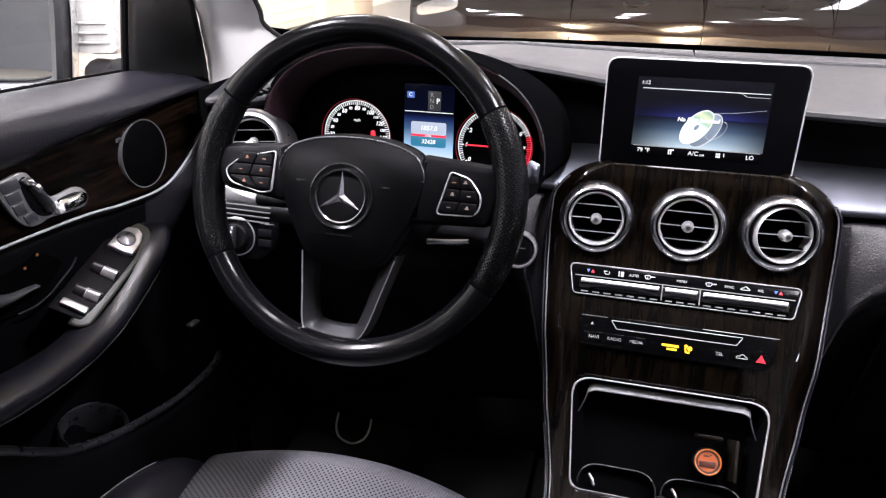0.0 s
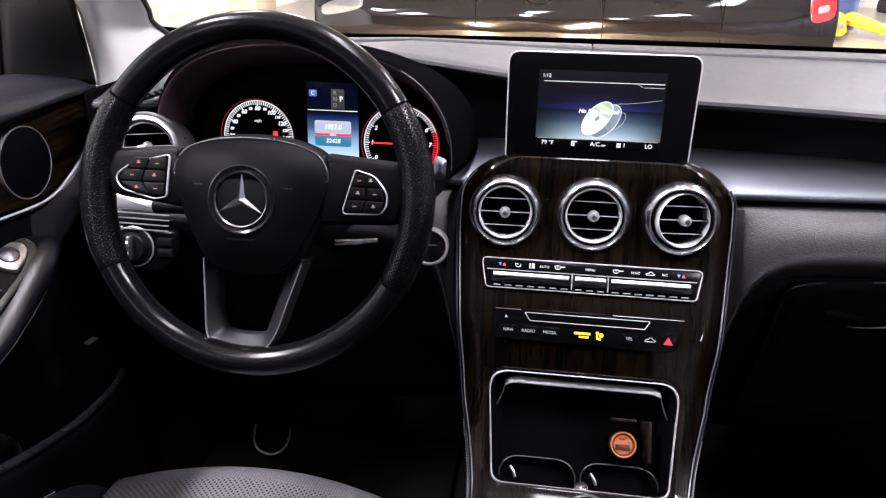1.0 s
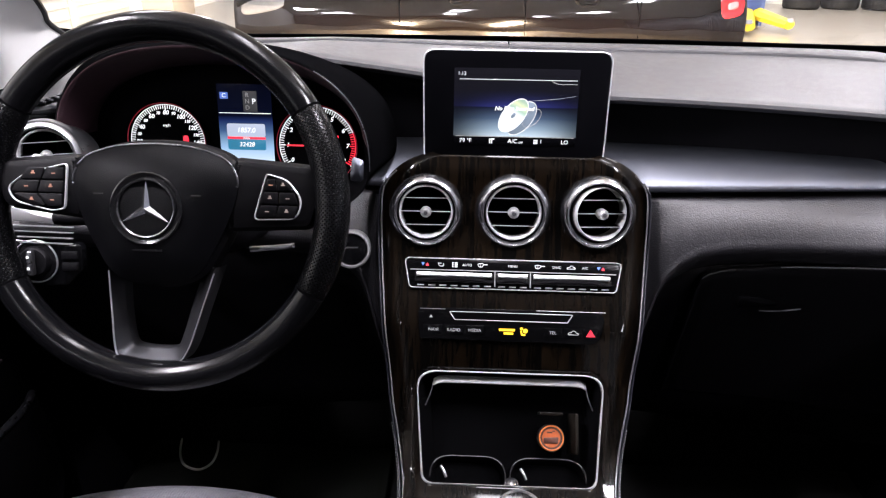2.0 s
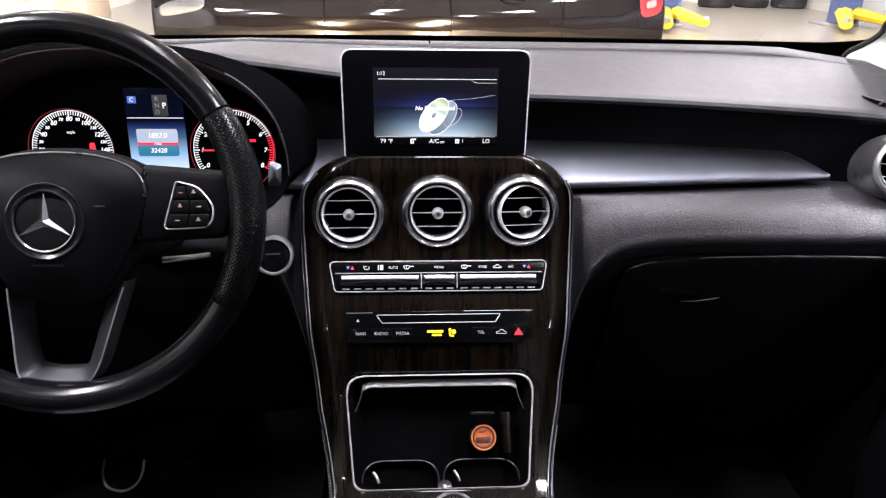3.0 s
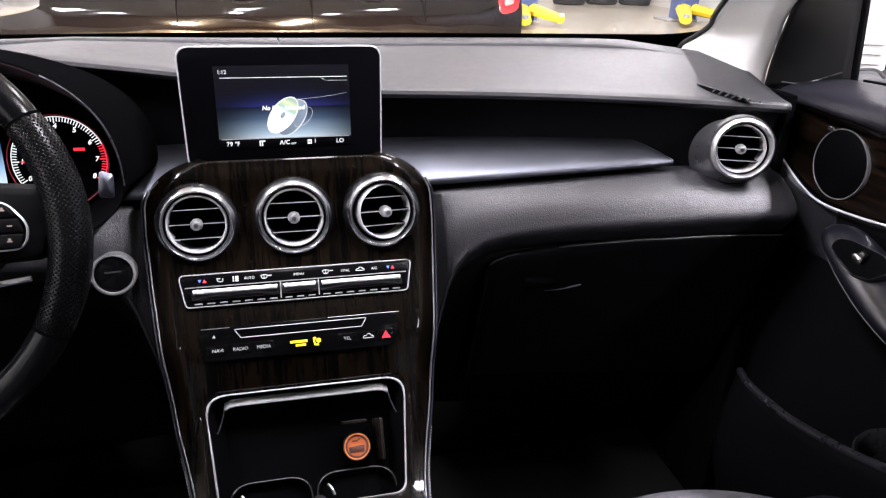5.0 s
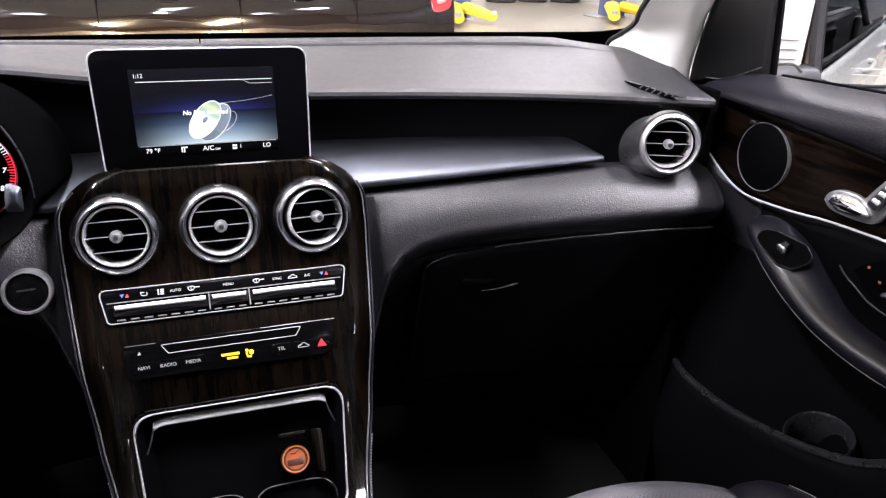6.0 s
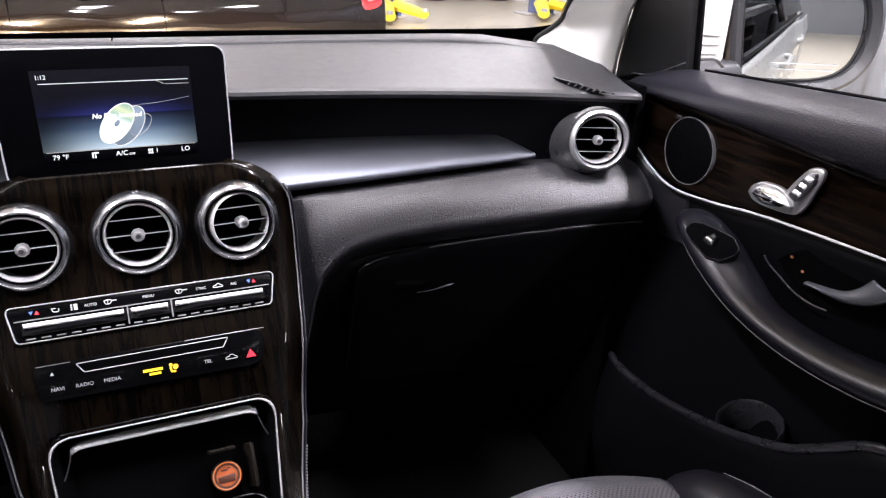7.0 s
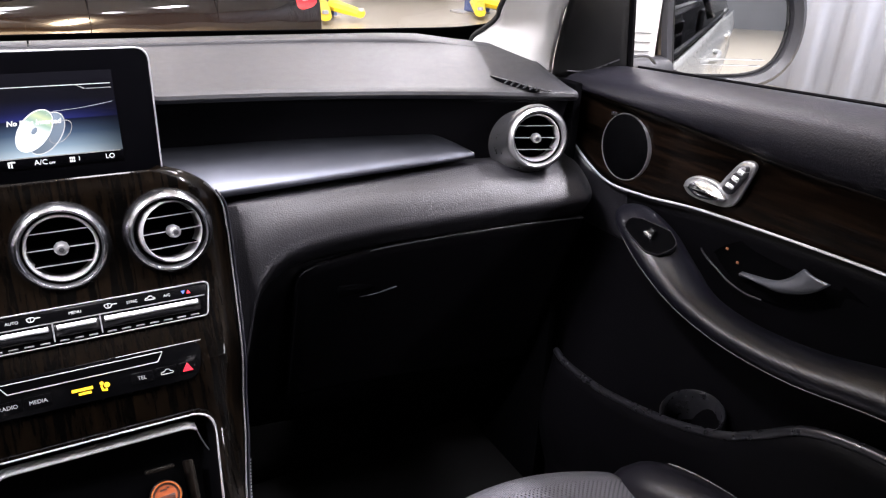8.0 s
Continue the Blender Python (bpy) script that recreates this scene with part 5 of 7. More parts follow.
def icon(kind, m, mat_, parent):
    bm = bmesh.new()
    if kind == "flow":
        tube(spline([m @ Vector((-0.004, 0.003, 0)), m @ Vector((-0.002, -0.002, 0)), m @ Vector((0.004, -0.002, 0)), m @ Vector((0.004, 0.002, 0))], 4), 0.0005, 4, bm=bm)
        box((-0.001, 0.002, 0), (0.004, 0.0011, 0.0004), m, bm=bm)
    elif kind == "fan":
        for k in range(3):
            box((-0.003, 0.003 - k * 0.0028, 0), (0.002, 0.0022, 0.0004), m, bm=bm)
            box((0.002, 0.003 - k * 0.0028, 0), (0.0045, 0.0022, 0.0004), m, bm=bm)
    elif kind == "demist":
        tube(spline([m @ Vector(p) for p in ((-0.0045, 0.002, 0), (0, 0.0032, 0), (0.0045, 0.002, 0), (0.0025, -0.002, 0), (-0.0025, -0.002, 0), (-0.0045, 0.002, 0))], 3), 0.0005, 4, bm=bm)
        box((0.008, 0.0015, 0), (0.006, 0.0012, 0.0004), m, bm=bm)
        box((0.0, -0.0, 0), (0.0008, 0.006, 0.0004), m, bm=bm)
    elif kind == "car":
        tube(spline([m @ Vector(p) for p in ((-0.006, -0.0015, 0), (-0.005, 0.0008, 0), (-0.002, 0.0012, 0), (-0.0008, 0.003, 0), (0.0025, 0.003, 0), (0.004, 0.001, 0), (0.006, 0.0005, 0), (0.006, -0.0015, 0), (-0.006, -0.0015, 0))], 3), 0.0005, 4, bm=bm)
    return part(kind + "_icon", bm, mat_, parent)


for kind, x in (("flow", -0.092), ("fan", -0.074), ("demist", -0.041), ("demist", 0.032), ("car", 0.074)):
    icon(kind, KT(x) @ Matrix.Translation((0, 0, 0.0003)) @ Matrix.Scale(0.82, 4), caption_ink, cp)

# disc slot and key panel
R = cm(0.8405, 0, 0.0012)
rp = part("key_panel", plate(rounded([(-0.116, -0.019), (0.110, -0.021), (0.119, 0.020), (-0.119, 0.020)], (0.006, 0.018, 0.014, 0.006)), 0.002, R, 0.0006), panel_black, con, "glossy black panel of audio keys")
part("upper_line", box((-0.10, 0.0185, 0.0023), (0.032, 0.0007, 0.0006), R), satin, rp)
part("edge_line", tube([R @ Vector((lerp(0.03, 0.117, k / 8), 0.0196, 0.0022)) for k in range(9)], 0.0004, 4), satin, rp)
sl = rounded([(-0.072, -0.0055), (0.070, -0.0055), (0.077, 0.0055), (-0.080, 0.0055)], 0.0015)
slo = part("disc_slot", ring(sl, 0.0010, 0.0018, R @ Matrix.Translation((0.0, 0.0105, 0.0018)), 0.0004), rim_silver, rp, "bright frame of the disc slot")
part("slot_mouth", plate(inset(sl, 0.0009), 0.0006, R @ Matrix.Translation((0, 0.0105, 0.0018)), 0.0002), plastic_dark, slo)
for x0, x1 in ((-0.112, -0.087), (-0.086, -0.060), (-0.059, -0.034), (0.040, 0.064), (0.065, 0.088), (0.089, 0.108)):
    part("key", plate(rect(x1 - x0 - 0.001, 0.0125, 0.001, (x0 + x1) / 2, -0.0075), 0.0026, R, 0.0004), panel_black, rp)
RT = lambda x, y=-0.0075, h=0.0031: R @ Matrix.Translation((x, y, h))
for w, x in (("NAVI", -0.0985), ("RADIO", -0.073), ("MEDIA", -0.0465), ("TEL", 0.0515)):
    words("caption", w, 0.0056, RT(x), key_ink, rp)
icon("car", RT(0.0765) @ Matrix.Translation((0, 0, 0.0003)), dim_ink, rp)
part("eject_mark", plate([Vector((-0.002, -0.0015)), Vector((0.002, -0.0015)), Vector((0, 0.0022))], 0.0004, RT(-0.102, 0.009, 0.0022), 0.0001), dim_ink, rp)
tri = [Vector((-0.0056, -0.0036)), Vector((0.0056, -0.0036)), Vector((0, 0.0056))]
part("hazard_mark", ring(tri, 0.0016, 0.0004, RT(0.0985), 0.0001), red_lit, rp, "red lit warning triangle")
part("hazard_core", plate(inset(tri, 0.002), 0.0003, RT(0.0985), 0.0001), glow("deep_red_mark", (0.9, 0.03, 0.08), 0.6), rp)
bm = box((-0.006, -0.0055, 0.0024), (0.020, 0.0030, 0.0004), R)
box((-0.004, -0.0098, 0.0024), (0.012, 0.0026, 0.0004), R, bm=bm)
lathe([(0, 0.0026), (0.0019, 0.0026), (0.0019, 0.0020)], R @ Matrix.Translation((0.0125, -0.0036, 0)), 12, bm)
lathe([(0, 0.0026), (0.0029, 0.0026), (0.0029, 0.0020)], R @ Matrix.Translation((0.0172, -0.0062, 0)), 14, bm)
tube([R @ Vector((0.0118, -0.0060, 0.0023)), R @ Vector((0.0128, -0.0108, 0.0023)), R @ Vector((0.0172, -0.0112, 0.0023))], 0.0013, 6, bm=bm)
part("airbag_notice", bm, amber, rp, "amber lit notice too small to read")

# start button and the panel beside the console
sm = fr((-0.209, 0.787, 0.916), (0.10, -1, 0.28))
sb = thing("start_button", (-0.209, 0.787, 0.916), "round black start button with silver ring", "button")
part("collar", lathe([(0.025, -0.02), (0.0250, 0.0), (0.0238, 0.003), (0.0218, 0.0035), (0.0205, 0.0)], sm, 40), satin, sb)
part("cap", lathe([(0.0205, -0.004), (0.0195, 0.001), (0.015, 0.0025), (0, 0.003)], sm, 32), gloss_black, sb)
part("cap_mark", box((0, 0.003, 0.0032), (0.018, 0.0018, 0.0004), sm), dark_metal, sb, "pale mark too small to read")

# ---- steering wheel ----
WA = radians(20)
WM = fr((-0.3570, 0.585, 1.05), (0, -math.cos(WA), math.sin(WA)))
wheel = thing("steering_wheel", WM.translation, "black leather steering wheel with perforated grips", "steering wheel")
RM = 0.1685


def rim_arc(a0, a1, r0, r1, n=40, sq=1.0):
    bm = bmesh.new()
    uv = bm.loops.layers.uv.verify()
    rows = []
    for k in range(n + 1):
        t = k / n
        a = radians(lerp(a0, a1, t))
        r = lerp(r0, r1, math.sin(math.pi * t) ** 0.5)
        row = []
        for j in range(16):
            b = j * math.tau / 16
            row.append(bm.verts.new(WM @ Vector(((RM + r * math.cos(b)) * math.cos(a), (RM + r * math.cos(b)) * math.sin(a), sq * r * 1.12 * math.sin(b)))))
        rows.append(row)
    for p, q in zip(rows, rows[1:]):
        i = rows.index(p)
        for j in range(16):
            f = bm.faces.new((p[j], p[(j + 1) % 16], q[(j + 1) % 16], q[j]))
            for lo, (a, b) in zip(f.loops, ((i, j), (i, j + 1), (i + 1, j + 1), (i + 1, j))):
                lo[uv].uv = (a / n, b / 16)
    bm.faces.new(rows[0])
    bm.faces.new(rows[-1])
    return bm


part("rim_upper", rim_arc(33, 147, 0.0148, 0.0150, 60), wheel_hide, wheel)
part("rim_lower", rim_arc(209, 331, 0.0152, 0.0152, 60), wheel_hide, wheel)
part("grip", rim_arc(147.4, 208.6, 0.0150, 0.0172), grip_perf, wheel, "perforated leather grip")
part("grip", rim_arc(-28.6, 32.6, 0.0150, 0.0172), grip_perf, wheel, "perforated leather grip")
for a in (33, 147, 209, 331):
    part("seam", rim_arc(a - 0.35, a + 0.35, 0.0153, 0.0153, 2), plastic_dark, wheel)

hub = [(-0.074, 0.036), (-0.062, 0.046), (-0.035, 0.054), (0, 0.0565), (0.035, 0.054), (0.062, 0.046), (0.074, 0.036), (0.079, 0.022), (0.077, 0.005), (0.068, -0.020), (0.055, -0.046), (0.045, -0.062), (0.030, -0.072), (0, -0.076), (-0.030, -0.072), (-0.045, -0.062), (-0.055, -0.046), (-0.068, -0.020), (-0.077, 0.005), (-0.079, 0.022)]
hub = [p.to_2d() for p in spline([(x, y, 0) for x, y in hub] + [(hub[0][0], hub[0][1], 0)], 4)][:-1]
part("back_plate", stack([(inset(hub, -0.002), -0.03), (inset(hub, -0.006), -0.012), (inset(hub, -0.004), 0.0), (inset(hub, 0.001), 0.004)], WM), plastic, wheel)
ab = part("airbag_cover", dome(hub, 0.010, 0.020, WM, 10, 3.0), hub_skin, wheel, "grained black airbag cover")
part("cover_seam", tube([WM @ Vector((p.x * 1.01, p.y * 1.01, 0.0102)) for p in hub if p.y > 0.015], 0.0009, 6), dark_metal, wheel, "thin bright seam")
part("emblem_groove", lathe([(0.0345, 0.0262), (0.0342, 0.0300), (0.0328, 0.0308), (0.0300, 0.0290), (0.0272, 0.0285)], WM @ Matrix.Translation((0, -0.004, 0)), 56), rocker_black, ab)
em = part("emblem", lathe([(0.0280, 0.026), (0.0279, 0.0300), (0.0268, 0.0318), (0.0254, 0.0308), (0.0250, 0.0290)], WM @ Matrix.Translation((0, -0.004, 0)), 56), vent_silver, ab, "chrome ring with three spokes")
part("emblem_bed", lathe([(0, 0.0292), (0.0255, 0.0292), (0.027, 0.026)], WM @ Matrix.Translation((0, -0.004, 0)), 40), plastic_dark, em)
for k in range(3):
    a = radians(90 + 120 * k)
    m = WM @ Matrix.Translation((0, -0.004, 0.0292)) @ Matrix.Rotation(a, 4, "Z")
    bm = bmesh.new()
    v = [bm.verts.new(m @ Vector(p)) for p in ((0.0262, 0, 0.001), (0.0, 0.0050, 0.0), (0.0, -0.0050, 0.0), (0.0, 0, 0.0048), (-0.003, 0, 0))]
    for f in ((0, 1, 3), (0, 3, 2), (1, 4, 3), (3, 4, 2)):
        bm.faces.new([v[i] for i in f])
    part("spoke", bm, vent_silver, em)
for s in (-1, 1):
    part("horn_mark", box((s * 0.046, 0.009, 0.0275), (0.009, 0.0011, 0.0006), WM), rubber, ab, "small dark horn mark")
part("cover_words", box((0, -0.043, 0.0272), (0.028, 0.0018, 0.0006), WM), plastic, ab)

# inner edge (lower, upper), outer edge, row limits of the two button fields
PADS = {1: (((0.1065, 0.0320), (0.0940, -0.0130)), ((0.1370, -0.0115), (0.1420, 0.0080), (0.1270, 0.0265)), (-0.0105, 0.0020, 0.0145, 0.0270)),
        -1: (((0.0845, 0.0375), (0.0870, -0.0065)), ((0.1000, -0.0095), (0.1370, -0.0010), (0.1450, 0.0130), (0.1260, 0.0270)), (-0.0050, 0.0080, 0.0205, 0.0330))}
for s in (-1, 1):
    out = rounded([(s * 0.066, -0.024 if s > 0 else -0.016), (s * 0.150, -0.020 if s > 0 else -0.006), (s * 0.160, 0.020), (s * 0.150, 0.040), (s * 0.074, 0.046)], (0.004, 0.012, 0.01, 0.012, 0.006))
    sp_ = part("spoke", stack([(out, -0.022), (inset(out, -0.001), -0.004), (inset(out, 0.003), 0.006), (inset(out, 0.008), 0.008)], WM), plastic, wheel, "black side spoke with buttons")
    inner, outer, rows_ = PADS[s]
    pad = rounded([(s * x, y) for x, y in inner + outer], (0.004, 0.005) + (0.020,) * len(outer), 8)
    part("button_bezel", ring(pad, 0.0013, 0.0046, WM @ Matrix.Translation((0, 0, 0.0065)), 0.0006), rim_silver, sp_, "silver bezel round the buttons")
    part("button_bed", plate(inset(pad, 0.0016), 0.0035, WM @ Matrix.Translation((0, 0, 0.0065)), 0.0006), plastic_dark, sp_)
    oy = sorted((y, x) for x, y in outer)
    for j, (ya, yb) in enumerate(zip(rows_, rows_[1:])):
        for i in range(2):
            q4 = []
            for y in (ya + 0.0005, yb - 0.0005):
                x0 = at(y, (inner[1][1], inner[0][1]), (inner[1][0], inner[0][0])) + 0.0028
                x1 = at(y, [p[0] for p in oy], [p[1] for p in oy]) - 0.0032
                xm = lerp(x0, x1, 0.5)
                q4.append((x0, xm - 0.0004) if i == 0 else (xm + 0.0004, x1))
            quad = [(s * q4[0][0], ya + 0.0005), (s * q4[0][1], ya + 0.0005), (s * q4[1][1], yb - 0.0005), (s * q4[1][0], yb - 0.0005)]
            bt = part("button", plate(rounded(quad, 0.0018), 0.0022, WM @ Matrix.Translation((0, 0, 0.0098)), 0.0007), plastic, sp_)
            cx_, cy_ = sum(p[0] for p in quad) / 4, (ya + yb) / 2
            mk = box((cx_, cy_, 0.0122), (0.0038, 0.0010, 0.0004), WM)
            if (i + j) % 2:
                box((cx_, cy_ + 0.0014, 0.0122), (0.0018, 0.0022, 0.0004), WM, bm=mk)
            part("button_mark", mk, faint_orange if s < 0 or (i, j) == (0, 2) else faint_ink, bt)
    pd = rounded([(s * 0.098, -0.008), (s * 0.140, -0.004), (s * 0.165, 0.022), (s * 0.150, 0.050), (s * 0.10, 0.02)], 0.008)
    part("shift_paddle", plate(pd, 0.004, WM @ Matrix.Translation((0, 0, -0.045)), 0.001), satin, wheel, "silver shift paddle")



def lower_spoke():
    bm = bmesh.new()
    left = [(-0.050, -0.060), (-0.047, -0.105), (-0.043, -0.146), (-0.030, -0.1570), (-0.004, -0.1590), (0.018, -0.1555), (0.030, -0.140), (0.042, -0.105), (0.057, -0.060)]
    inn = [(-0.042, -0.060), (-0.040, -0.105), (-0.035, -0.136), (-0.026, -0.1425), (-0.004, -0.1440), (0.011, -0.1415), (0.017, -0.130), (0.026, -0.100), (0.039, -0.060)]
    a = spline([(*p, 0) for p in left], 4)
    b = spline([(*p, 0) for p in inn], 4)
    rows = []
    for p, q in zip(a, b):
        mid = p.lerp(q, 0.5)
        rows.append([bm.verts.new(WM @ Vector((w.x, w.y, h))) for w, h in ((p, -0.026), (p, 0.001), (p.lerp(q, 0.08), 0.0035), (mid, -0.005), (p.lerp(q, 0.9), -0.013), (q, -0.016), (q, -0.030))])
    for p, q in zip(rows, rows[1:]):
        for i in range(len(p) - 1):
            bm.faces.new((p[i], p[i + 1], q[i + 1], q[i]))
    return bm


part("lower_spoke", lower_spoke(), spoke_metal, wheel, "dark satin lower spoke")
edge_ = spline([(-0.050, -0.066, 0), (-0.047, -0.105, 0), (-0.043, -0.146, 0), (-0.030, -0.1570, 0), (-0.004, -0.1590, 0), (0.018, -0.1555, 0), (0.030, -0.140, 0), (0.042, -0.105, 0), (0.055, -0.066, 0)], 6)
part("spoke_edge", tube([WM @ Vector((p.x * 0.985, p.y * 0.995, 0.0026)) for p in edge_], 0.0009, 6), satin, wheel, "thin bright edge of the lower spoke")
col = thing("steering_column", (-0.357, 0.7, 1.0), "black steering column shroud with stalks", "steering column")
part("shroud", stack([(rect(0.10, 0.09, 0.03), -0.22), (rect(0.12, 0.11, 0.035), -0.10), (rect(0.11, 0.10, 0.035), -0.03)], WM), plastic, col)
stk = part("selector_stalk", tube([WM @ Vector(p) for p in ((0.04, 0.02, -0.085), (0.10, 0.035, -0.10), (0.150, 0.046, -0.115))], [0.007, 0.006, 0.006], 10), plastic, col)
tip = fr((-0.190, 0.738, 1.042), (0.2, -1, 0.35))
part("stalk_tip", dome(rounded([(-0.008, -0.014), (0.007, -0.016), (0.009, 0.008), (-0.004, 0.014)], 0.004), 0.004, 0.004, tip, 4), silver, stk, "silver stalk tip")
part("signal_stalk", tube([WM @ Vector(p) for p in ((-0.04, -0.01, -0.07), (-0.10, -0.02, -0.09), (-0.16, -0.02, -0.10))], [0.008, 0.007, 0.009], 10), plastic, col)
part("cruise_lever", tube([WM @ Vector(p) for p in ((0.07, -0.046, -0.06), (0.092, -0.044, -0.062), (0.116, -0.041, -0.064))], [0.0035, 0.003, 0.0025], 8), dark_metal, col, "dull metal lever under the spoke")

# ---- light switch panel ----
lp = thing("light_switch_panel", (-0.58, 0.72, 0.92), "black rotary headlight switch panel below striped silver trim", "light switch")
lm2 = fr((-0.583, 0.716, 0.921), (0.05, -1, 0.24))
part("panel", plate(rounded([(-0.040, -0.034), (0.035, -0.030), (0.056, -0.010), (0.056, 0.022), (-0.040, 0.028)], 0.008), 0.012, lm2, 0.002, z0=-0.010), gloss_black, lp)
part("dial_ring", lathe([(0.0270, 0.001), (0.0270, 0.0035), (0.0258, 0.0044), (0.0250, 0.002)], lm2, 40), satin, lp)
part("dial_face", lathe([(0.0235, 0.002), (0.019, 0.003), (0.018, 0.008), (0.016, 0.010), (0, 0.010)], lm2, 32), plastic, lp)
part("dial_grip", box((0, 0, 0.013), (0.007, 0.031, 0.010), lm2, bev=0.0028, seg=3), dark_metal, lp, "raised grip of the dial")
for y in (0.008, -0.006):
    part("dial_mark", box((-0.001, y, 0.0183), (0.003, 0.003, 0.0004), lm2), white_ink, lp)
for y in (0.008, -0.006):
    part("key", box((0.042, y, 0.003), (0.020, 0.010, 0.004), lm2, bev=0.001), plastic, lp)
part("top_slat", plate(rounded([(-0.024, 0.050), (0.044, 0.046), (0.020, 0.066), (-0.022, 0.068)], 0.004), 0.006, lm2, 0.0015), satin, lp, "silver trim slat")
# striped reflections in the silver trim, built as thin strips with dark gaps
for k in range(4):
    part("slat", box((0.012 + k * 0.001, 0.044 - 0.0068 * k, 0.004), (0.072 - 0.003 * k, 0.0011, 0.004), lm2 @ pose(0, 0, 0, 0, 0, -2)), satin, lp, "thin silver strip standing in for reflected lines in the trim")

grille_mat = pbr("speaker_mesh", (0.0011, 0.0011, 0.0013), 0.5, cells=0.8, cscale=1100, spec=0.01)
etch = pbr("etched_glass_line", (0.42, 0.42, 0.425), 0.7)

polished = pbr("polished_chrome", (0.70, 0.70, 0.71), 0.07, metal=1.0, rvar=0.02, var=0.03)
strip_silver = pbr("bright_door_strip", (0.55, 0.55, 0.56), 0.22, metal=0.4, rvar=0.04)
# black hide whose grey-green base stands in for window light falling on it
surround_hide = pbr("lit_switch_surround_hide", (0.030, 0.032, 0.026), 0.45, cells=0.2, cscale=900, grain=0.1)
handle_grey = pbr("dull_silver_handle", (0.13, 0.135, 0.15), 0.33, metal=0.75)

# ---- front doors ----
def door(s, driver):
    """A front door's inner side; s is -1 on the driver's side, 1 on the passenger's."""
    name = "driver_door" if driver else "passenger_door"
    t = thing(name, (s * 0.75, 0.3, 0.4), "closed car door lined in black leather and dark wood", "car door", "front doors")
    ox, oz = (0.018, -0.015) if driver else (0.0, 0.0)
    P = lambda x, y, z: Vector((s * (x + ox), y, z))

    def belt(y):
        return 1.118 + 0.052 * (0.78 - y)

    def pad_rise(y):
        return 0.015 * smooth((y - 0.42) / 0.34)

    def pad(u, v):
        y = lerp(0.905, -0.45, u)
        b = belt(y)
        f = smooth((0.92 - y) / 0.22)
        low = 1.070 + pad_rise(y)
        prof = [(0.785, b - 0.02), (0.765, b - 0.003), (0.748, b), (0.725, b - 0.003), lerp2((0.708, b - 0.007), (0.705, b - 0.008), f), lerp2((0.699, b - 0.011), (0.690, b - 0.015), f),
                lerp2((0.694, b - 0.016), (0.682, b - 0.025), f), lerp2((0.692, b - 0.022), (0.680, lerp(b - 0.025, low, 0.40)), f), lerp2((0.692, b - 0.028), (0.683, lerp(b - 0.025, low, 0.75)), f), (0.694, low), (0.705, low - 0.004)]
        x, z = smooth_pick(prof, v)
        return P(x, y, z)
    part("upper_pad", surf(pad, 60, 30), hide_door, t, "black grained leather door top", solid=0.004)

    LINE = ((-0.45, 1.004), (0.10, 1.003), (0.35, 0.999), (0.567, 0.987), (0.66, 0.975), (0.738, 0.970), (0.785, 0.983), (0.828, 1.006), (0.86, 1.030))

    def line(y):
        return at(y, [p[0] for p in LINE], [p[1] for p in LINE])

    def wood_fn(u, v):
        y = lerp(0.862, -0.45, u)
        z = lerp(1.069 + pad_rise(y), line(y), v)
        return P(0.697 + 0.006 * math.sin(math.pi * v), y, z)
    part("wood_trim", surf(wood_fn, 80, 12), veneer_door, t, "dark brown wood veneer panel", solid=0.003)
    part("bright_strip", tube(spline([P(0.692, y, line(y) - 0.001) for y in (0.858, 0.828, 0.785, 0.738, 0.66, 0.567, 0.35, 0.1, -0.2, -0.45)], 5), 0.0016, 8), strip_silver, t, "bright silver strip")

    # card below the strip, hollowed behind the armrest and swelling into the pocket
    def card(u, v):
        y = lerp(0.90, -0.45, u)
        z = lerp(line(min(y, 0.858)) - 0.002, 0.36, v)
        x = at(z, (0.36, 0.60, 0.70, 0.80, 0.88, 0.94, 1.01), (0.70, 0.705, 0.712, 0.718, 0.716, 0.708, 0.697))
        return P(x, y, z)
    part("door_card", surf(card, 40, 30), plastic, t, "matt black door lining", solid=0.004)

    def lining(u, v):
        y = lerp(0.895, 0.715, u)
        top = line(min(y, 0.858)) - 0.006
        z = lerp(top, 0.885, v)
        q_ = Vector(card((0.90 - y) / 1.35, (line(min(y, 0.858)) - 0.002 - z) / (line(min(y, 0.858)) - 0.362)))
        return q_ - Vector((s * (0.002 + 0.016 * math.sin(math.pi * min(1.0, v * 0.9 + 0.1)) * smooth(u / 0.25) * smooth((1 - u) / 0.5)), 0, 0))
    part("front_lining", surf(lining, 24, 16), hide, t, "leather lining ahead of the armrest", solid=0.002)

    # armrest that sweeps down from the switches
    path = [(0.672, 0.684, 0.955), (0.663, 0.656, 0.953), (0.656, 0.615, 0.937), (0.649, 0.565, 0.914), (0.640, 0.51, 0.897), (0.634, 0.44, 0.893), (0.634, 0.36, 0.900), (0.636, 0.26, 0.921), (0.638, 0.10, 0.934), (0.640, -0.20, 0.938)]
    rad = [0.008, 0.026, 0.034, 0.031, 0.027, 0.027, 0.030, 0.034, 0.037, 0.037]
    if not driver:
        path[1:4] = [(0.665, 0.658, 0.952), (0.659, 0.615, 0.935), (0.651, 0.565, 0.912)]
        rad[1:4] = [0.028, 0.036, 0.033]
    pp = spline([P(p[0] - (0.008 if driver else 0.0), p[1], p[2] + oz) for p in path], 6)
    rr = spline([(r, 0, 0) for r in rad], 6)
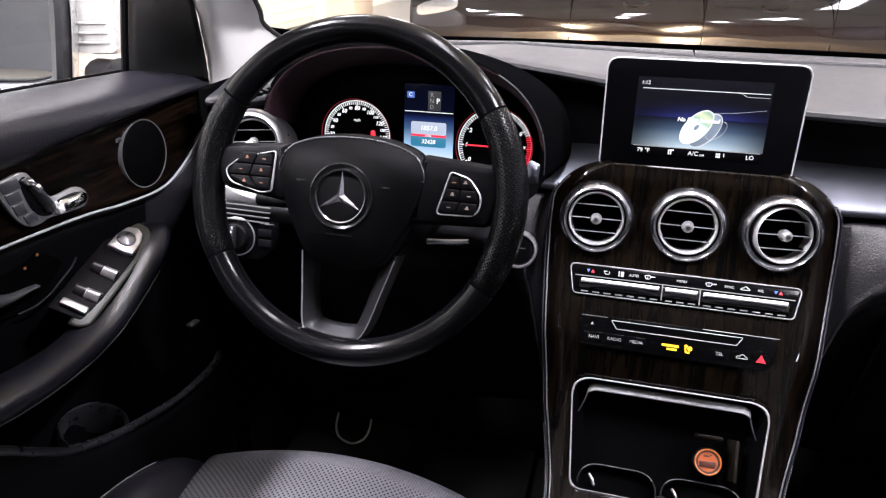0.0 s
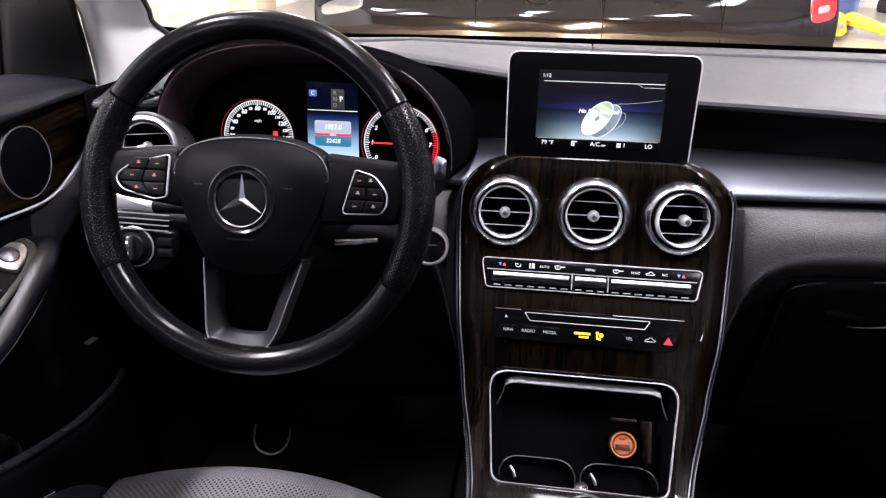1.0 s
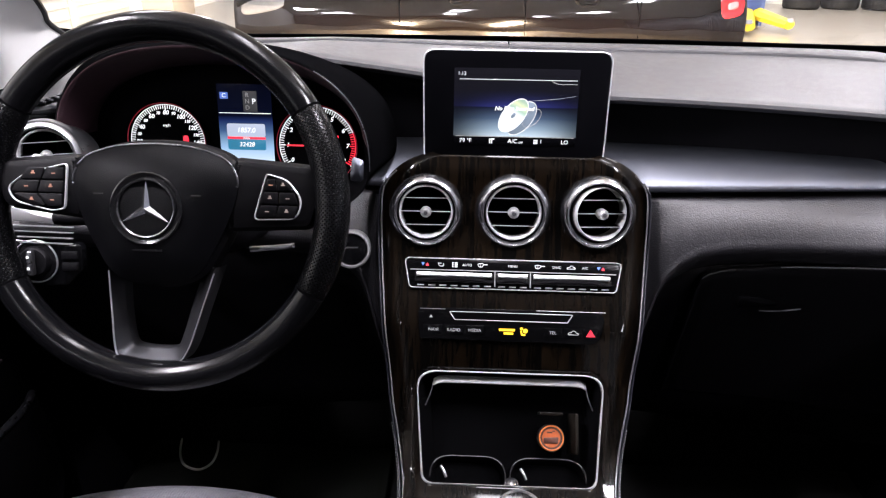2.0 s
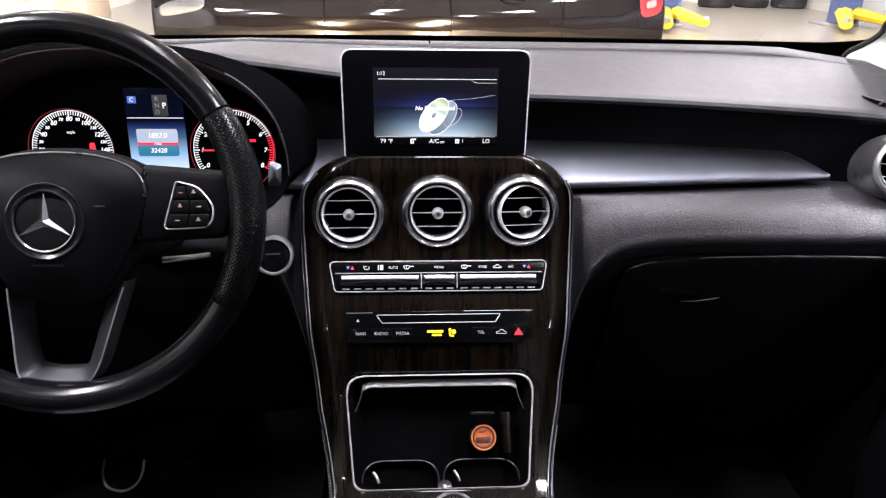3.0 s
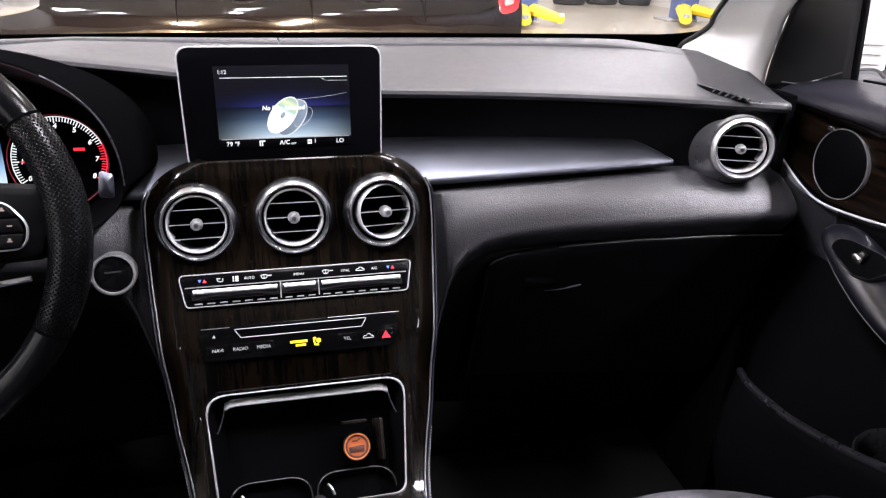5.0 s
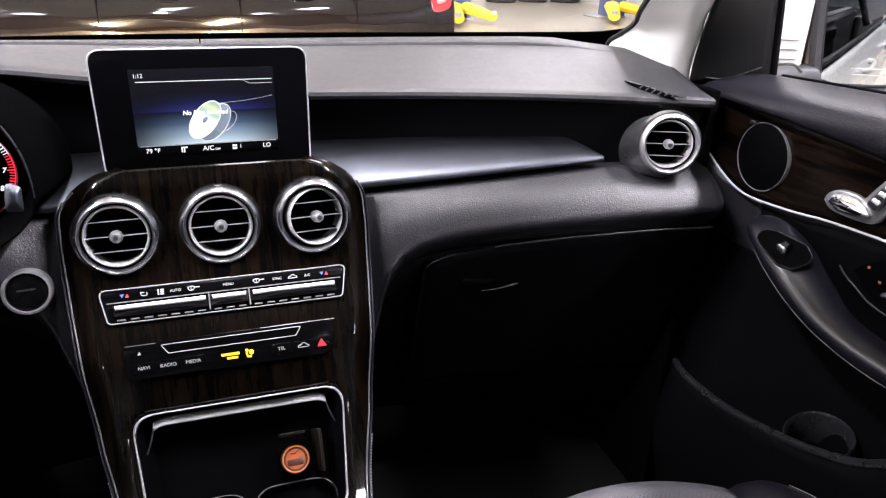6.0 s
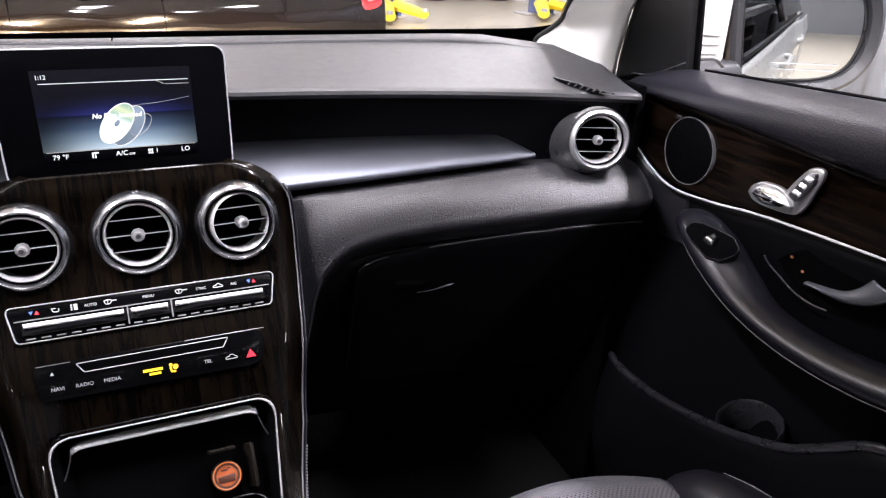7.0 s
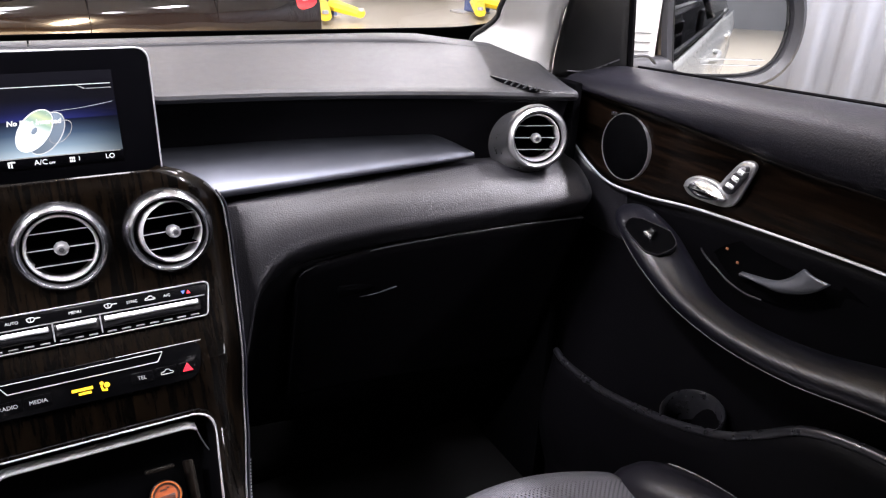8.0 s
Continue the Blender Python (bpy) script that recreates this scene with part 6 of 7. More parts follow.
    part("armrest", tube(pp, [q.x for q in rr], 24, flat=0.58), armrest_hide, t, "padded black leather armrest")
    part("armrest_seam", tube([q + Vector((-s * (r.x * 0.93), 0, -r.x * 0.32)) for q, r in zip(pp, rr)][8:], 0.0007, 5), plastic_mid, t)

    def web(u, v):
        k = u * (len(pp) - 1)
        i = min(len(pp) - 2, int(k))
        q = pp[i].lerp(pp[i + 1], k - i)
        e = P(0.712, q.y + 0.01, q.z - 0.03 - 0.02 * math.sin(math.pi * min(1, u * 1.6)))
        return q.lerp(e, v) + Vector((0, 0, -0.012 * math.sin(math.pi * v)))
    part("pull_cup", surf(web, 40, 8), plastic, t, "hollow behind the armrest", solid=0.003)

    # loudspeaker
    m = fr(P(0.6975, 0.722 if driver else 0.727, 1.024 if driver else 1.025), (-s, 0.0, 0.02))
    sp = part("speaker", lathe([(0.0462, -0.006), (0.0462, 0.001), (0.0456, 0.0022), (0.0446, 0.0018)], m, 56), satin, t, "silver ring of the loudspeaker")
    part("grille", lathe([(0.0448, 0.001), (0.036, 0.0045), (0.02, 0.0065), (0, 0.007)], m, 40), grille_mat, sp, "fine black speaker grille")
    part("speaker_badge", plate(rounded([(-0.006, -0.002), (0.006, -0.002), (0.005, 0.003), (-0.005, 0.003)], 0.001), 0.0012, m @ Matrix.Translation((-0.046, 0.030, 0.002) if driver else (-0.028, 0.040, 0.002)), 0.0004), dark_metal, sp)

    # seat adjuster shaped like a small seat
    q = fr(P(0.694, 0.552, 1.028), (-s, 0, 0.0))
    if driver:
        base_ = [(-0.072, 0.031), (-0.036, 0.034), (-0.024, 0.022), (-0.008, -0.002), (0.004, -0.006), (0.030, -0.005), (0.044, -0.012), (0.048, -0.023), (0.040, -0.032), (0.010, -0.030), (-0.014, -0.027), (-0.028, -0.029), (-0.044, -0.026), (-0.056, -0.014), (-0.065, 0.004), (-0.071, 0.020)]
        so_ = [p_.to_2d() for p_ in spline([(x, y, 0) for x, y in base_ + base_[:1]], 3)][:-1]
        ss = part("seat_switch", plate(so_, 0.004, q, 0.001), satin, t, "silver seat adjuster plate with memory keys")
        for y0_, y1_, xa, xb in ((0.019, 0.031, -0.0700, -0.0455), (0.005, 0.017, -0.0655, -0.0475), (-0.010, 0.003, -0.0595, -0.0445), (-0.023, -0.012, -0.0490, -0.0330)):
            part("memory_key", plate(rounded([(xa + 0.004, y0_), (xb + 0.003, y0_), (xb, y1_), (xa, y1_)], 0.0015), 0.0022, q @ Matrix.Translation((0, 0, 0.0035)), 0.0005), handle_grey, ss, "dull silver memory key")
        bk = [p_.to_2d() for p_ in spline([(-0.044, 0.026, 0), (-0.036, 0.029, 0), (-0.029, 0.023, 0), (-0.012, -0.002, 0), (-0.004, -0.017, 0), (-0.010, -0.024, 0), (-0.024, -0.021, 0), (-0.034, -0.012, 0), (-0.040, 0.004, 0), (-0.044, 0.026, 0)], 3)][:-1]
        part("switch_well", plate(bk, 0.0012, q @ Matrix.Translation((0, 0, 0.0035)), 0.0003), rocker_black, ss, "dark well behind the switches")
        part("backrest_switch", dome(rounded([(-0.034, 0.016), (-0.027, 0.018), (-0.008, -0.014), (-0.016, -0.019)], 0.003), 0.012, 0.005, q, 6), dark_metal, ss, "dark chrome backrest switch")
        part("backrest_tip", dome(rounded([(-0.033, 0.018), (-0.027, 0.020), (-0.023, 0.012), (-0.030, 0.009)], 0.002), 0.0145, 0.003, q, 4), chrome, ss)
        part("headrest_switch", dome(rounded([(-0.041, 0.027), (-0.033, 0.028), (-0.029, 0.021), (-0.038, 0.020)], 0.002), 0.012, 0.004, q, 4), chrome, ss)
        bt = [p_.to_2d() for p_ in spline([(-0.010, -0.016, 0), (0.002, -0.010, 0), (0.026, -0.009, 0), (0.039, -0.014, 0), (0.043, -0.021, 0), (0.036, -0.027, 0), (0.010, -0.026, 0), (-0.008, -0.024, 0), (-0.010, -0.016, 0)], 3)][:-1]
        cs_ = part("cushion_switch", dome(bt, 0.010, 0.007, q, 8), polished, ss, "chrome cushion switch")
        part("switch_tip", dome(rounded([(-0.011, -0.015), (-0.003, -0.011), (-0.001, -0.022), (-0.009, -0.024)], 0.002), 0.016, 0.003, q, 4), pale_edge, cs_)
    else:
        seatp = [(-0.057, -0.021), (-0.053, -0.011), (-0.037, -0.002), (-0.015, -0.0006), (-0.005, -0.002), (0.003, 0.0096), (0.018, 0.030), (0.030, 0.0350), (0.038, 0.033), (0.039, 0.025), (0.032, 0.004), (0.026, -0.012), (0.018, -0.023), (0.005, -0.028), (-0.022, -0.0303), (-0.046, -0.029)]
        so_ = [p_.to_2d() for p_ in spline([(x, y, 0) for x, y in seatp + seatp[:1]], 3)][:-1][::-1]
        ss = part("seat_switch", plate(so_, 0.005, q, 0.002), satin, t, "silver seat adjuster shaped like a seat")
        cush = [(-0.048, -0.018), (-0.043, -0.010), (-0.027, -0.0035), (-0.007, -0.0047), (0.009, -0.014), (0.009, -0.019), (-0.004, -0.0235), (-0.029, -0.026)]
        bt = [p_.to_2d() for p_ in spline([(x, y, 0) for x, y in cush + cush[:1]], 3)][:-1][::-1]
        cs_ = part("cushion_switch", dome(bt, 0.010, 0.005, q, 8, 3.0), satin, ss, "silver rim of the cushion switch")
        part("cushion_face", dome([p_ * 0.80 + Vector((-0.0042, -0.0031)) for p_ in bt], 0.0128, 0.004, q, 8), polished, cs_, "dark mirror-bright switch face")
        bk = rounded([(0.004, -0.004), (0.017, -0.009), (0.033, 0.017), (0.033, 0.030), (0.024, 0.028)][::-1], 0.004)
        bs_ = part("backrest_switch", dome(bk, 0.011, 0.003, q, 6, 4.0), dark_metal, ss, "dark chrome backrest switch")
        for y in (0.004, 0.014, 0.023):
            part("backrest_chip", dome(rounded([(0.011 + 0.62 * (y - 0.004), y - 0.002), (0.022 + 0.5 * (y - 0.004), y - 0.004), (0.024 + 0.5 * (y - 0.004), y + 0.001), (0.014 + 0.62 * (y - 0.004), y + 0.003)], 0.0015), 0.0145, 0.0015, q, 4), pale_edge, bs_)

    # release handle in its dark bowl
    bowl = surf(lambda u, v: P(0.706 - 0.004 * v, lerp(0.555, 0.36, u), 0.945 + 0.052 * math.sin(math.pi * (u ** 0.8)) * (v - 0.5) * 1.4 + 0.02 * (u - 0.5)), 24, 8)
    hb = part("handle_bowl", bowl, plastic_dark, t)
    low_e = spline([(0, 0.507, 0.9278), (0, 0.476, 0.931), (0, 0.447, 0.935), (0, 0.421, 0.945), (0, 0.404, 0.956), (0, 0.393, 0.968)], 5)
    top_e = spline([(0, 0.507, 0.9292), (0, 0.478, 0.9352), (0, 0.457, 0.942), (0, 0.442, 0.952), (0, 0.434, 0.961), (0, 0.427, 0.9705)], 5)

    def blade(u, v):
        i = u * (len(low_e) - 1)
        j = min(len(low_e) - 2, int(i))
        q_ = low_e[j].lerp(low_e[j + 1], i - j).lerp(top_e[j].lerp(top_e[j + 1], i - j), v)
        return P(0.694 - 0.010 * smooth(u / 0.6) - 0.004 * math.sin(math.pi * v) * smooth(u / 0.3) + 0.006 * v, q_.y, q_.z)
    part("release_handle", surf(blade, 30, 8), handle_grey, t, "dull silver door release handle", solid=0.003)
    part("bowl_rim", tube(spline([P(0.700, 0.572, 0.935), P(0.698, 0.560, 0.928), P(0.698, 0.540, 0.919), P(0.698, 0.521, 0.911), P(0.698, 0.495, 0.907), P(0.700, 0.475, 0.908)], 6), 0.0013, 6), hide_smooth, t)
    for k, (y, z) in enumerate(((0.535, 0.949), (0.517, 0.938)) if not driver else ((0.519, 0.962), (0.499, 0.954))):
        part("lock_mark", box((0, 0, 0), (0.001, 0.0038, 0.0032), Matrix.Translation(P(0.7005, y, z)), bev=0.0004, seg=1), dim_orange, t, "dim lit lock symbol")

    # switches on the armrest's front
    k = fr(P(0.6452, 0.6192, 0.9595), (-s * 0.72, -0.30, 1), (0, 1, 0)) if not driver else fr(P(0.652, 0.575, 0.935), (-s * 0.62, -0.30, 1), (0, 1, 0)) @ Matrix.Rotation(radians(13), 4, "Z")
    if driver:
        rim_ = rounded([(0.004, -0.099), (0.0141, -0.0989), (0.0252, -0.091), (0.0267, -0.035), (0.0275, 0.028), (0.0233, 0.055), (0.0151, 0.0673), (-0.002, 0.0710), (-0.010, 0.050)], (0.002, 0.010, 0.010, 0.02, 0.02, 0.012, 0.012, 0.012, 0.02))
        out = rounded([(-0.024, -0.093), (0.0140, -0.0905), (0.0185, -0.055), (0.0200, -0.015), (0.0205, 0.020), (0.0145, 0.050), (0.006, 0.060), (-0.006, 0.056), (-0.020, 0.020)], (0.004, 0.004, 0.02, 0.02, 0.02, 0.010, 0.008, 0.012, 0.02))
        sw = part("switch_panel", plate(out, 0.011, k, 0.001, z0=-0.006), plastic, t, "black window and mirror switch panel")
        part("switch_surround", plate(rim_, 0.010, k, 0.003, z0=-0.0065), surround_hide, sw, "black leather round the switches with window light in its colour")
        part("surround_groove", ring(inset(rim_, -0.0012), 0.0012, 0.010, k, 0.0004, z0=-0.0085), plastic_dark, sw)
        ms = part("mirror_control", plate(rounded([(-0.0130, 0.0120), (0.0085, 0.0120), (0.0182, 0.0154), (0.0175, 0.0365), (0.0135, 0.0490), (0.0048, 0.0555), (-0.0070, 0.0490), (-0.0112, 0.0347)], (0.002, 0.01, 0.004, 0.01, 0.008, 0.008, 0.008, 0.02)), 0.007, k, 0.0015, z0=0.004), satin, sw, "silver mirror control")
        part("mirror_knob", lathe([(0.0112, 0.0105), (0.0110, 0.0125), (0.0095, 0.0135), (0.0060, 0.0138), (0.003, 0.0152), (0, 0.0155)], k @ Matrix.Translation((0.0010, 0.0315, 0)), 28), dark_metal, ms)

        def barrel(xa, xb, ya, yb, lean):
            """A rocker rounded across its travel, its outer end standing higher."""
            def f(u, v):
                e = math.sin(math.pi * min(1.0, max(0.0, v))) ** 0.6
                return k @ Vector((lerp(xa, xb, u), lerp(ya, yb, v), 0.004 + (0.008 + lean * u) * e))
            return surf(f, 8, 14)
        for y in (-0.0207, -0.0572):
            ws_ = part("window_switch", barrel(-0.0120, 0.0006, y - 0.0068, y + 0.0068, 0.001), lip_plastic, sw, "dark window switch with a silver half", solid=0.001)
            part("switch_half", barrel(0.0014, 0.0172, y - 0.0072, y + 0.0074, 0.002), satin, ws_, "brushed silver half of the switch", solid=0.001)
            part("switch_line", barrel(0.0004, 0.0016, y - 0.0070, y + 0.0070, 0.0004), pale_edge, ws_, "pale dividing line", solid=0.001)
        part("lid_switch", box((0.0, -0.0805, 0.008), (0.030, 0.0095, 0.007), k, bev=0.002), satin, sw)
    else:
        out = rounded([(-0.0180, 0.0182), (-0.0045, 0.0213), (0.0033, 0.0071), (0.0095, -0.0337), (0.0020, -0.0490), (-0.0071, -0.0530), (-0.0250, -0.0454), (-0.0310, -0.0288), (-0.0240, 0.0021)][::-1], 0.009)
        sw = part("switch_panel", plate(out, 0.009, k, 0.0012, z0=-0.0078), plastic_dark, t, "black window switch panel")
        part("switch_rim", ring(inset(out, -0.0006), 0.0010, 0.0096, k, 0.0004, z0=-0.0078), hide_smooth, sw)
        ws_ = part("window_switch", dome(rounded([(-0.0171, -0.0255), (-0.0025, -0.0241), (-0.0015, -0.0141), (-0.0148, -0.0105)], 0.002), 0.006, 0.004, k, 6, 4.0), rocker_black, sw, "dark window switch")
        part("switch_tip", dome(rounded([(-0.0171, -0.0255), (-0.0120, -0.0250), (-0.0100, -0.0118), (-0.0148, -0.0105)], 0.0015), 0.0072, 0.004, k, 5, 4.0), chrome, ws_, "bright switch tip")

    # map pocket
    lipy = [(0.80, 0.662), (0.754, 0.668), (0.68, 0.680), (0.62, 0.695), (0.52, 0.728), (0.437, 0.766), (0.39, 0.801), (0.335, 0.845), (0.264, 0.864), (0.19, 0.866), (0.08, 0.866), (-0.14, 0.866), (-0.4, 0.866)]
    lipx = [0.680, 0.664, 0.652, 0.644, 0.634, 0.628, 0.624] + [0.622] * 6
    lp_ = spline([P(x, y, z) for x, (y, z) in zip(lipx, lipy)], 5)

    def pocket(u, v):
        i = u * (len(lp_) - 1)
        j = min(len(lp_) - 2, int(i))
        q_ = lp_[j].lerp(lp_[j + 1], i - j)
        b = P(0.690, q_.y, 0.36)
        w = q_.lerp(b, v)
        return w + Vector((-s * 0.022 * math.sin(math.pi * min(1, v * 1.3)), 0, 0))
    po = part("map_pocket", surf(pocket, 50, 16), plastic, t, "black moulded door pocket", solid=0.006)
    part("pocket_lip", tube(lp_, 0.0055, 10), lip_plastic, po)
    part("bottle_ring", lathe([(0.036, -0.05), (0.036, 0.0), (0.039, 0.004), (0.041, 0.0), (0.041, -0.05)], fr(P(0.672, 0.512, 0.732), (-s * 0.25, -0.05, 1)), 32), lip_plastic, po)

    # sail panel ahead of the window
    back = 0.016 if driver else 0.0

    def sail_in(v):
        return Vector((at(v, (0, 0.22, 0.42, 0.62, 1), (0.675, 0.664, 0.648, 0.626, 0.600)), at(v, (0, 0.22, 0.42, 0.62, 1), (0.876, 0.860, 0.830, 0.790, 0.690)), at(v, (0, 0.22, 0.42, 0.62, 1), (1.094, 1.128, 1.171, 1.212, 1.295))))

    def sail_out(v):
        return Vector((lerp(0.760, 0.722, v), lerp(0.812 - back, 0.798, v), lerp(1.110, 1.300, v)))

    def sail(u, v):
        q_ = sail_in(v).lerp(sail_out(v), u)
        return P(q_.x + (0.010 if driver else 0.0) * (1 - u) - 0.006 * math.sin(math.pi * u), q_.y, q_.z)
    sl_ = part("sail_panel", surf(sail, 10, 16), sail_plastic, t, "black triangular panel ahead of the window", solid=0.004)
    part("sail_curve", tube(spline([Vector(sail(0.25, 0.06)) + P(-0.004, -0.002, 0), Vector(sail(0.55, 0.035)) + P(-0.005, -0.002, 0), Vector(sail(0.93, 0.10)) + P(-0.004, -0.002, 0)], 6), 0.0011, 5), dark_metal, sl_)
    part("window_bar", tube([P(0.766, 0.811 - back, 1.106), P(0.747, 0.804 - back / 2, 1.21), P(0.724, 0.795, 1.31)], 0.0055, 8), plastic, t)
    part("belt_seal", tube([P(0.772, lerp(0.80, -0.45, i / 10), belt(lerp(0.80, -0.45, i / 10)) + 0.001) for i in range(11)], 0.002, 6), plastic, t)


def lerp2(a, b, t):
    return (lerp(a[0], b[0], t), lerp(a[1], b[1], t))


def smooth_pick(prof, v):
    k = v * (len(prof) - 1)
    i = min(len(prof) - 2, int(k))
    n = len(prof)
    p0, p1, p2, p3 = (prof[max(0, min(n - 1, j))] for j in (i - 1, i, i + 1, i + 2))
    t = k - i
    return tuple(0.5 * (2 * b + (c - a) * t + (2 * a - 5 * b + 4 * c - d) * t * t + (3 * b - a - 3 * c + d) * t ** 3) for a, b, c, d in zip(p0, p1, p2, p3))


door(-1, True)
door(1, False)


# ---- windshield pillars ----
def pillar(s):
    ox = 0.028 if s < 0 else 0.0
    e1 = [Vector(p) for p in ((0.612, 1.010, 1.112), (0.612, 0.997, 1.139), (0.614, 0.965, 1.157), (0.611, 0.93, 1.176), (0.591, 0.885, 1.204), (0.552, 0.74, 1.295), (0.50, 0.37, 1.57))]
    e2 = [Vector(p) for p in ((0.684, 0.888, 1.070), (0.677, 0.880, 1.096), (0.666, 0.866, 1.128), (0.650, 0.836, 1.171), (0.628, 0.796, 1.212), (0.602, 0.696, 1.295), (0.575, 0.28, 1.57))]
    for p in (*e1, *e2):
        p.x += ox
    a, b = spline(e1, 6), spline(e2, 6)

    def f(u, v):
        i = v * (len(a) - 1)
        j = min(len(a) - 2, int(i))
        p, q = a[j].lerp(a[j + 1], i - j), b[j].lerp(b[j + 1], i - j)
        w = p.lerp(q, u)
        k = smooth(u / 0.72) * 0.4 + 0.6 * min(1.0, u / 0.72) if u < 0.72 else 1 - ((u - 0.72) / 0.28) ** 1.4
        return Vector((s * (w.x - 0.010 * k), w.y - 0.022 * k, w.z + 0.004 * k))
    solo("pillar_" + ("left" if s < 0 else "right"), surf(f, 14, 30), pillar_cloth, "pale grey cloth-covered windshield pillar", "pillar", kind="structure", solid=0.006)
    solo("trim_seal_" + ("left" if s < 0 else "right"), tube([Vector((s * (p.x - 0.002), p.y + 0.004, p.z)) for p in a], 0.0042, 8), rubber, "black rubber windshield seal", "seal", kind="structure")


pillar(-1)
pillar(1)


# ---- outside mirrors ----
def side_mirror(s):
    right = s > 0
    n = Vector((-0.485, -1, -0.003)).normalized() if right else Vector((0.27, -0.96, 0.07)).normalized()
    o = Vector((1.022, 0.861, 1.152)) if right else Vector((-1.034, 0.795, 1.158))
    k = 1.07 if right else 1.0
    m = fr(o, n) @ Matrix.Diagonal((k, k, k, 1))
    t = thing("side_mirror", (s * 0.86, 0.85, 1.1), "white and black outside mirror reflecting the white car", "side mirror", "outside mirrors")
    li = 0.024 if right else 0.0
    c = [(-0.104 + li, -0.060), (-0.060 + li / 2, -0.066), (0.040, -0.062), (0.080, -0.040), (0.092, 0.004), (0.082, 0.052), (0.052, 0.072), (-0.095 + li, 0.072), (-0.118 + li, 0.060)]
    c = [(s * x, y) for x, y in c]
    o2 = [p.to_2d() for p in spline([(x, y, 0) for x, y in c] + [(*c[0], 0)], 5)][:-1]
    if not right:
        o2 = o2[::-1]
    grow = lambda d: inset(o2, -d)
    part("frame", stack([(grow(0.006), -0.05), (grow(0.022), -0.02), (grow(0.022), 0.010), (grow(0.015), 0.016), (grow(0.004), 0.008), (grow(0.002), -0.004)], m, cap0=False, cap1=False), plastic_mid, t, "dark grey mirror frame")
    part("cap", stack([(grow(0.025), -0.012), (grow(0.020), -0.045), (grow(0.0), -0.075), (grow(-0.04), -0.09)], m, cap0=False), white_paint, t, "white painted mirror cap")
    loops = [([p * (1 - j / 10) for p in o2], lambda p: -p.length_squared / 3.0) for j in range(10)]
    part("mirror_glass", stack(loops, m, cap0=False), mirror, t, "mirror glass")
    part("glass_edge", tube([m @ Vector((p.x, p.y, 0.0005 - p.length_squared / 3.0)) for p in o2], 0.0022, 6, closed=True), rubber, t)
    fm_ = fr((0.877, 0.905, 1.185), (-0.45, -1, 0)) if right else fr((-0.932, 0.868, 1.203), (0.35, -1, 0))
    fw = 0.042 if right else 0.136
    wt = part("white_fairing", stack([(rect(fw + 0.010, 0.170, 0.016), -0.05), (rect(fw + 0.004, 0.162, 0.014), -0.008), (rect(fw, 0.156, 0.012), 0.0)], fm_), white_paint, t, "white ribbed fairing")
    for j in range(3):
        part("rib", box((s * -0.006, -0.062 + 0.0145 * j, 0.0), (fw * 0.78, 0.0035, 0.006), fm_, bev=0.0012), white_paint, wt)
    foot = spline([Vector((s * 0.775, 0.885, 1.088)), Vector((s * 0.85, 0.895, 1.090)), Vector((s * 0.92, 0.905, 1.092))], 5)
    part("foot", tube(foot, [lerp(0.036, 0.030, j / (len(foot) - 1)) for j in range(len(foot))], 12, flat=0.7), plastic_mid, t)
    part("foot_line", tube(spline([Vector((s * 0.80, 0.858, 1.122)), Vector((s * 0.845, 0.862, 1.121)), Vector((s * 0.872, 0.868, 1.108))], 5), 0.0022, 6), plastic_mid, t)
    for w, y in ((0.105, -0.040), (0.095, -0.049)) if right else ():
        part("glass_words", box((0.012, y, 0.0012), (w, 0.0010, 0.0001), m), etch, t, "etched warning line too small to read")


side_mirror(1)
side_mirror(-1)


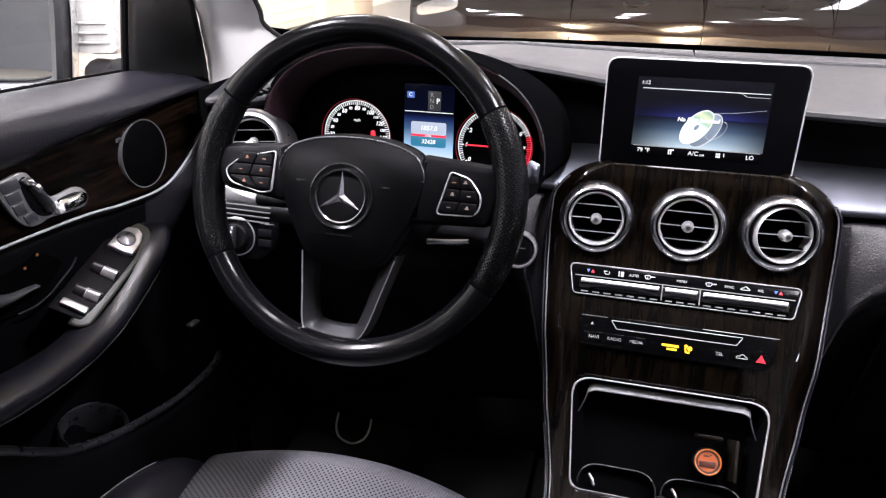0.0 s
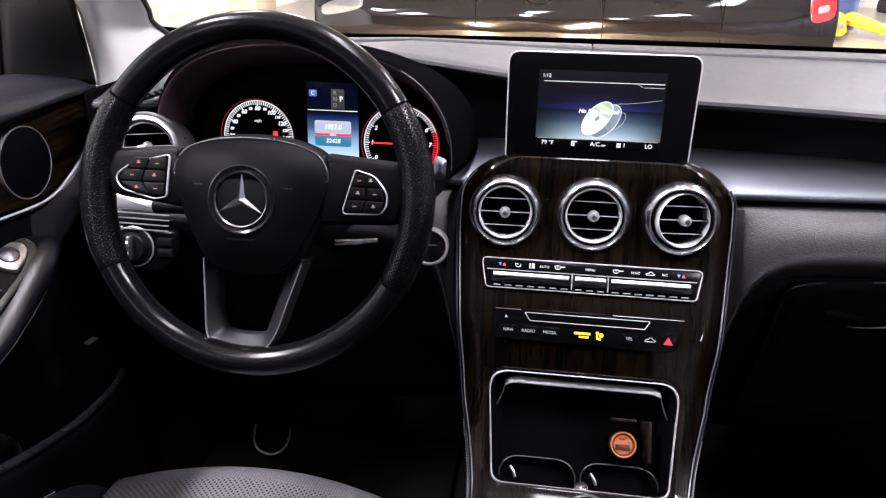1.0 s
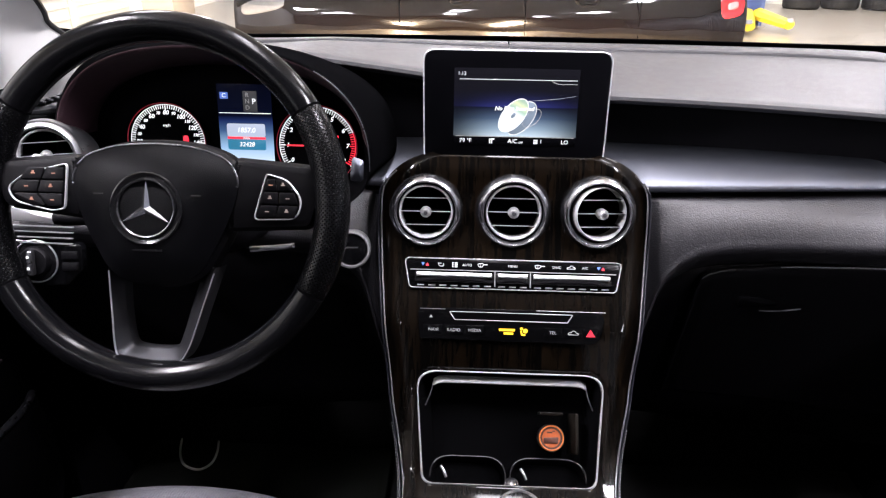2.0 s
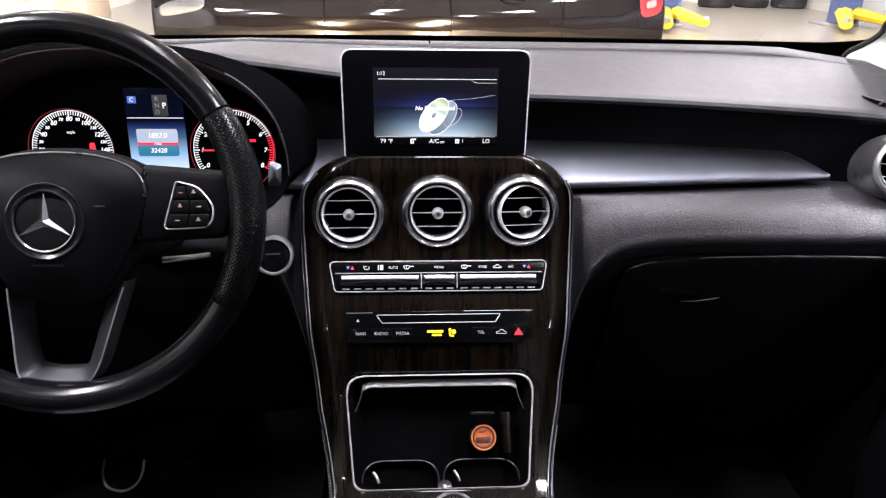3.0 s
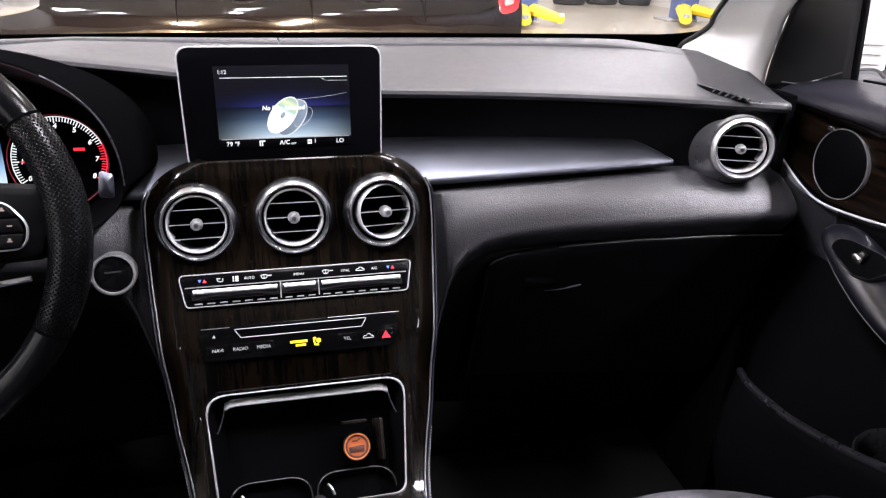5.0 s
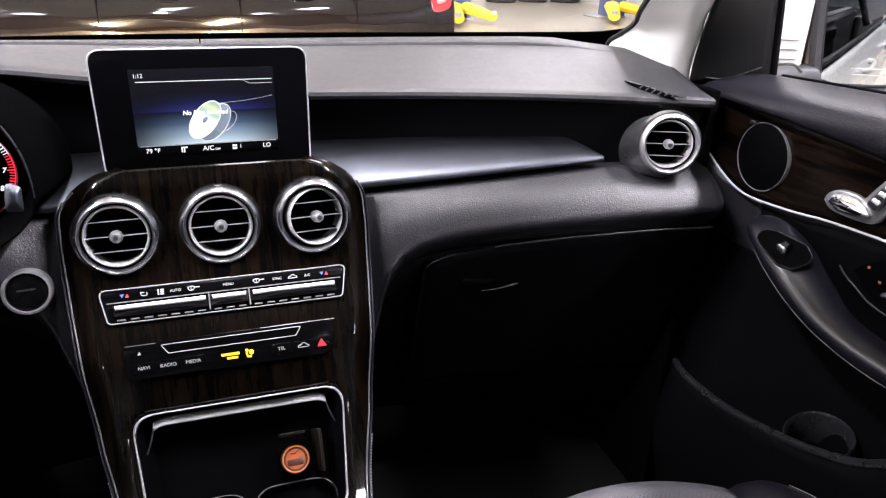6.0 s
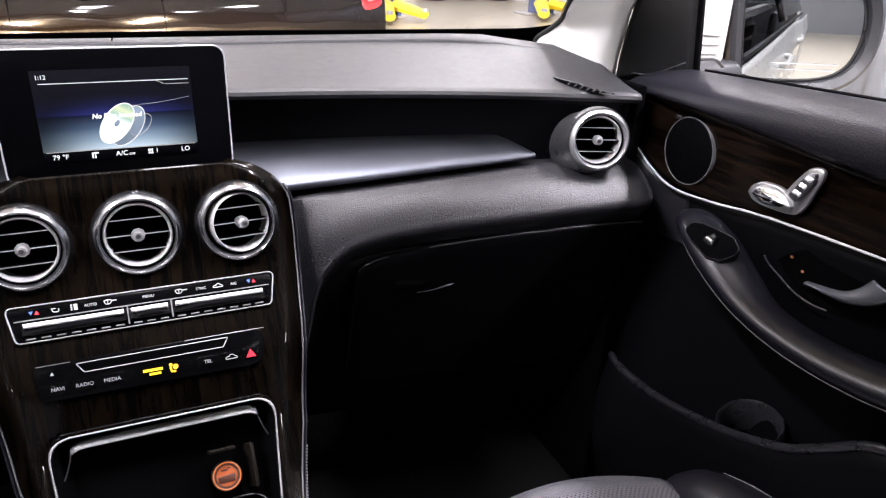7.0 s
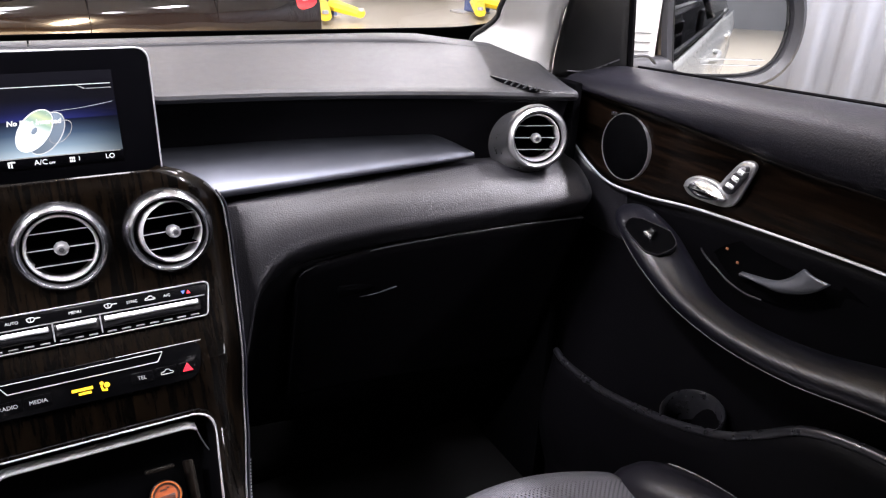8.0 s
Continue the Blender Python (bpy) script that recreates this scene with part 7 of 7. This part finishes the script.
# ---- front seats ----
def seat(s, name, dx, dy, dz, hw, back_off, sink):
    c = s * (0.385 + dx)
    t = thing(name, (c, 0.33 + dy, 0.365), "black perforated leather seat with side bolsters", "car seat", "front seats")
    lift = Vector((0, dy, dz))

    def insert(u, v):
        x = lerp(-hw, hw, u)
        y0 = 0.560 - 0.030 * (x / hw) ** 2
        if v < 0.6:
            y, z = lerp(0.06, y0, v / 0.6), 0.672 + 0.010 * v
        else:
            k = (v - 0.6) / 0.4 * 2.2
            a = min(k, 1.45)
            y, z = y0 + 0.050 * math.sin(a), 0.678 - 0.050 * (1 - math.cos(a)) - max(0, k - 1.45) * 0.16
        return Vector((c + x, y, z - 0.012 * (x / hw) ** 2)) + lift
    part("cushion", surf(insert, 40, 70), hide_perf, t, "perforated black leather cushion", solid=0.008)
    for k in (-1, 1):
        pts = spline([(c + k * (hw + 0.040), 0.0, 0.680), (c + k * (hw + 0.043), 0.2, 0.682), (c + k * (hw + 0.041), 0.40 - back_off, 0.678), (c + k * (hw + 0.035), 0.50 - back_off, 0.668), (c + k * (hw + 0.027), 0.560 - back_off, 0.640), (c + k * (hw + 0.020), 0.580 - back_off, 0.56)], 6)
        pts = [p + lift - Vector((0, 0, sink)) for p in pts]
        part("bolster", tube(pts, [lerp(0.046, 0.038, i / (len(pts) - 1)) for i in range(len(pts))], 16), hide_smooth, t, "smooth leather side bolster")
        bm = bmesh.new()
        line_ = [p + Vector((k * 0.018, 0.010, 0.041 - 0.006 * i / len(pts))) for i, p in enumerate(pts)][:-7]
        line_ = spline(line_[::3], 10)
        for a, b in zip(line_, line_[1:]):
            tube([a, a.lerp(b, 0.6)], 0.0008, 4, bm=bm)
        part("stitching", bm, thread, t)
    def back(u, v):
        x = lerp(-0.235, 0.235, u) * lerp(1.0, 0.86, v)
        return Vector((c + x, lerp(0.08, -0.22, v) + 0.05 * (x / 0.235) ** 2 - 0.03 * math.sin(v * math.pi), lerp(0.68, 1.27, v) - 0.05 * (x / 0.2) ** 4 * v)) + lift
    part("backrest", surf(back, 20, 24), hide_smooth, t, "black leather backrest", solid=0.09)
    part("base", box((c, 0.27 + dy, 0.50 + dz / 2), (0.44, 0.52, 0.25), bev=0.03), plastic, t)


seat(-1, "driver_seat", -0.003, 0.014, 0.006, 0.180, 0.040, 0.012)
seat(1, "passenger_seat", 0.02, -0.030, 0.006, 0.150, 0.035, 0.0)

# ---- driver's floor mat ----
dull_thread = pbr("dull_stitching", (0.40, 0.40, 0.36), 0.9, spec=0.1)
fm = thing("floor_mat", (-0.42, 0.85, 0.365), "black carpet mat with a pale stitched loop", "floor mat")

mat_pile = pbr("mat_pile", (0.0045, 0.005, 0.0042), 0.95, grain=1.0, gscale=500, spec=0.02)
part("mat", plate(rounded([(-0.67, 0.60), (-0.19, 0.60), (-0.19, 1.11), (-0.65, 1.11)], 0.04), 0.012, Matrix.Translation((0, 0, 0.366)), 0.004), mat_pile, fm)
loop = spline([(-0.615, 1.095, 0.381), (-0.607, 1.05, 0.381), (-0.594, 1.005, 0.381), (-0.574, 0.974, 0.381), (-0.544, 0.963, 0.381), (-0.526, 0.98, 0.381), (-0.525, 1.010, 0.381), (-0.533, 1.045, 0.381)], 8)
bm = bmesh.new()
for a, b in zip(loop, loop[1:]):
    tube([a, a.lerp(b, 0.75)], 0.0022, 5, bm=bm)
part("stitched_loop", bm, dull_thread, fm, "pale stitched loop")
